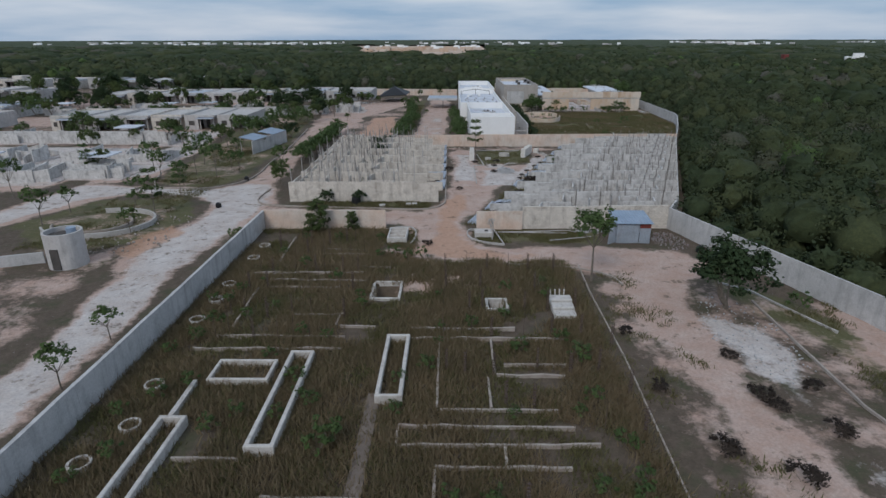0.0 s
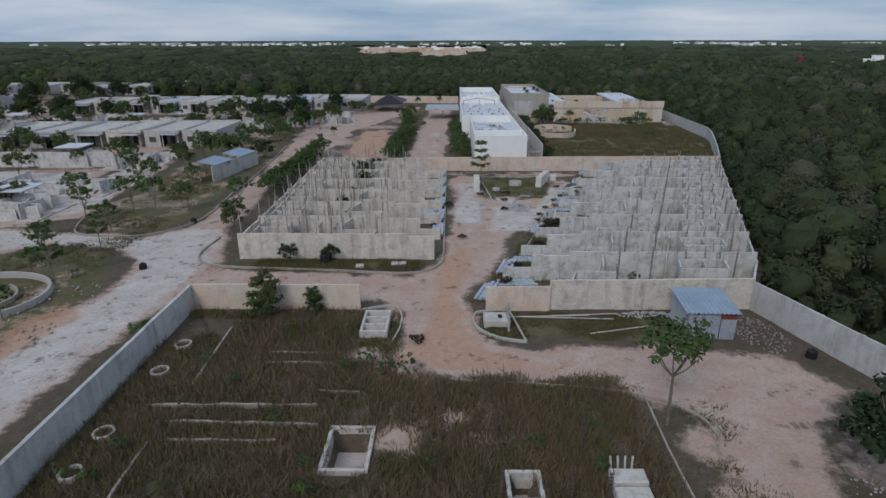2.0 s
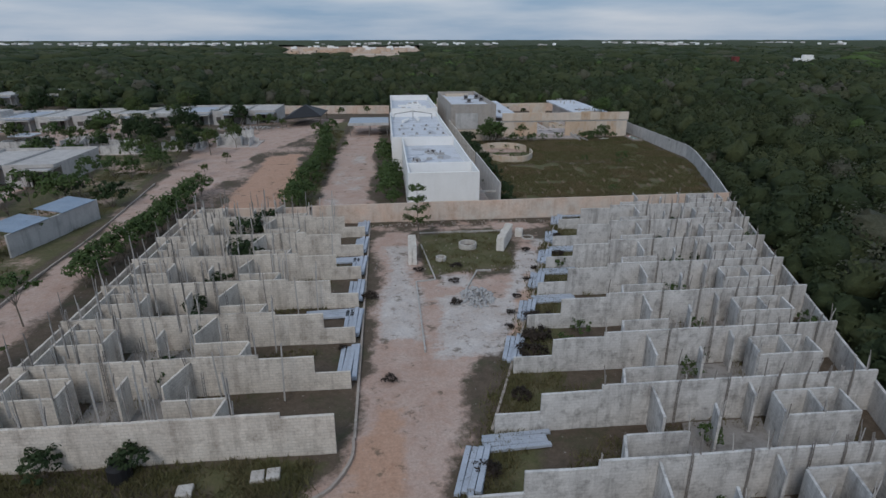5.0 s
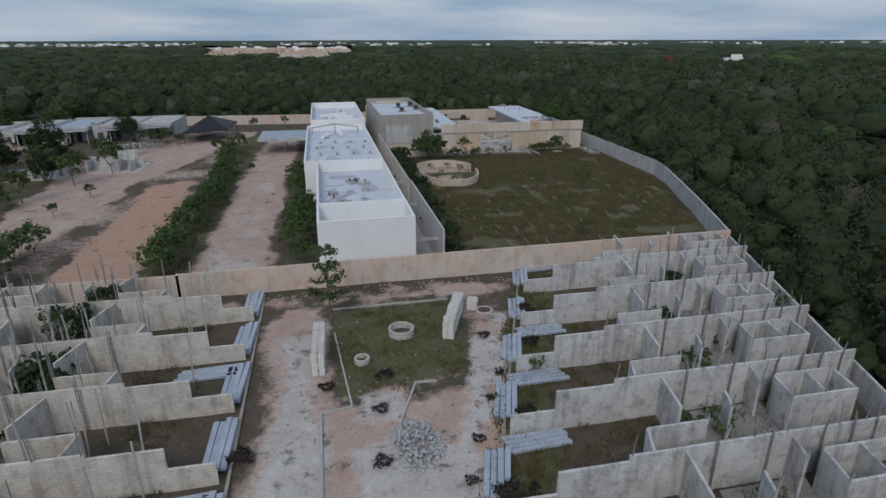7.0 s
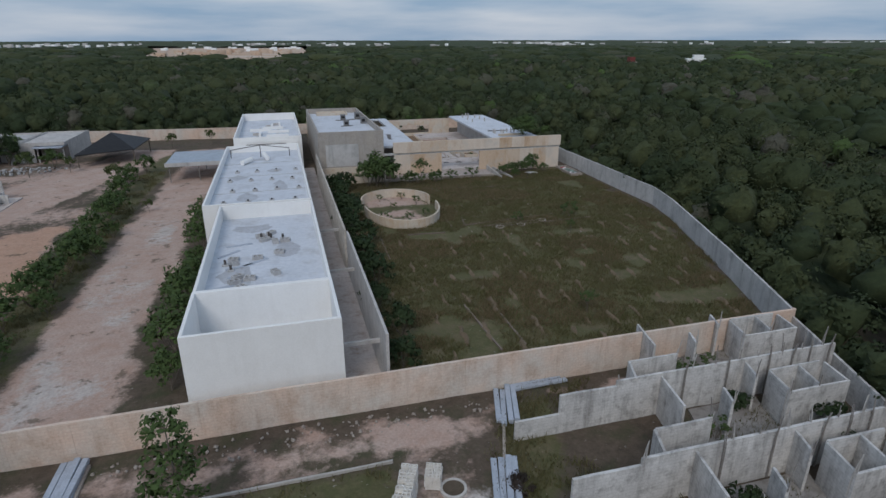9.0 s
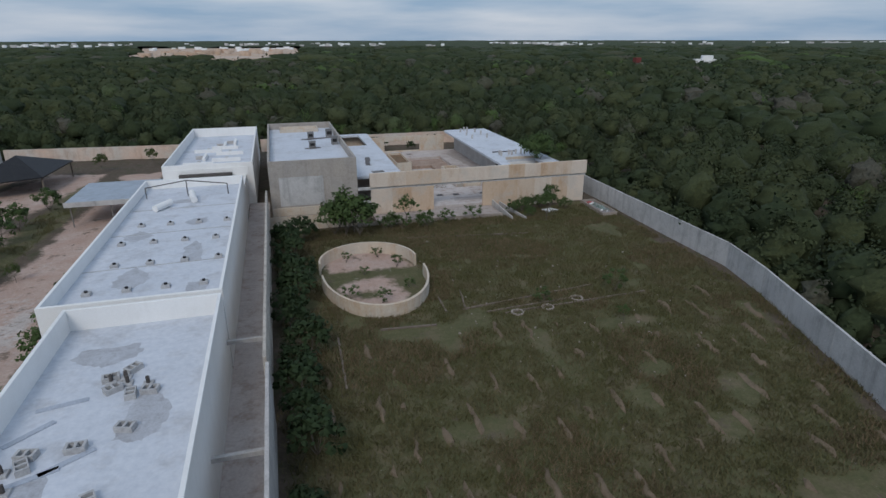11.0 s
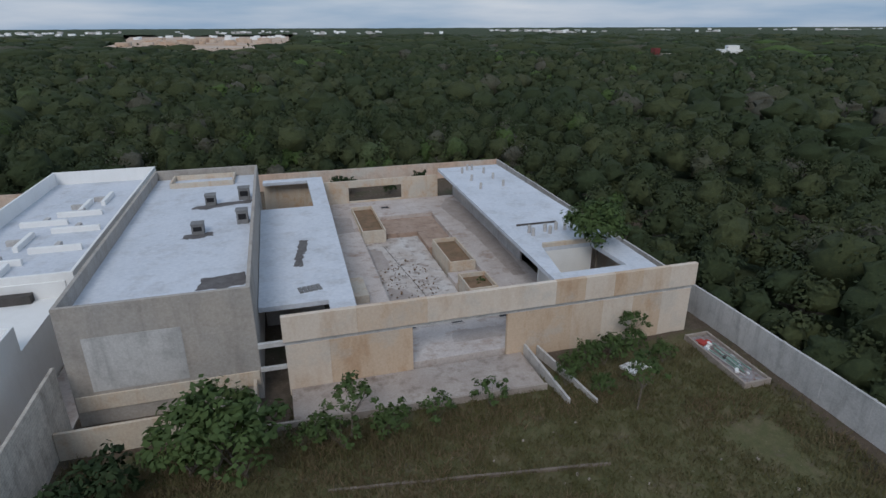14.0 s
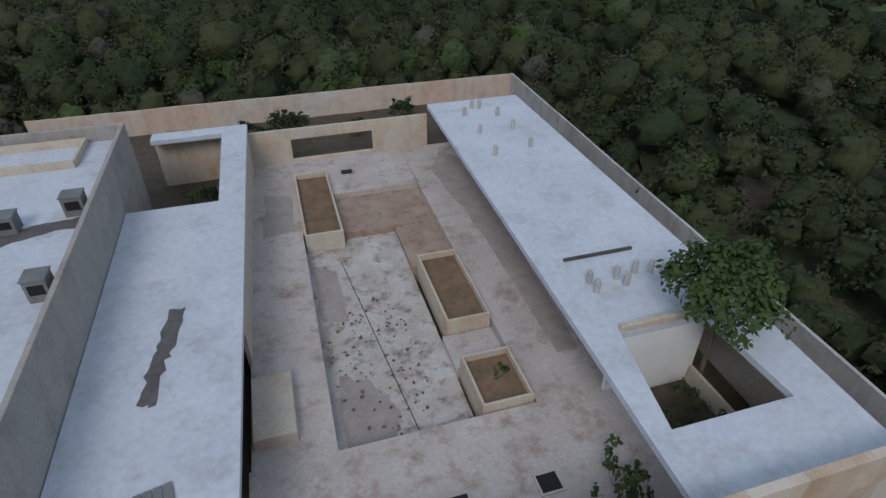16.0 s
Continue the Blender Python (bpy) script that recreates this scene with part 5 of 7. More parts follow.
def plant(kind, x, y, scale=1.0, group=""):
    options = MASTERS[kind]
    i = random.randrange(len(options))
    m = pose(x, y, -0.05, 0, 0, random.uniform(0, 360)) @ Matrix.Diagonal((scale * random.uniform(0.9, 1.1), scale * random.uniform(0.9, 1.1), scale, 1))
    if (kind, i) in USED:
        ob = copy_thing(options[i], m)
    else:
        USED.add((kind, i))
        ob = options[i]
        ob.matrix_basis = m
        ob = options[i]
        MASTERS[kind][i] = ob
    if group:
        ob["group"] = group
    return ob


def plant_all(kind, places, scale=1.0, group=""):
    for x, y, *s in places:
        plant(kind, x, y, (s[0] if s else 1.0) * scale, group)


random.seed(5)
plant_all("dark", [(22.9, 46.8, 1.0)])
plant_all("tall", [(13.0, 52.3)])
plant_all("fern", [(-15.4, 66.6, 1.0), (-11.6, 66.9, 0.6)])
plant_all("tier", [(5.0, 115.3, 1.05), (-37.8, 73.1, 0.95), (-38.4, 82.0, 0.8), (-60.0, 96.0, 0.8)])
ROADSIDE = "roadside trees"
plant_all("light", [(-25.1, 34.5, 0.85), (-25.6, 41.1, 0.8), (-49.2, 68.4, 1.2), (-49.5, 74.3), (-41.4, 75.2, 0.8), (-36.7, 65.1, 0.7), (-62, 81.3, 1.2), (-40.8, 88.4, 1.1), (-37.7, 93.6, 1.2), (-35.4, 97.5, 1.1), (-38.0, 101.0, 0.9), (-53.7, 118.2), (-60.2, 124.7), (-43.9, 80.6, 0.7), (-28.0, 97.1, 1.0), (-22.9, 60.7, 0.5), (52.6, 183.2, 0.6), (48.7, 176.6, 0.8), (31.5, 179.0, 0.8), (34.0, 130.5, 0.45), (42.8, 150.2, 0.45)], 1.0, ROADSIDE)
plant_all("round", [(-26.1, 89.0, 0.95), (-25.4, 86.2, 0.8), (-33.2, 169.8, 1.3), (-46.1, 178.2, 1.5), (-38.8, 173.9, 1.6), (-30.0, 200.6, 1.2), (-30.2, 178.0, 1.3), (-58.5, 98.0, 1.1), (-70.7, 114.6, 1.2), (-54.3, 119.5, 0.9), (-75, 133, 1.1), (-50, 128, 1.0), (-43, 165, 1.4), (-62, 178, 1.4), (-75, 180, 1.6), (-90, 183, 1.7), (-84, 186, 1.8), (-100, 176, 1.6), (-108, 160, 1.5), (-82, 128, 1.1), (-40.6, 224, 1.2), (-24.6, 203.0, 0.8), (-34.0, 186.0, 1.3), (-36.3, 160.0, 1.2), (-29.2, 151.7, 0.5), (-28.1, 161.3, 0.6), (-14.6, 189.8, 0.9), (-6.9, 173.1, 0.5), (-11.2, 222.8, 0.9), (-4, 226, 0.9), (25.3, 178.6, 1.25)], 1.0, "broad-leaved trees in the estate")
plant_all("round", [(-120 - 9 * k, 215 + 6 * k + 8 * (k % 3), 1.7) for k in range(9)] + [(-70 - 11 * k, 228 + 3 * k, 1.6) for k in range(8)], 1.0, "broad-leaved trees in the estate")
plant_all("hedge", [(-27.0, 107.3), (-26.6, 109.8), (-26.3, 112.4), (-26.1, 115.0), (-25.8, 118.2), (-25.6, 121.4), (-25.7, 124.6), (-25.7, 128), (-25.8, 131.2), (-26.0, 134.6), (-26.8, 104.8), (-25.9, 117), (-26, 126), (-25.9, 138)], 1.0, "shrubs along the road")
plant_all("hedge", [(-11.0, 128.0), (-11.1, 132.2), (-11.2, 135.8), (-11.5, 140.0), (-11.0, 144.4), (-10.7, 148.6), (-10.4, 152.6), (-10.5, 158), (-10.6, 163), (-10.7, 168.2), (-11.2, 174), (-11.8, 180), (-12.5, 190.3), (-12.0, 199), (-11.4, 130.2), (-10.8, 146.5), (-10.5, 155.4), (-10.9, 171), (-12.2, 185), (-9.6, 134, 0.8), (-9.4, 143, 0.7), (-9.0, 156, 0.8), (-9.0, 163, 0.6)], 0.95, "shrubs along the drive")
plant_all("hedge", [(2.4, 128.0, 0.8), (2.0, 133.0), (1.9, 139.3), (2.2, 144.0), (2.2, 148.4, 0.9), (2.0, 136), (1.8, 142), (1.2, 155), (1.0, 160), (1.1, 165)], 1.0, "shrubs beside the white building")
plant_all("shrub", [(-13.2, 86.9), (-13.3, 93.0, 1.1), (-13.9, 101.7, 1.0), (-13.2, 108.3, 1.4), (-12.6, 107.2, 1.3), (-13.9, 115.0, 1.5), (-12.8, 120.0, 1.2), (-16.8, 79.1, 0.85), (-12.6, 78.9, 0.8), (-14.6, 97.2, 0.9), (-12.9, 112, 0.8), (-13.4, 118, 0.7)], 1.0, "shrubs growing inside the shells")
plant_all("weed", [(17.0, 72.6), (19.2, 78.0), (21.9, 84.6), (25.0, 90.8), (24.2, 96.9), (26.6, 96.6, 1.2), (28.8, 102.4, 1.2), (30.0, 103.6), (33.0, 114.0), (35.4, 120.2), (37, 120.4), (13.9, 88.2, 1.3), (16.4, 91.2), (41.2, 109.0, 1.4), (33.9, 89.4, 1.3), (18.4, 104.6, 0.8)], 1.0, "weed bushes inside the shells")
plant_all("shrub", [(23.5, 87, 0.9), (30.6, 109), (36, 116, 0.9), (27.2, 99.5, 0.9), (20, 81, 0.8), (38.4, 111.5, 1.2), (40.2, 113, 1.1), (22.4, 93.4, 0.7), (32.6, 105, 0.8)], 0.72, "shrubs growing inside the shells")
plant_all("weed", [(23.2, 169.6), (26.6, 170.2), (27.8, 167.0, 1.2), (22.4, 160.6, 1.2), (25.0, 159.2, 1.3), (27.9, 161.8), (24.4, 165.8, 0.8)], 0.75, "weed bushes by the curved wall")
plant_all("shrub", [(17.6, 126.6), (18.4, 131, 1.1), (17.4, 136), (18.2, 141.5, 1.2), (17.8, 147, 1.2), (18.6, 152, 1.2), (17.6, 156), (17.9, 161, 1.3), (18.6, 165, 1.2), (17.4, 175.4, 1.2), (19.2, 177.0, 1.2), (17.6, 144, 1.0), (17.4, 150, 0.9), (17.5, 158, 1.1), (17.3, 168, 1.0), (18.0, 171.5, 1.2)], 1.1, "shrubs along the passage wall")
plant_all("hedge", [(24.2, 177.8, 1.5), (25.8, 177.4, 1.3), (22.9, 178.4, 1.25)], 1.0, "shrubs in front of the club house")
plant_all("weed", [(36.4, 179.2, 1.3), (34.2, 178.8, 1.4), (40.4, 179.6, 1.4), (45.6, 179.8, 1.3), (47.4, 181.4, 1.3), (49.2, 181.6, 1.2), (50.6, 182.2, 1.4), (45.4, 155.6, 1.4), (38.2, 155.1), (47.6, 188.0, 1.7), (47.2, 186.6, 1.5), (31.0, 178.4, 1.4), (29.0, 178.6, 1.2)], 1.0, "weed bushes by the club house")
plant_all("hedge", [(46.8, 181.2, 0.5), (48.6, 182.0, 0.55), (50.4, 182.6, 0.5), (52.2, 182.8, 0.55), (47.6, 178.6, 0.45), (53.4, 180.6, 0.5), (29.8, 178.9, 0.6), (33.6, 178.6, 0.55)], 1.0, "shrubs in front of the club house")
plant_all("umbrella", [(54.9, 192.6, 1.18)])
plant_all("weed", [(51.4, 190.4, 1.2), (52.8, 189.2, 1.3), (53.4, 191.2, 1.1), (50.8, 189.0, 1.0), (28.4, 213.4, 1.3), (30.6, 215.2, 1.2), (29.4, 218.4, 1.3)], 0.9, "weed bushes in the planted courts")
plant_all("weed", [(45.3, 195.6, 0.8)])
plant_all("shrub", [(29.6, 226.2), (33.4, 229.0, 1.2), (36.6, 229.6, 1.4), (38.2, 230.2, 1.2), (43.5, 228.6, 0.9), (48.6, 230.6, 1.3), (28.8, 216.0, 0.7), (30.5, 219.5, 0.6), (57.6, 228.5, 1.0)], 0.9, "shrubs behind the club house")
plant_all("weed", [(-19.5, 26), (-18.2, 33.5), (-13.8, 30.4), (-12.6, 31.6), (-8.5, 33), (-6.6, 29.4, 1.5), (-7.2, 28.4, 1.4), (-1.8, 37), (5.0, 39.3), (8.6, 33.4), (8.8, 38.4, 1.2), (9.8, 26.6), (7.4, 25.8), (-20, 38.6), (-14.5, 55.8), (-7.4, 46.2), (-16.4, 44.2), (4.2, 44.4), (-2.8, 57.6, 1.2), (28.6, 46.5, 1.5), (-19.8, 31.6)], 0.8, "weed bushes in the garden")

plant_all("dead", [(14.8, 29.1), (17.9, 26.9), (22.0, 30.7, 0.9), (19.6, 34.0, 1.0), (20.0, 33.0, 0.8), (19.4, 38.9, 0.7), (13.3, 35.1, 0.7), (13.4, 42.3, 0.7), (23.2, 34.9, 0.8), (-0.2, 99.8, 0.9), (8.2, 106.1, 0.7), (7.3, 97.7, 0.7), (7.6, 102.4, 0.6), (14.7, 102.4, 0.5), (12.7, 98.6, 0.5), (16.3, 110.3, 0.6), (4.3, 105.5, 0.6), (15.9, 105.1, 0.5), (-2.1, 91.0, 0.5), (1.4, 86.3, 0.6), (-2.4, 62.2, 0.7), (10.9, 93, 0.5), (11.6, 95.6, 0.5), (11.4, 88.4, 1.3), (12.6, 91, 1.4), (13.6, 94, 1.2), (9.6, 83.6, 0.9), (6.4, 77, 0.8), (5.2, 73.4, 0.8), (16.4, 100.2, 0.9), (19.4, 108.6, 0.8), (21.0, 113.6, 0.9)], 1.0, "dark dead shrubs")
plant_all("light", [(-42, 96, 1.1), (-44, 104, 1.2), (-41, 112, 1.0), (-43, 122, 1.3), (-40, 132, 1.1), (-42, 141, 1.2), (-46, 92, 1.0), (-50, 98, 1.1), (-38.6, 118, 0.8)], 1.0, ROADSIDE)
plant_all("hedge", [(-40.5, 150, 1.1), (-38.5, 156, 1.2), (-41, 160, 1.2), (-44, 152, 1.0), (-47, 168, 1.2), (-36, 180, 1.1), (-33, 190, 1.0), (-28, 206, 1.0)], 1.0, "shrubs in the planted strip")
ESTATE_TREES = random.Random(77)
for _ in range(60):
    x, y = ESTATE_TREES.uniform(-150, -44), ESTATE_TREES.choice((120, 126, 134, 162, 170, 178, 190, 196, 222, 228)) + ESTATE_TREES.uniform(-3, 3)
    plant(ESTATE_TREES.choice(("round", "light", "hedge", "round")), x, y, ESTATE_TREES.uniform(0.7, 1.4), "trees among the estate houses")

for _ in range(75):
    x, y = ESTATE_TREES.uniform(-190, -36), ESTATE_TREES.choice((136, 166, 176, 186, 194, 220, 230, 240)) + ESTATE_TREES.uniform(-4, 4)
    plant(ESTATE_TREES.choice(("shrub", "shrub", "round", "hedge")), x, y, ESTATE_TREES.uniform(1.1, 1.9), "trees among the estate houses")
for _ in range(64):
    x, y = ESTATE_TREES.uniform(-20.5, 11), ESTATE_TREES.uniform(19, 64)
    if not (-7.6 < x < -3.8 and y < 52) and not (y > 56 and x > -4.5):
        plant("weed", x, y, ESTATE_TREES.uniform(0.45, 0.85), "weed bushes in the garden")

plant_all("dark", [(-46, 176, 1.1), (-43, 187, 1.2), (-52, 182, 1.0), (-38, 172, 0.8), (-112, 192, 1.1), (-98, 190, 0.9), (-126, 196, 1.2), (-120, 236, 1.3), (-136, 240, 1.4), (-150, 232, 1.3), (-100, 236, 1.2), (-84, 232, 1.1), (-165, 190, 1.2), (-70, 232, 1.0), (-54, 236, 1.1), (-66, 196, 0.8), (-37, 212, 0.9)], 1.0, "dense dark trees of the estate")

# bare tree on the kerbed island
bare = thing("bare_tree", "small leafless tree with forked pale branches", "tree", (4.6, 63.8, 0))
bm_ = Mesh()
rng_b = random.Random(3)


def fork(mesh, p, d, r, depth):
    q = p + d
    mesh.tube(tuple(p), tuple(q), r, r * 0.7, 6, False)
    if depth:
        for s in range(3):
            nd = (d.normalized() + Vector((rng_b.uniform(-0.8, 0.8), rng_b.uniform(-0.8, 0.8), rng_b.uniform(0, 0.6)))).normalized() * d.length * 0.72
            fork(mesh, q, nd, r * 0.65, depth - 1)


fork(bm_, Vector((0, 0, -0.1)), Vector((0, 0, 0.9)), 0.09, 4)
part("bough", bm_, M_POST, bare)


# ---- grass and weeds ----
def tufts(name, label, rng, pts, height, material, blades=13, spread=0.26):
    n = len(pts) * blades
    base = np.repeat(pts, blades, 0) + np.c_[rng.normal(0, spread, (n, 2)), np.zeros(n)]
    a = rng.uniform(0, 6.28, n)
    h = height * rng.uniform(0.4, 1.3, n)
    w = 0.022 + 0.03 * rng.random(n)
    side = np.c_[np.cos(a) * w, np.sin(a) * w, np.zeros(n)]
    tip = base + np.c_[rng.normal(0, 0.4, (n, 2)) * h[:, None], h * 0.9]
    verts = np.stack([base - side, base + side, tip], 1).reshape(-1, 3)
    me = big_mesh(name, verts, np.arange(n * 3).reshape(-1, 3), material)
    return tagged(new(name, me), label, "grass", kind="stuff")


def scatter(rng, n, x0, y0, x1, y1, scale, keep, seed):
    x, y = rng.uniform(x0, x1, n), rng.uniform(y0, y1, n)
    ok = value_noise(x, y, scale, seed) > keep
    return np.c_[x[ok], y[ok], np.full(ok.sum(), -0.05)]


def outside(pts, boxes):
    ok = np.ones(len(pts), bool)
    for x0, y0, x1, y1 in boxes:
        ok &= ~((pts[:, 0] > x0) & (pts[:, 0] < x1) & (pts[:, 1] > y0) & (pts[:, 1] < y1))
    return pts[ok]


rng = np.random.default_rng(11)
CLEAR = [(-4.0, 57.2, 12.5, 68), (-7.2, 48, -4.4, 51.8), (2.8, 45.8, 4.9, 48.3), (8.2, 44.4, 10.2, 48.9), (-7.1, 62.6, -4.8, 66.5), (-5.4, 18, -4.4, 34.2)]
tufts("dry_grass", "tall brown dry grass over the garden plots", rng, outside(scatter(rng, 20000, -21.7, 4, 11.4, 67, 3.0, 0.30, 3), CLEAR), 0.6, M_DRY, 14, 0.34)
tufts("weeds", "low green weeds among dry grass", rng, outside(scatter(rng, 17000, -21.7, 4, 11.6, 67, 2.4, 0.36, 9), CLEAR), 0.42, M_WEED)
field = scatter(rng, 24000, 16.6, 123.2, 59, 183.6, 3.2, 0.24, 14)
field = field[inside(field[:, 0], field[:, 1], [(16.6, 123.2), (46.2, 123.2), (51.4, 135), (57.6, 152.5), (59.4, 183), (45, 180), (28, 180), (16.6, 181)]) > 0]
field = field[np.hypot(field[:, 0] - 25.1, (field[:, 1] - 165.6) / 1.6) > 5.2]
tufts("field_grass", "rough green grass over the open field", rng, field, 0.34, M_WEED, 9)
tufts("field_dry_grass", "dry brown grass among the green of the field", rng, field[value_noise(field[:, 0], field[:, 1], 6.0, 61) > 0.5][::2], 0.38, M_DRY)
low_lawn = scatter(rng, 1500, 3.0, 62.8, 16.4, 67.0, 2, 0.3, 4)
tufts("island_grass", "short green grass on the kerbed island", rng, low_lawn, 0.16, M_WEED)
edge = np.concatenate([scatter(rng, 60, 2.8, 62.6, 16.4, 67.0, 2, 0.3, 4), scatter(rng, 240, 5.2, 104.5, 14.4, 117, 2, 0.35, 5), scatter(rng, 2600, -22, 80, -4, 122, 3, 0.5, 6), scatter(rng, 900, -12.6, 126, -9, 200, 3, 0.4, 7), scatter(rng, 2400, -47, 60, -36, 160, 4, 0.5, 8), scatter(rng, 1200, 27, 20, 38, 50, 3, 0.45, 9), scatter(rng, 700, -20, 76.2, -3, 79.3, 2, 0.4, 12), scatter(rng, 800, 12, 10, 18, 54, 2, 0.6, 10), scatter(rng, 500, 26, 177, 52, 182, 2, 0.4, 10)])
tufts("verge_grass", "patches of weeds on verges and in bare plots", rng, edge, 0.35, M_WEED)
ri = []
for k in range(9):
    y0 = 74.2 + PITCH * (k - 1)
    q = scatter(rng, 420, right_x(y0) - 2, y0 + 0.3, right_end(y0) - 1, y0 + 5.9, 2.0, 0.5, 20 + k)
    ri.append(q)
ri.append(np.c_[rng.uniform(-2.2, 0.6, 700) + right_x(np.linspace(69, 120, 700)) - 1.6, np.linspace(69, 120, 700), np.full(700, -0.05)])
tufts("plot_weeds", "weeds growing inside the roofless houses", rng, np.concatenate(ri), 0.4, M_WEED)

# ---- forest to the horizon ----
SITE = [(-34, 236.5), (62.4, 236), (60.7, 187), (59.6, 158), (57.9, 151.4), (51.9, 134.8), (46.9, 122.4), (29.6, 73.8), (26.4, 67.6), (34, 43.5), (45, 8), (48, -30), (-320, -30), (-320, 330), (-220, 312), (-150, 282), (-90, 246)]
QUARRY = [(-34, 690), (30, 690), (62, 1000), (75, 1380), (-230, 1450), (-150, 1000), (-132, 790), (-42, 765)]
rng = np.random.default_rng(21)


def cores(pts, scale, radius, height, lift, fill):
    """The close inner foliage of each crown: a lumpy dome."""
    seg = np.arange(6) / 6 * 2 * np.pi
    unit = np.concatenate([np.c_[np.cos(seg + k * 0.5) * r, np.sin(seg + k * 0.5) * r, np.full(6, z)] for k, (r, z) in enumerate(((0.85, -0.75), (0.92, 0.0), (0.66, 0.55), (0.2, 0.82)))])
    quads = np.array([(6 * k + i, 6 * k + (i + 1) % 6, 6 * k + 6 + (i + 1) % 6, 6 * k + 6 + i) for k in range(3) for i in range(6)] + [(18, 19, 20, 21), (18, 21, 22, 23)])
    n = len(pts)
    size = scale[:, None, None] * np.array([radius * fill, radius * fill, height * fill * 0.55]) * rng.uniform(0.65, 1.2, (n, 24, 1))
    v = np.c_[pts, lift * scale][:, None, :] + unit[None] * size
    normal = unit + (0, 0, 0.35)
    normal = normal / np.linalg.norm(normal, axis=1, keepdims=True)
    f = quads[None] + 24 * np.arange(n)[:, None, None]
    return v.reshape(-1, 3), f.reshape(-1, 4), np.tile(normal, (n, 1))


def crowns(name, label, pts, radius, height, many, per, leaf, lift, fill):
    """Many crowns of leaf clumps joined into one mesh."""
    n = len(pts)
    if not n:
        return
    scale = 0.45 + 1.15 * rng.random(n) ** 1.4 + 0.6 * (value_noise(pts[:, 0], pts[:, 1], 14.0, 44) - 0.4)
    # young growth close to the walls
    scale = np.minimum(scale, np.maximum(0.55, (0.9 - inside(pts[:, 0], pts[:, 1], SITE)) / (radius * 1.05)))
    c = np.repeat(np.c_[pts, lift * scale], many, 0)
    d = rng.normal(size=(len(c), 3))
    d /= np.linalg.norm(d, axis=1, keepdims=True)
    d[:, 2] = np.abs(d[:, 2]) * 1.1 - 0.3
    sc = np.repeat(scale, many)[:, None]
    c = c + d * sc * rng.uniform(0.75, 1.15, (len(c), 1)) * (radius * 0.7, radius * 0.7, height * 0.52)
    hubs = np.repeat(np.c_[pts, lift * scale * 0.6], many, 0)
    cv, cf, cn = cores(pts, scale, radius, height, lift, fill)
    v, f, nv = leaf_cloud(rng, c, np.repeat(scale, many) * radius * rng.uniform(0.28, 0.46, len(c)), per, leaf, hubs)
    species = np.clip(0.75 * rng.random(n) + 0.5 * value_noise(pts[:, 0], pts[:, 1], 11.0, 45) - 0.12, 0, 1)
    tone = np.concatenate([np.repeat(species, many * per * 4), np.repeat(species, len(cv) // n)])
    v, f, nv = np.concatenate([v, cv]), np.concatenate([f, cf + len(v)]), np.concatenate([nv, cn])
    me = big_mesh(name, v, f, M_FOREST, False, nv)
    me.attributes.new("species", "FLOAT", "POINT").data.foreach_set("value", tone.astype(np.float32))
    tagged(new(name, me), label, "forest", kind="stuff")


def forest_points(x0, y0, x1, y1, gap, lo, hi):
    xs, ys = np.meshgrid(np.arange(x0, x1, gap), np.arange(y0, y1, gap))
    p = np.c_[xs.ravel(), ys.ravel()] + rng.uniform(-0.48, 0.48, (xs.size, 2)) * gap
    d = np.hypot(np.maximum(np.abs(p[:, 0] - 20) - 40, 0), np.maximum(np.abs(p[:, 1] - 110) - 125, 0))
    keep = (inside(p[:, 0], p[:, 1], SITE) < -0.8) & (inside(p[:, 0], p[:, 1], QUARRY) < -6) & (d >= lo) & (d < hi)
    # only the sector that lies ahead of the path
    keep &= (p[:, 0] < 46 + 1.25 * np.maximum(p[:, 1] - 40, 0)) & (p[:, 0] > -60 - 0.82 * p[:, 1]) & (p[:, 1] > 10)
    return p[keep]


crowns("forest_edge", "dense low tropical forest with mixed green and grey crowns", forest_points(-70, 10, 170, 330, 3.1, 0, 46), 2.5, 4.2, 12, 18, 0.2, 2.6, 0.62)
def fringe():
    """Points for the undergrowth just outside the walls."""
    out = []
    for (ax, ay), (bx, by) in zip(SITE[:11], SITE[1:12]):
        n = int(math.hypot(bx - ax, by - ay) / 0.75)
        t = (np.arange(n) + rng.random(n)) / max(n, 1)
        dx, dy = (by - ay) / math.hypot(bx - ax, by - ay), -(bx - ax) / math.hypot(bx - ax, by - ay)
        off = rng.uniform(0.9, 3.4, n)
        for side in (1, -1):
            q = np.c_[ax + (bx - ax) * t + dx * off * side, ay + (by - ay) * t + dy * off * side]
            out.append(q[inside(q[:, 0], q[:, 1], SITE) < -0.8])
    q = np.concatenate(out)
    return q[q[:, 1] > 10]


crowns("undergrowth", "dark scrub growing along the outer side of the walls", fringe(), 1.25, 2.4, 7, 13, 0.16, 1.0, 0.8)
crowns("forest_middle", "dense low tropical forest stretching away", forest_points(-420, 60, 620, 560, 5.6, 46, 330), 3.8, 5.0, 6, 5, 0.52, 2.8, 0.72)
crowns("forest_far", "distant dark green forest", forest_points(-900, 300, 1500, 1300, 20.0, 330, 1100), 12.0, 5.0, 5, 3, 1.3, 2.6, 0.95)


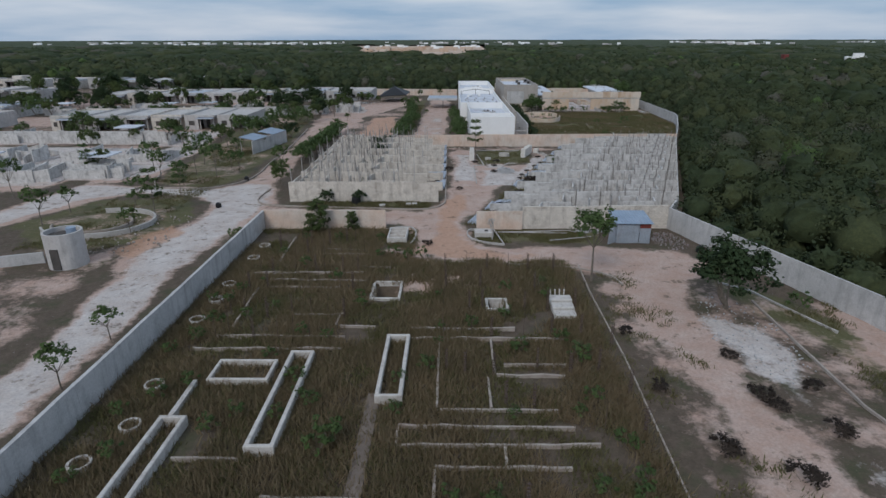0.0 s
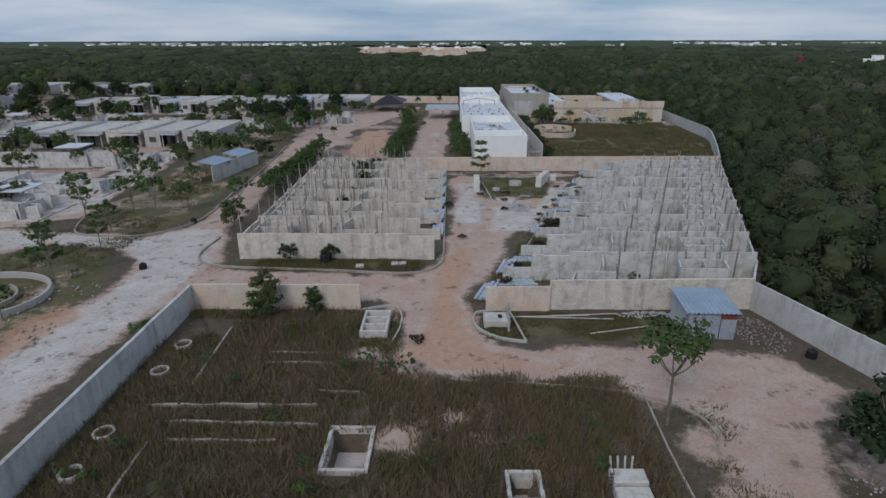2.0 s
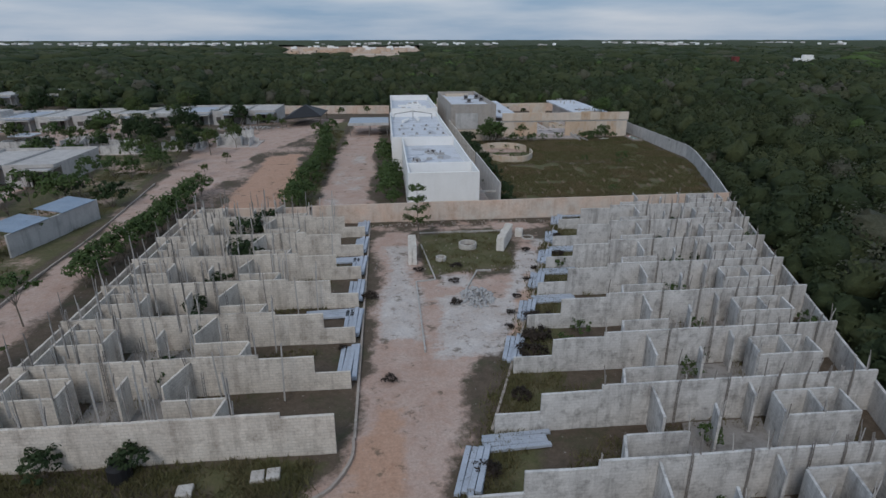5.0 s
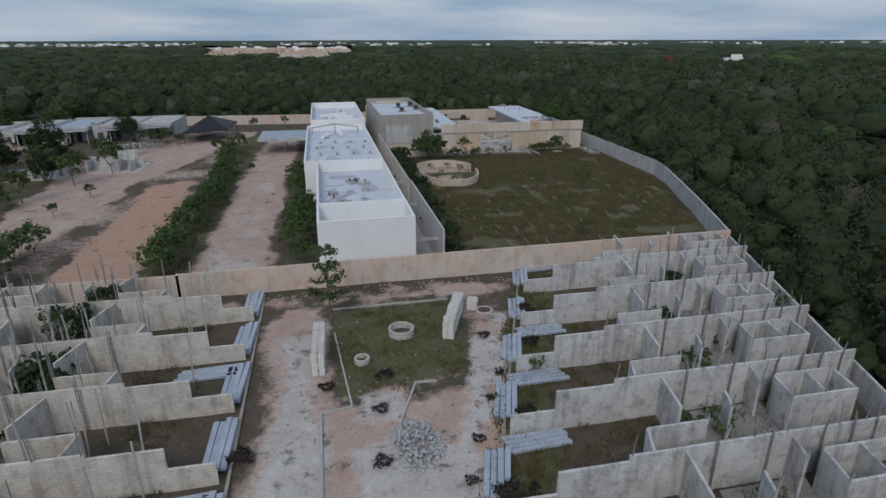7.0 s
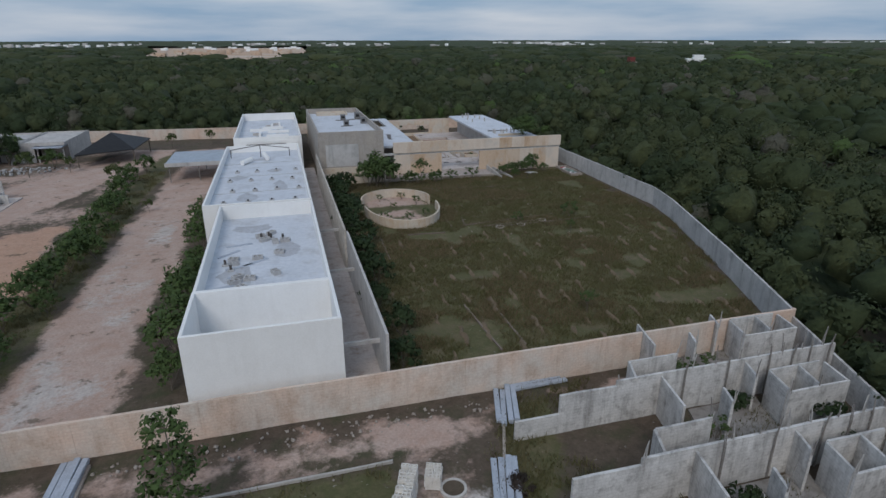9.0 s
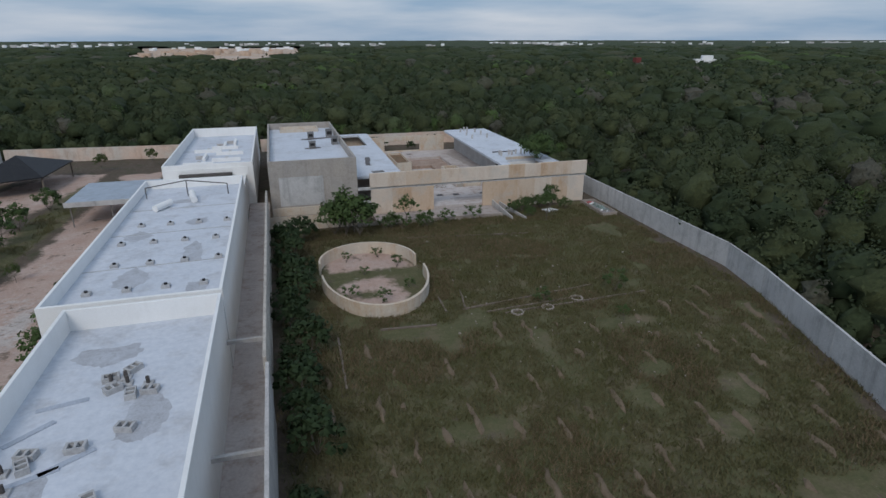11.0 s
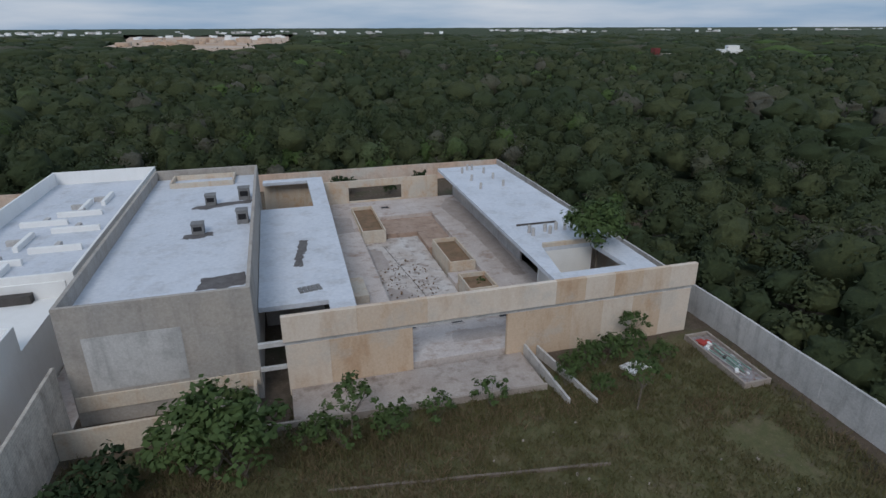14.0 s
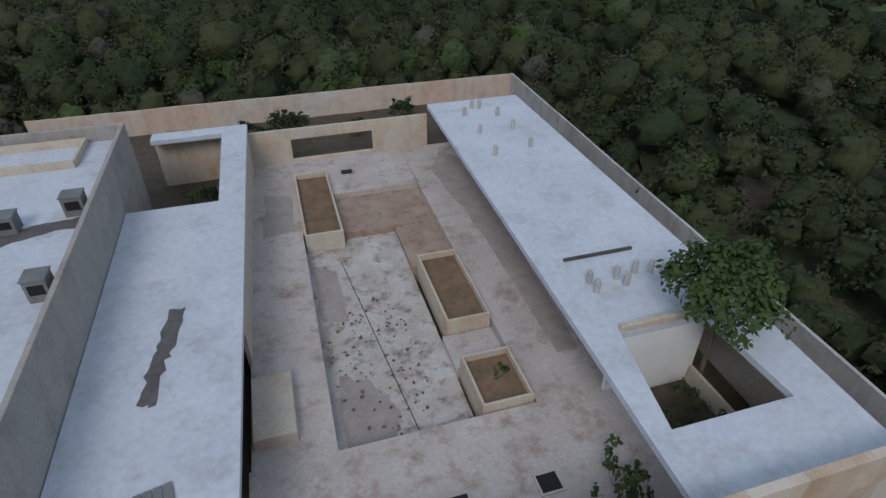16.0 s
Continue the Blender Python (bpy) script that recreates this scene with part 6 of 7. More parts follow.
def canopy():
    """The closed canopy under the crowns: a bumpy sheet in rings that widen with distance."""
    ang = np.linspace(radians(-76), radians(205), 480)
    r = np.concatenate([np.arange(30, 220, 3.0), np.geomspace(221, 4550, 150)])
    gr, ga = np.meshgrid(r, ang)
    x, y = 15 + gr * np.cos(ga), 110 + gr * np.sin(ga)
    z = 0.5 + 1.3 * value_noise(x, y, 5.0, 31) + 0.8 * value_noise(x, y, 17.0, 32) + np.clip((gr - 350) / 700, 0, 1) * 2.5 + np.clip((gr - 500) / 800, 0, 1) * 5.0 * (value_noise(x, y, 70.0, 33) - 0.3)
    z = np.minimum(z, 9.5)
    z -= 1.3 * np.clip((260 - gr) / 60, 0, 1)
    xf, yf = x.ravel(), y.ravel()
    bad = (inside(xf, yf, SITE) > -3.0) | (inside(xf, yf, QUARRY) > -4)
    na, nr = gr.shape
    i = np.arange(na * nr).reshape(na, nr)
    q = np.stack([i[:-1, :-1], i[1:, :-1], i[1:, 1:], i[:-1, 1:]], -1).reshape(-1, 4)
    q = q[~bad[q].any(1)]
    used = np.unique(q)
    remap = np.zeros(na * nr, int)
    remap[used] = np.arange(len(used))
    v = np.c_[xf, yf, z.ravel()][used]
    tagged(new("forest_canopy", big_mesh("forest_canopy", v, remap[q][:, ::-1], M_CANOPY, True)), "closed forest canopy seen from above", "forest", kind="stuff")


canopy()

# ---- the estate beyond the earth road ----
def far_house(x, y, w, d, h, seed, turn=0.0, group="houses of the estate"):
    """A single-storey flat-roofed house shell with a deep porch and parapets."""
    rng = random.Random(seed)
    ob = thing("house", "single-storey flat-roofed house of pale unpainted concrete", "house", (x, y, 0), turn, group)
    t = 0.2
    px0 = rng.uniform(0.25, 0.45) * w
    wall = rng.choice((M_BLOCK, M_PARAPET, M_PARAPET, M_BLOCKWARM))
    part("wall", Mesh().box(0, d - t, -0.2, w, d, h), wall, ob)
    part("wall", Mesh().box(0, 0, -0.2, t, d - t, h), wall, ob)
    part("wall", Mesh().box(w - t, 2.2, -0.2, w, d - t, h), wall, ob)
    part("front_wall", Mesh().box(t, 0, -0.2, px0, t, h), wall, ob)
    part("front_wall", Mesh().box(px0, 3.0, -0.2, w - t, 3.0 + t, h), wall, ob)
    part("roof", Mesh().box(-0.02, -0.02, h, w + 0.02, d + 0.02, h + 0.22, 0, 0.03), rng.choice((M_GREYWALL, M_BLUE, M_PARAPET)), ob)
    part("porch_roof", Mesh().box(px0 + 0.02, -rng.uniform(0.4, 1.6), h - 0.35, w - 0.2, 2.98, h - 0.12), rng.choice((M_GREYWALL, M_BLUE)), ob)
    for k in (px0 + 0.4, w - 0.5):
        part("post", Mesh().box(k, -0.1, -0.2, k + 0.22, 0.12, h - 0.35), M_POST, ob)
    # flat dark panels on the solid walls, painted as the shade inside openings
    win = part("window", Mesh().box(px0 * 0.3, -0.03, 1.0, px0 * 0.72, 0.02, 2.1), M_DARK, ob, "dark panel for the shade in an empty window")
    door = part("door", Mesh().box(px0 + 0.8, 2.96, 0, px0 + 1.8, 3.01, 2.1), M_DARK, ob, "dark panel for the shade in an empty doorway")
    for a in ((0, 0, w, t), (0, d - t, w, d), (0, t, t, d - t), (w - t, t, w, d - t)):
        part("parapet", Mesh().box(a[0], a[1], h + 0.224, a[2], a[3], h + 0.224 + rng.uniform(0.2, 0.5)), wall, ob)
    if rng.random() < 0.12:
        part("upper_block", Mesh().box(w * 0.3, d * 0.45, h + 0.23, w * 0.75, d * 0.8, h + rng.uniform(1.0, 1.9), 0, 0.03), wall, ob)
    return ob


seed = 100
for k in range(6):
    far_house(-97 + k * 7.9, 143 + 0.6 * k, 7.5, 15, 3.0, seed + k)
for k in range(11):
    far_house(-118 + k * 8.2, 201 + 1.3 * k, 7.8, 16, 3.0, seed + 20 + k)
for k in range(9):
    far_house(-232 + k * 14, 262 + 2.5 * (k % 3), 10, 16, 3.4, seed + 50 + k)
for k in range(7):
    far_house(-236 + k * 13, 214 + 2 * (k % 2), 9, 16, 3.1, seed + 70 + k)
for k in range(4):
    far_house(-180 + k * 16, 160 + 3 * (k % 2), 9, 15, 3.1, seed + 80 + k)
for k in range(3):
    far_house(-142 + k * 10, 140 + 2 * (k % 2), 8, 15, 3.0, seed + 90 + k)


def ruin(x, y, w, d, seed):
    """A half-built house: broken runs of block wall of uneven height round bare floors."""
    rng = random.Random(seed)
    ob = thing("half_built_house", "half-built house of pale block walls without a roof", "unfinished house", (x, y, 0), rng.uniform(-3, 3), "half-built houses of the estate")
    for _ in range(4):
        yy = rng.uniform(0, d)
        part("wall", Mesh().run((0, yy), (w * rng.uniform(0.5, 1), yy), 0.18, -0.2, rng.uniform(0.8, 2.5), rng.uniform(0.9, 2.6), 0.1), M_BLOCK, ob)
    for _ in range(4):
        xx = rng.uniform(0, w)
        part("wall", Mesh().run((xx, d * rng.uniform(0, 0.3)), (xx, d * rng.uniform(0.6, 1)), 0.18, -0.2, rng.uniform(0.8, 2.5), rng.uniform(0.9, 2.6), 0.1), M_BLOCK, ob)
    part("floor_slab", Mesh().box(0, 0, -0.2, w, d, 0.08), M_FLOOR, ob)
    if rng.random() < 0.12:
        part("roof_slab", Mesh().box(w * 0.1, d * 0.45, 2.82, w * 0.6, d, 3.0), M_ROOF, ob)


for k, (x, y) in enumerate(((-82, 92), (-71, 90), (-60.5, 104), (-94, 98), (-108, 104), (-70, 102), (-84, 104), (-62, 92), (-98, 124), (-86, 125), (-74, 124), (-62, 122), (-128, 120), (-118, 108), (-140, 104))):
    ruin(x, y, 9.5, 8.5, seed + 40 + k)
for k in range(12):
    ruin(-150 + 10.5 * k, 172 + 3 * (k % 3), 8.5, 8, seed + 140 + k)
boundary("wall_estate", [((-97, 125.6), (-60.6, 125.2), 2.6, 2.6)], M_BLOCK, "pale block wall between estate plots")
boundary("wall_estate_front", [((-58, 50), (-41, 56.5), 1.1, 1.1), ((-62, 38), (-45, 44), 0.7, 0.7)], M_GREYWALL, "low pale concrete wall beside the roundabout")

# blue-roofed shelters with a long grey wall
shelter = thing("shelter", "grey wall with two blue sheet lean-to roofs", "shelter")
part("wall", Mesh().run((-38.4, 113.6), (-35.6, 127.6), 0.2, -0.2, 2.5), M_GREYWALL, shelter)
for a, b in ((114.2, 119.4), (121.4, 127.0)):
    xm = lambda y: -38.4 + (y - 113.6) * 0.2
    m = Mesh()
    m.add([(xm(a) - 2.8, a, 3.2), (xm(a) + 0.3, a, 2.6), (xm(b) + 0.3, b, 2.6), (xm(b) - 2.8, b, 3.2), (xm(a) - 2.8, a, 3.12), (xm(a) + 0.3, a, 2.52), (xm(b) + 0.3, b, 2.52), (xm(b) - 2.8, b, 3.12)],
          [(0, 1, 2, 3), (7, 6, 5, 4), (0, 4, 5, 1), (1, 5, 6, 2), (2, 6, 7, 3), (3, 7, 4, 0)])
    part("roof", m, M_SHEETBLUE, shelter, "blue painted sheet roof")
    for y in (a + 0.2, b - 0.2):
        part("post", Mesh().tube((xm(y) - 2.6, y, -0.1), (xm(y) - 2.6, y, 3.1), 0.07, 0.07, 6), M_POST, shelter)

# round water tank and the oval planting bed
tank = thing("round_tower", "short round unfinished concrete tower with a doorway", "tower", (-38.2, 56.2, 0))
part("shell", Mesh().ring(0, 0, -0.2, 3.5, 1.75, 1.55, 28), M_PARAPET, tank)
# the closed shell carries a dark panel as the doorway's shade
part("doorway", Mesh().box(-0.45, -1.8, 0.0, 0.35, -1.6, 2.1), M_DARK, tank, "dark panel for the shade in a doorway")
part("deck", Mesh().tube((0, 0, 2.9), (0, 0, 3.05), 1.56, 1.56, 24), M_DARK, tank)
part("barrel", Mesh().tube((0.7, 0.3, 3.05), (0.7, 0.3, 3.75), 0.45, 0.45, 14), M_SHEETBLUE, tank, "blue plastic barrel")
bed = thing("oval_bed_wall", "low pale curved wall of an oval planting bed", "wall")
part("outer_arc", Mesh().ring(-42.5, 69.0, -0.2, 0.55, 6.4, 6.15, 36, -150, 110, 0.85), M_POST, bed)
part("inner_arc", Mesh().ring(-43.2, 68.6, -0.2, 0.4, 4.6, 4.4, 30, -170, 60, 0.8), M_KERB, bed)


# ---- kerbs along roads and islands ----
def kerb_line(name, label, pts, material=M_KERB, w=0.16, h=0.16):
    ob = thing(name, label, "kerb", kind="structure")
    for a, b in zip(pts, pts[1:]):
        part("kerb_stone", Mesh().run(a, b, w, -0.3, h, None, 0.02, 1.5), material, ob)


def curve(pts, n=5):
    """A smooth line through the points."""
    out = []
    for i in range(len(pts) - 1):
        p0, p1, p2, p3 = (Vector((*pts[min(max(j, 0), len(pts) - 1)], 0)) for j in (i - 1, i, i + 1, i + 2))
        for k in range(n):
            t = k / n
            q = 0.5 * ((2 * p1) + (p2 - p0) * t + (2 * p0 - 5 * p1 + 4 * p2 - p3) * t * t + (3 * p1 - p0 - 3 * p2 + p3) * t ** 3)
            out.append((q.x, q.y))
    return out + [pts[-1]]


kerb_line("kerb_block", "low concrete kerb round the straight row", curve([(-26.8, 86), (-27.0, 81), (-25.6, 78.2), (-22, 77.0), (-12, 76.2), (-5, 75.5), (-2.2, 76.3), (-0.9, 78.6), (-0.8, 80.5)]))
kerb_line("kerb_island", "pale curved kerb round a small grass island", curve([(3.7, 67.3), (2.2, 67.0), (1.9, 65.3), (2.5, 63.8), (3.8, 62.7), (5.8, 62.1)]), M_POST, 0.14, 0.14)
kerb_line("kerb_island_side", "thin pale kerb across the island", [(5.8, 62.1), (5.0, 67.2)], M_POST, 0.12, 0.12)
kerb_line("kerb_tank", "pale curved kerb round the septic tank", curve([(-7.6, 67.4), (-5.2, 68.2), (-4.2, 67.0), (-4.0, 64.6), (-4.4, 62.2)]), M_POST, 0.14, 0.14)
kerb_line("kerb_garden", "thin concrete strip along the garden edge", [(12.6, 56.2), (12.3, 50), (12.2, 38.2), (11.6, 25.6), (11.0, 6)], M_KERB, 0.1, 0.07)
kerb_line("kerb_garden_north", "thin curved kerb along the earth track", curve([(0.5, 56.8), (6, 56.4), (12, 55.4), (15, 53.4), (15.6, 51.2)]), M_KERB, 0.14, 0.12)
kerb_line("kerb_east", "thin kerb beside the eastern grass strip", [(24.6, 52), (26.5, 50.2), (29.5, 42.5)], M_POST, 0.14, 0.12)
kerb_line("kerb_east_long", "thin kerb along the eastern plot", [(25.7, 48), (25.4, 40), (25.2, 33), (27, 22)], M_KERB, 0.14, 0.12)
kerb_line("kerb_strip", "weathered kerb round a planted strip", curve([(-35.4, 146), (-33.2, 122), (-32.6, 106), (-31.8, 96), (-32.8, 90.4), (-36.2, 86.8), (-40.5, 86.5), (-45.2, 88.2), (-48.4, 97)]))

# ---- garden plots: footings, troughs, rings, pits ----
FOOT = [((-3.1, 42.7), (4.9, 42.7)), ((-3.0, 41.2), (8.5, 41.1)), ((3.6, 37.5), (7.9, 37.5)), ((3.0, 36.2), (7.6, 36.2)), ((-0.7, 32.4), (6.4, 32.4)), ((-3.1, 30.9), (7.1, 30.8)), ((-3.0, 29.2), (8.2, 29.3)), ((-0.9, 27.5), (6.3, 27.5)),
        ((-0.9, 40.9), (-0.9, 32.6)), ((2.9, 40.9), (2.9, 36.4)), ((-3.1, 30.7), (-3.1, 29.4)), ((-0.9, 27.3), (-0.9, 22)), ((2.9, 29), (2.9, 27.7)), ((2.4, 36), (2.4, 32.6))]
FOOT += [((-18.7, 39.5), (-7.9, 39.6)), ((-17.7, 41.4), (-8.0, 41.4)), ((-13.1, 45.0), (-8.7, 45.0)), ((-8.7, 43.0), (-5.9, 43.0)), ((-15.0, 28.0), (-11.4, 28.0)), ((-19.1, 53.7), (-8.3, 53.8)), ((-17.2, 52.1), (-7.9, 51.9)), ((-16.4, 50.4), (-10, 50.4)), ((-13.3, 58.8), (-8.4, 58.8)), ((-8.6, 55.3), (-5.9, 55.3)), ((-17.3, 50.2), (-17.0, 42.9)), ((-17.4, 63.9), (-17.2, 56.0)), ((-9.4, 25.3), (-4.4, 25.2)), ((-9.0, 44.8), (-9.0, 43.2)), ((-13.2, 60.2), (-9.0, 60.2))]
for a, b in FOOT:
    ob = thing("footing", "narrow pale concrete footing among dry grass", "footing", group="footings in the garden")
    part("strip", Mesh().run(a, b, 0.15, -0.3, 0.2, None, 0.06, 1.2), M_KERB, ob)


def trough(x0, y0, x1, y1, z, t=0.26, group="raised concrete troughs"):
    ob = thing("trough", "long narrow raised concrete trough with pale rim", "trough", group=group)
    for b in ((x0, y0, x1, y0 + t), (x0, y1 - t, x1, y1), (x0, y0 + t, x0 + t, y1 - t), (x1 - t, y0 + t, x1, y1 - t)):
        part("side", Mesh().box(b[0], b[1], -0.3, b[2], b[3], z, 0, 0.04), M_RIM, ob)
    part("soil", Mesh().box(x0 + t, y0 + t, -0.3, x1 - t, y1 - t, -0.02), M_EARTH, ob)


M_RIM = surface("pale_trough_concrete", (0.55, 0.53, 0.50), (0.46, 0.43, 0.40), (0.2, 0.16, 0.13), 0.9, 0.5, 0.9, 0.2)
trough(-17.0, 19.5, -15.4, 31.1, 0.62)
trough(-11.25, 28.4, -9.6, 38.5, 0.62)
trough(-4.75, 33.1, -3.05, 40.9, 0.62)
trough(-15.9, 35.0, -11.9, 37.5, 0.5, 0.22, "raised concrete chambers")
wall_l = single("low_elbow_wall", Mesh().run((-16.6, 35.0), (-16.5, 31.3), 0.3, -0.2, 0.45, None, 0.03), M_RIM, "low broken concrete wall beside a chamber", "wall")
strip = single("garden_path", Mesh().slab([(-5.4, 14), (-4.5, 14), (-4.5, 34.2), (-5.3, 34.2)], -0.1, 0.06), M_PATH, "narrow grey cement path through dry grass", "path", kind="structure")
RING = Mesh().ring(0, 0, -0.2, 0.28, 0.62, 0.48, 20).data("ring", M_RIM)
CORE = Mesh().tube((0, 0, -0.2), (0, 0, 0.05), 0.5, 0.5, 16).data("soil", M_EARTH)
for x, y in ((-19.6, 27.5), (-18.6, 30.7), (-19.2, 34.8), (-20.2, 43.9), (-20.1, 47.6), (-20.2, 50.9), (-20.1, 57.5), (-20.1, 61.2)):
    ob = thing("concrete_ring", "round concrete well ring sunk in dry grass", "concrete ring", (x, y, 0), 0, "well rings in the garden")
    part("ring", RING, None, ob)
    part("soil", CORE, None, ob)
for x, y, r, h in ((10.2, 112.0, 1.0, 0.55), (6.9, 108.5, 0.55, 0.35), (17.6, 114.6, 0.7, 0.08)):
    ob = thing("concrete_ring", "round raised concrete well ring in the court", "concrete ring", (x, y, 0), 0, "well rings in the court")
    part("ring", Mesh().ring(0, 0, -0.2, h, r, r - 0.14, 24), M_RIM, ob)
    part("soil", Mesh().tube((0, 0, -0.2), (0, 0, 0.04), r - 0.13, r - 0.13, 20), M_EARTH, ob)


def pit_frame(x0, y0, x1, y1, depth, label):
    ob = thing("open_pit", label, "pit")
    t = 0.22
    for b in ((x0, y0, x1, y0 + t), (x0, y1 - t, x1, y1), (x0, y0 + t, x0 + t, y1 - t), (x1 - t, y0 + t, x1, y1 - t)):
        part("side", Mesh().box(b[0], b[1], -depth, b[2], b[3], 0.16, 0, 0.03), M_RIM, ob)
    part("bottom", Mesh().box(x0 + t, y0 + t, -depth - 0.1, x1 - t, y1 - t, -depth + 0.05), M_FLOOR, ob)


pit_frame(-7.1, 48.0, -4.4, 51.8, 1.4, "open rectangular concrete pit with a pale rim")
pit_frame(2.9, 46.0, 4.8, 48.2, 1.3, "small open concrete pit among weeds")
septic = thing("septic_tank", "open concrete tank divided into three chambers", "tank")
for b in ((-7.05, 62.7, -4.9, 62.9), (-7.05, 66.2, -4.9, 66.4), (-7.05, 62.9, -6.85, 66.2), (-5.1, 62.9, -4.9, 66.2), (-6.85, 63.9, -5.1, 64.05), (-6.85, 65.1, -5.1, 65.25)):
    part("wall", Mesh().box(b[0], b[1], -0.2, b[2], b[3], 0.55, 0, 0.03), M_RIM, septic)
part("floor", Mesh().box(-6.85, 62.9, -0.2, -5.1, 66.2, 0.02), M_FLOOR, septic)
steps = thing("concrete_steps", "short flight of rough concrete steps in the grass", "steps")
for k in range(3):
    part("step", Mesh().box(8.3, 44.6 + k * 1.1, -0.1, 10.1, 45.6 + k * 1.1, 0.3 + 0.18 * k, 0, 0.06), M_RIM, steps)
for k in range(4):
    part("pipe", Mesh().tube((8.6 + 0.35 * k, 48.2, -0.1), (8.5 + 0.4 * k, 48.4, 0.9), 0.06, 0.06, 8), M_RIM, steps)
small = thing("cistern_box", "small pale concrete box with a square opening", "concrete box", (3.75, 65.3, 0))
part("body", Mesh().box(-1.05, -0.8, -0.1, 1.05, 0.8, 0.55, 0, 0.05), M_RIM, small)
# solid lid: the opening's shade is a black plate on top
part("opening", Mesh().box(0.1, -0.3, 0.552, 0.45, 0.3, 0.57), M_BLACK, small, "black plate for the shade in a square opening")
rng = random.Random(8)
GARDEN_BARS = [(x, y) for y in (41.3, 44.9, 50.4, 53.7, 58.8, 62.0) for x in (-18, -16.6, -14.8, -13.2, -11.6, -10.2, -8.6)]
GARDEN_BARS += [(x, y) for y in (36.6, 41.6, 46.4, 50.4, 54.2) for x in (-0.8, 1.2, 3.0, 5.6, 7.8, 9.9)] + [(11.2, 40), (11.4, 34), (11.3, 46), (11.0, 30), (5.2, 33), (3, 33), (8.6, 37), (8.4, 30), (4, 25), (10.4, 29)]
cage = Mesh()
for a, b in ((-0.07, -0.05), (0.07, -0.05), (0.07, 0.05), (-0.07, 0.05)):
    cage.tube((a, b, 0), (a * 1.1, b * 1.2, 1.9 + a), 0.014, 0.014, 4, False)
for k in range(8):
    cage.box(-0.085, -0.065, 0.15 + k * 0.22, 0.085, 0.065, 0.175 + k * 0.22)
M_RUST = surface("rusty_bar", (0.085, 0.06, 0.05), (0.12, 0.085, 0.07), (0.05, 0.04, 0.035), 2.0, 0.4, 0.85)
GARDEN_CAGE = cage.data("column_cage", M_RUST)
GARDEN_BAR = Mesh().tube((0, 0, 0), (0.03, 0.02, 1.2), 0.022, 0.02, 5).tube((0.03, 0.02, 1.18), (0.1, 0.05, 2.1), 0.02, 0.016, 5).data("starter_bar", M_RUST)
bar_field = thing("garden_bars", "thin dark starter bars standing in dry grass", "starter bars")
for x, y in GARDEN_BARS:
    me = GARDEN_BAR if rng.random() < 0.45 else GARDEN_CAGE
    part("starter_bar", me, None, bar_field, "", pose(x + rng.uniform(-0.5, 0.5), y + rng.uniform(-0.5, 0.5), -0.05, 0, 0, rng.uniform(0, 360)))

# ---- sheet-metal shed, block stacks, rubble and oddments ----
shed = thing("shed", "small shed of galvanised corrugated sheet with blue roof", "shed", (18.1, 62.8, 0), -2)


def corrugated(m, a, b, z0, z1a, z1b, pitch=0.16, depth=0.03):
    length = math.hypot(b[0] - a[0], b[1] - a[1])
    n = max(2, int(length / pitch)) * 2
    nx, ny = -(b[1] - a[1]) / length, (b[0] - a[0]) / length
    verts, faces = [], []
    for s in (0, 1):
        for i in range(n + 1):
            t = i / n
            o = (depth if i % 2 else -depth) + s * 0.02
            x, y = a[0] + (b[0] - a[0]) * t + nx * o, a[1] + (b[1] - a[1]) * t + ny * o
            verts += [(x, y, z0), (x, y, z1a + (z1b - z1a) * t)]
    q = 2 * (n + 1)
    for i in range(n):
        p = 2 * i
        faces += [(p, p + 2, p + 3, p + 1), (q + p, q + p + 1, q + p + 3, q + p + 2)]
    m.add(verts, faces)
    return m


part("front", corrugated(Mesh(), (0, 0), (2.4, 0), -0.05, 2.25, 2.2), M_SHEET, shed)
part("door", corrugated(Mesh(), (2.45, -0.02), (3.6, -0.02), -0.05, 1.75, 1.7), M_SHEET, shed)
part("red_panel", Mesh().box(2.45, -0.05, 1.72, 3.62, 0.02, 2.25), M_RED, shed, "dark red panel over the door")
part("side", corrugated(Mesh(), (0, 3.6), (0, 0), -0.05, 2.5, 2.25), M_SHEET, shed)
part("side", corrugated(Mesh(), (3.6, 0), (3.6, 3.6), -0.05, 2.2, 2.5), M_SHEET, shed)
part("back", corrugated(Mesh(), (3.6, 3.6), (0, 3.6), -0.05, 2.5, 2.5), M_SHEET, shed)
roof = Mesh()
n = 24
rv, rf = [], []
for s in (0, 1):
    for i in range(n + 1):
        x = -0.25 + 4.1 * i / n
        o = (0.03 if i % 2 else -0.03) - 0.03 * s
        rv += [(x, -0.3, 2.3 + o), (x, 3.9, 2.6 + o)]
for i in range(n):
    p, q = 2 * i, 2 * (n + 1)
    rf += [(p, p + 2, p + 3, p + 1), (q + p, q + p + 1, q + p + 3, q + p + 2)]
part("roof", roof.add(rv, rf), M_SHEETBLUE, shed, "bluish corrugated roof")
part("loose_sheet", Mesh().add([(-0.05, 0.2, 0), (-1.0, -0.6, 0), (-0.9, -0.4, 1.2), (-0.05, 0.2, 2.1), (-0.07, 0.24, 0), (-1.02, -0.56, 0), (-0.92, -0.36, 1.2), (-0.07, 0.24, 2.1)], [(0, 1, 2, 3), (7, 6, 5, 4), (0, 4, 5, 1), (1, 5, 6, 2), (2, 6, 7, 3), (3, 7, 4, 0)]), M_SHEET, shed, "bent loose sheet")


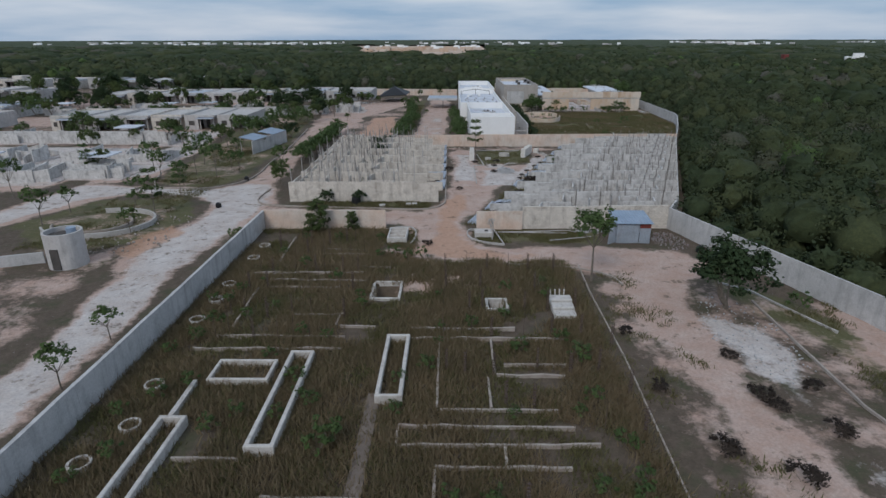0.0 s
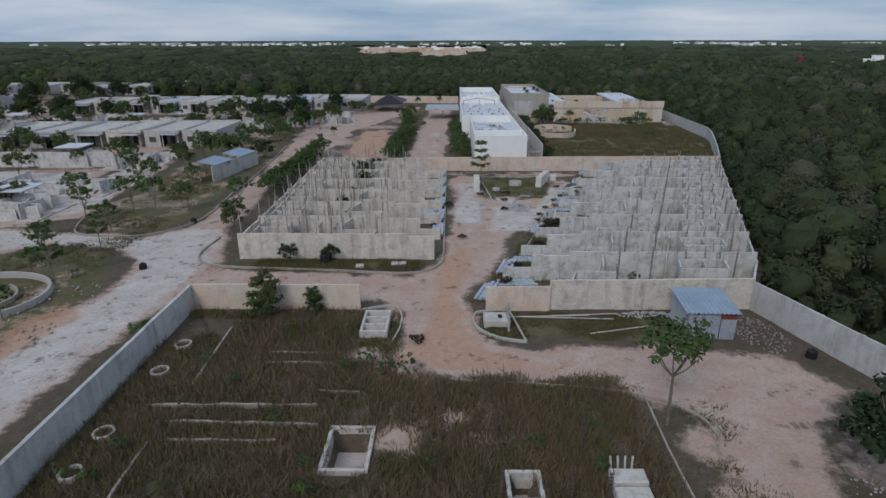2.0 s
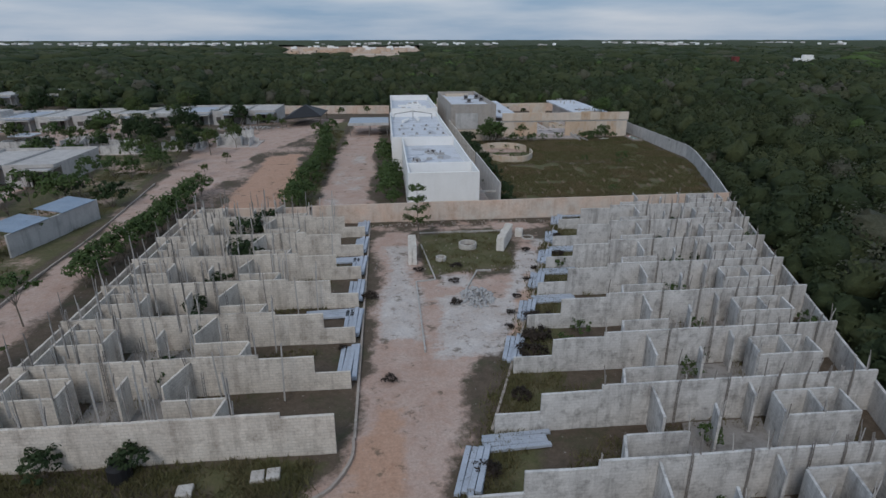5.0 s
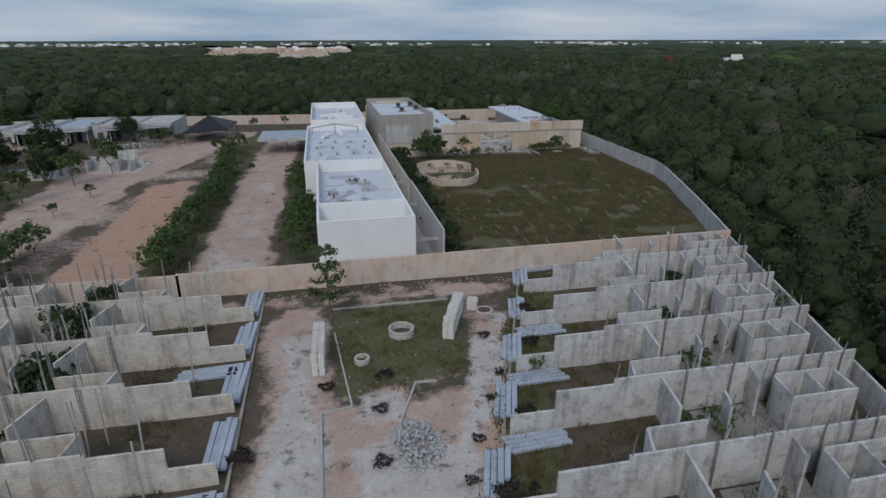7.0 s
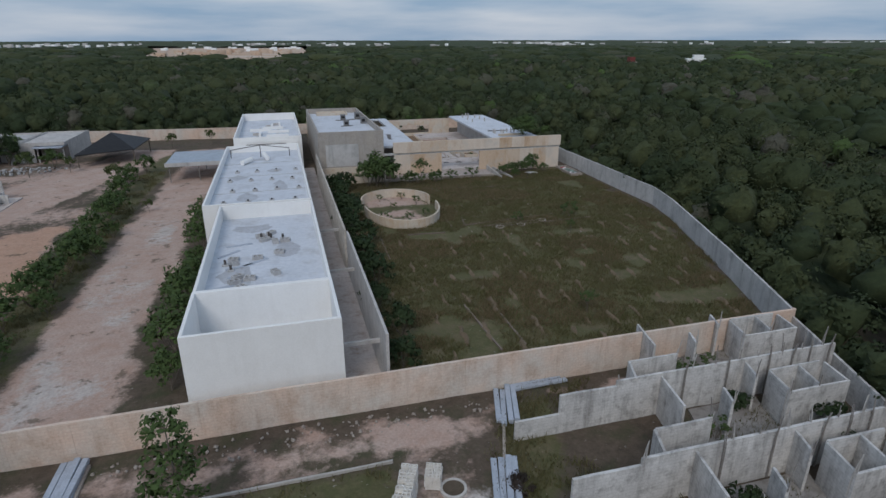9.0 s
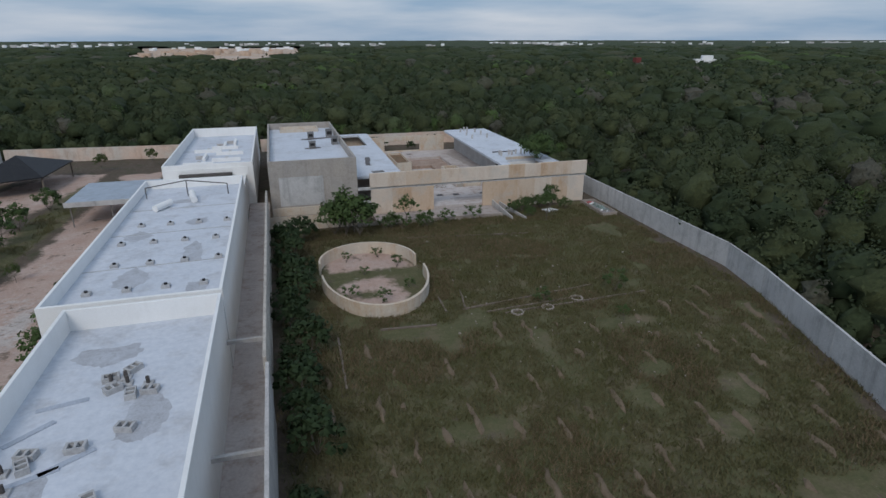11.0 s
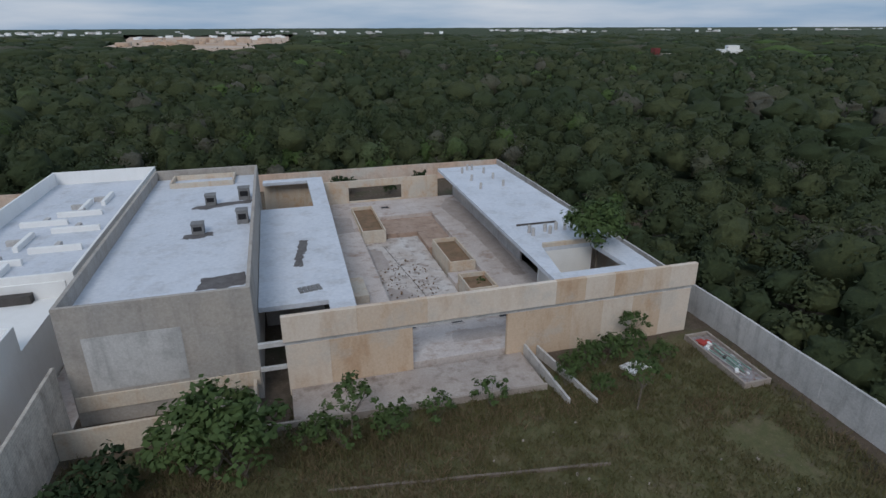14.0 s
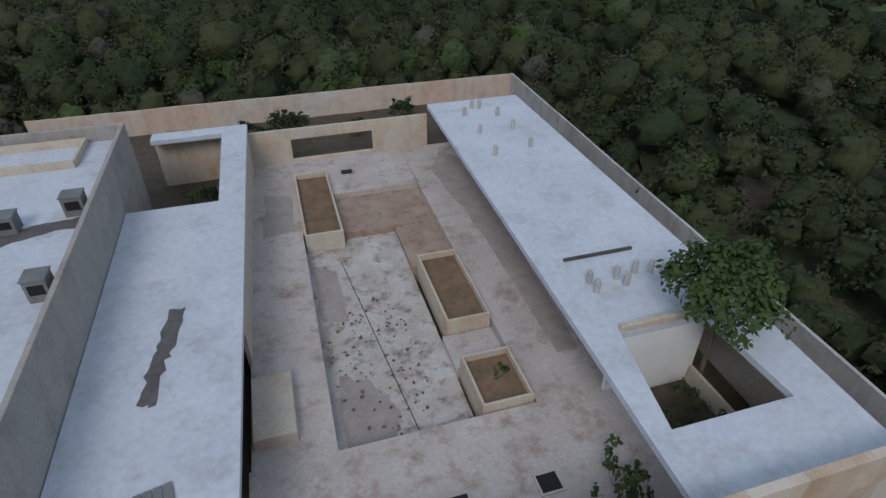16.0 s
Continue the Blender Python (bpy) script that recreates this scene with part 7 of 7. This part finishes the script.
def block_stack(x, y, turn, nx, nz, label):
    ob = thing("block_stack", label, "block stack", (x, y, 0), turn, "stacks of concrete blocks")
    rng = random.Random(int(x * 10))
    BLOCK = STACK_BLOCK
    for layer in range(nz):
        for i in range(nx):
            for j in range(2):
                if layer == nz - 1 and rng.random() < 0.3:
                    continue
                part("block", BLOCK, None, ob, "", pose(i * 0.215 + rng.uniform(-0.02, 0.02), j * 0.43 - 0.2 + rng.uniform(-0.03, 0.03), layer * 0.2, 0, 0, rng.uniform(-3, 3)))


sb = Mesh()
for b in ((-0.1, -0.2, 0.1, -0.17), (-0.1, 0.17, 0.1, 0.2), (-0.1, -0.17, -0.07, 0.17), (0.07, -0.17, 0.1, 0.17), (-0.07, -0.02, 0.07, 0.02)):
    sb.box(b[0], b[1], 0, b[2], b[3], 0.195)
M_NEWBLOCK = surface("new_concrete_block", (0.72, 0.70, 0.66), (0.62, 0.59, 0.55), (0.34, 0.30, 0.26), 1.5, 0.4, 0.95)
STACK_BLOCK = sb.data("block", M_NEWBLOCK)
block_stack(3.9, 107.4, 88, 23, 8, "long stack of pale hollow concrete blocks in the court")
block_stack(13.6, 110.5, 68, 24, 8, "long stack of pale hollow concrete blocks in the court")
block_stack(16.6, 114.9, 70, 5, 4, "small heap of pale hollow concrete blocks")


def rubble(name, label, cx, cy, rx, ry, n, size, material, seed, height=0.5):
    rng = np.random.default_rng(seed)
    verts, faces = [], []
    base = np.array([(-1, -1, -1), (1, -1, -1), (1, 1, -1), (-1, 1, -1), (-1, -1, 1), (1, -1, 1), (1, 1, 1), (-1, 1, 1)], float)
    quads = np.array([(3, 2, 1, 0), (4, 5, 6, 7), (0, 1, 5, 4), (1, 2, 6, 5), (2, 3, 7, 6), (3, 0, 4, 7)])
    for i in range(n):
        r, a = math.sqrt(rng.random()), rng.uniform(0, 6.28)
        s = size * rng.uniform(0.4, 1.4)
        rot = np.array(Euler(rng.uniform(0, 6, 3)).to_matrix())
        v = (base * rng.uniform(0.5, 1.0, 3) * s + rng.normal(0, s * 0.15, (8, 3))) @ rot.T
        z = max(0.0, height * (1 - r)) * rng.random() + s * 0.4 - 0.05
        verts.append(v + (cx + math.cos(a) * r * rx, cy + math.sin(a) * r * ry, z))
        faces.append(quads + 8 * i)
    me = big_mesh(name, np.concatenate(verts), np.concatenate(faces), material)
    tagged(new(name, me), label, "rubble", kind="stuff")


rubble("rubble_heap", "heap of broken pale concrete in the court", 9.3, 99.0, 1.5, 2.2, 380, 0.10, M_RUBBLE, 1, 0.55)
rubble("stone_litter", "scattered stones and rubbish beside the shed", 24.2, 63.6, 1.8, 3.0, 260, 0.07, M_TRASH, 2, 0.2)
rubble("stone_litter", "broken concrete against the block wall", 16.4, 66.7, 2.6, 0.6, 240, 0.07, M_RUBBLE, 3, 0.4)
rubble("stone_litter", "pale stones scattered over limestone ground", 22.5, 42.0, 3.0, 7.0, 260, 0.05, M_RUBBLE, 4, 0.05)
rubble("stone_litter", "small stones scattered over the court", 9.0, 106.0, 9.0, 13.0, 200, 0.06, M_KERB, 5, 0.0)
rubble("stone_litter", "stones scattered over the roundabout island", -36.0, 66.0, 5.0, 8.0, 110, 0.10, M_KERB, 6, 0.1)
rubble("stone_litter", "building rubbish along the estate houses", -34.0, 206.0, 8.0, 3.0, 160, 0.15, M_RUBBLE, 7, 0.3)
rubble("stone_litter", "stones and clods in the grass field", 42.0, 160.0, 14.0, 18.0, 160, 0.07, M_KERB, 8, 0.0)
rubble("stone_litter", "debris along the long pinkish wall", 11.0, 120.8, 12.0, 1.0, 140, 0.08, M_KERB, 9, 0.1)
rubble("dirt_litter", "stones and leaf litter on the pool bottom", 39.6, 199.0, 2.6, 5.4, 130, 0.06, M_SOIL, 10, 0.0)
for x, y, l, turn in ((8.0, 66.3, 7.0, 2), (9.6, 66.0, 7.5, -3), (13.4, 64.0, 5.0, 14), (11.0, 66.6, 6.0, 4)):
    ob = single("timber_pole", Mesh().tube((-l / 2, 0, 0.06), (l / 2, 0, 0.1), 0.06, 0.05, 6), M_POST, "long pale pole lying in the grass", "pole", "poles by the wall", at=pose(x, y, 0, 0, 0, turn))
for x, y in ((-12.9, 78.6), (26.2, 60.2), (-31.0, 76.6), (-32.4, 92.0)):
    ob = thing("black_container", "small black plastic container on the ground", "container", (x, y, 0), 0, "black containers")
    r = 0.62 if x == -12.9 else 0.38
    part("body", Mesh().tube((0, 0, -0.02), (0, 0, r * 1.3), r, r * 0.95, 14).tube((0, 0, r * 1.3), (0, 0, r * 1.6), r * 0.95, r * 0.4, 14), M_BLACK, ob)
    part("lid", Mesh().tube((0, 0, r * 1.6), (0, 0, r * 1.7), r * 0.42, r * 0.42, 12), M_BLACK, ob)
for x, y, w in ((-9.2, 77.2, 0.8), (-5.7, 77.9, 0.7), (-4.9, 78.0, 0.7)):
    ob = single("meter_box", Mesh().box(-w / 2, -0.4, -0.05, w / 2, 0.4, 0.22, 0, 0.04), M_RIM, "low pale concrete service box", "service box", "service boxes", at=pose(x, y, 0, 0, 0, 5))
lawn_edge = thing("lawn_edging", "thin pale edging round the court lawn", "edging", kind="structure")
for a, b in (((5.1, 117.3), (15.0, 117.4)), ((5.1, 113.2), (5.9, 103.3)), ((4.0, 102.9), (5.9, 103.3)), ((4.0, 102.9), (4.0, 90)), ((10.2, 105.1), (7.9, 99.2)), ((10.2, 105.1), (11.6, 105.0))):
    part("edging", Mesh().run(a, b, 0.12, -0.2, 0.1, None, 0.02), M_POST, lawn_edge)
for a, b in (((31.2, 156.0), (44, 157.6)), ((34.4, 154.4), (48, 155.0)), ((33.0, 155.0), (42, 155.6)), ((25.0, 126.8), (24.6, 134.8)), ((27.0, 127.1), (27.0, 135.3)), ((32.2, 159.9), (31.5, 156.2)), ((29.9, 159.1), (29.8, 156)), ((20.7, 154.2), (20.5, 147)), ((24, 154.4), (28.4, 154.0)), ((29.8, 175.2), (44.6, 172.9))):
    ob = thing("field_footing", "thin pale concrete line sunk in grass", "footing", group="footings in the field")
    part("strip", Mesh().run(a, b, 0.14, -0.2, 0.08, None, 0.03), M_PATH, ob)
for x, y in ((35.4, 154.2), (38.2, 154.4), (41.4, 155.3)):
    ob = single("concrete_ring", Mesh().ring(0, 0, -0.1, 0.1, 0.55, 0.42, 18), M_KERB, "small concrete ring flush with grass", "concrete ring", "rings in the field", at=pose(x, y, 0))

# ---- distance: quarry town, white settlements, lone house ----
earth = Mesh()
earth.slab([(-30, 694), (27, 694), (58, 1000), (70, 1370), (-224, 1440), (-146, 1000), (-128, 795), (-42, 772)], -0.5, 3.0)
single("cleared_land", earth, M_ORANGE, "bare orange and pale cleared land in the forest", "cleared land", kind="structure")
rng = np.random.default_rng(5)


def far_boxes(name, label, pts, w, h, material):
    verts, faces = [], []
    base = np.array([(-1, -1, 0), (1, -1, 0), (1, 1, 0), (-1, 1, 0), (-1, -1, 1), (1, -1, 1), (1, 1, 1), (-1, 1, 1)], float)
    quads = np.array([(4, 5, 6, 7), (0, 1, 5, 4), (1, 2, 6, 5), (2, 3, 7, 6), (3, 0, 4, 7)])
    for i, (x, y, z) in enumerate(pts):
        verts.append(base * (w * rng.uniform(0.6, 1.5), w * rng.uniform(0.6, 1.2), h * rng.uniform(0.7, 1.3)) + (x, y, z))
        faces.append(quads + 8 * i)
    tagged(new(name, big_mesh(name, np.concatenate(verts), np.concatenate(faces), material)), label, "buildings", kind="stuff")


q = np.c_[rng.uniform(-220, 70, 70), rng.uniform(1080, 1430, 70), np.full(70, 2.9)]
q = q[(value_noise(q[:, 0], q[:, 1], 70, 3) > 0.5) & (inside(q[:, 0], q[:, 1], QUARRY) > 12)]
far_boxes("distant_houses", "small white and orange houses on cleared land", q, 4.0, 3.6, M_WHITE)
q2 = np.c_[rng.uniform(-120, 40, 40), rng.uniform(790, 1050, 40), np.full(40, 2.9)]
far_boxes("distant_houses", "orange unfinished houses on cleared land", q2[inside(q2[:, 0], q2[:, 1], QUARRY) > 12], 5.0, 4.0, M_ORANGE)
t = np.c_[rng.uniform(-1100, 2400, 1100), rng.uniform(1400, 2000, 1100), np.full(1100, 1.0)]
t = t[value_noise(t[:, 0], t[:, 1], 120, 9) > 0.6]
far_boxes("distant_town", "white blocks of a distant town on the horizon", t[::2], 4.0, 7.5, M_WHITE)
far_boxes("distant_town", "grey and beige blocks of a distant town among trees", t[1::2], 4.5, 8.0, M_PARAPET)
lone = thing("lone_house", "white two-storey house alone in the forest", "house", (315, 475, 0), -30)
part("body", Mesh().box(-7, -5, -0.5, 7, 5, 7.0, 0, 0.05), M_WHITE, lone)
part("upper", Mesh().box(-2, -4, 7.004, 5, 4, 9.5, 0, 0.05), M_WHITE, lone)
tower = thing("brick_tower", "reddish brick tower rising from the forest", "tower", (262, 478, 0))
part("shaft", Mesh().box(-2, -2, -0.5, 2, 2, 8.5, 0, 0.05), M_RED, tower)
part("annex", Mesh().box(2.2, -3, -0.5, 24, 3, 5.0, 0, 0.05), M_BEIGE, tower)

# ---- broken ridges of turned earth across the field ----
M_TURNED = surface("turned_earth", (0.20, 0.152, 0.108), (0.15, 0.115, 0.08), (0.085, 0.078, 0.045), 1.1, 0.6, 1.0, 0, 0.05, 9)
rng = random.Random(52)
verts, faces = [], []
for k in range(18):
    y, x = 124.5 + rng.uniform(0, 4), 18.8 + 2.05 * k + rng.uniform(-0.5, 0.5)
    lean = 0.02 + 0.09 * max(0.0, k - 6) / 11
    end = 152 if k > 5 else 150
    while y < end:
        n = rng.randrange(3, 8)
        base = len(verts)
        for i in range(n):
            last = i in (0, n - 1)
            w = 0.08 if last else rng.uniform(0.14, 0.3)
            h = -0.05 if last else rng.uniform(0.12, 0.34)
            cx = x + lean * (y - 124) * 2.2 + rng.uniform(-0.16, 0.16)
            verts += [(cx - w, y, -0.12), (cx + rng.uniform(-0.05, 0.05), y, h), (cx + w, y, -0.12)]
            y += rng.uniform(0.4, 0.8)
        for i in range(n - 1):
            a = base + 3 * i
            faces += [(a, a + 1, a + 4, a + 3), (a + 1, a + 2, a + 5, a + 4)]
        y += rng.uniform(0.5, 4.0)
keep = [f for f in faces if all(inside(np.array([verts[i][0]]), np.array([verts[i][1]]), SITE)[0] > 2.0 for i in f)]
tagged(new("earth_ridges", big_mesh("earth_ridges", np.array(verts), np.array(keep)[:, ::-1], M_TURNED)), "broken brown ridges of turned earth across the field", "earth", kind="stuff")
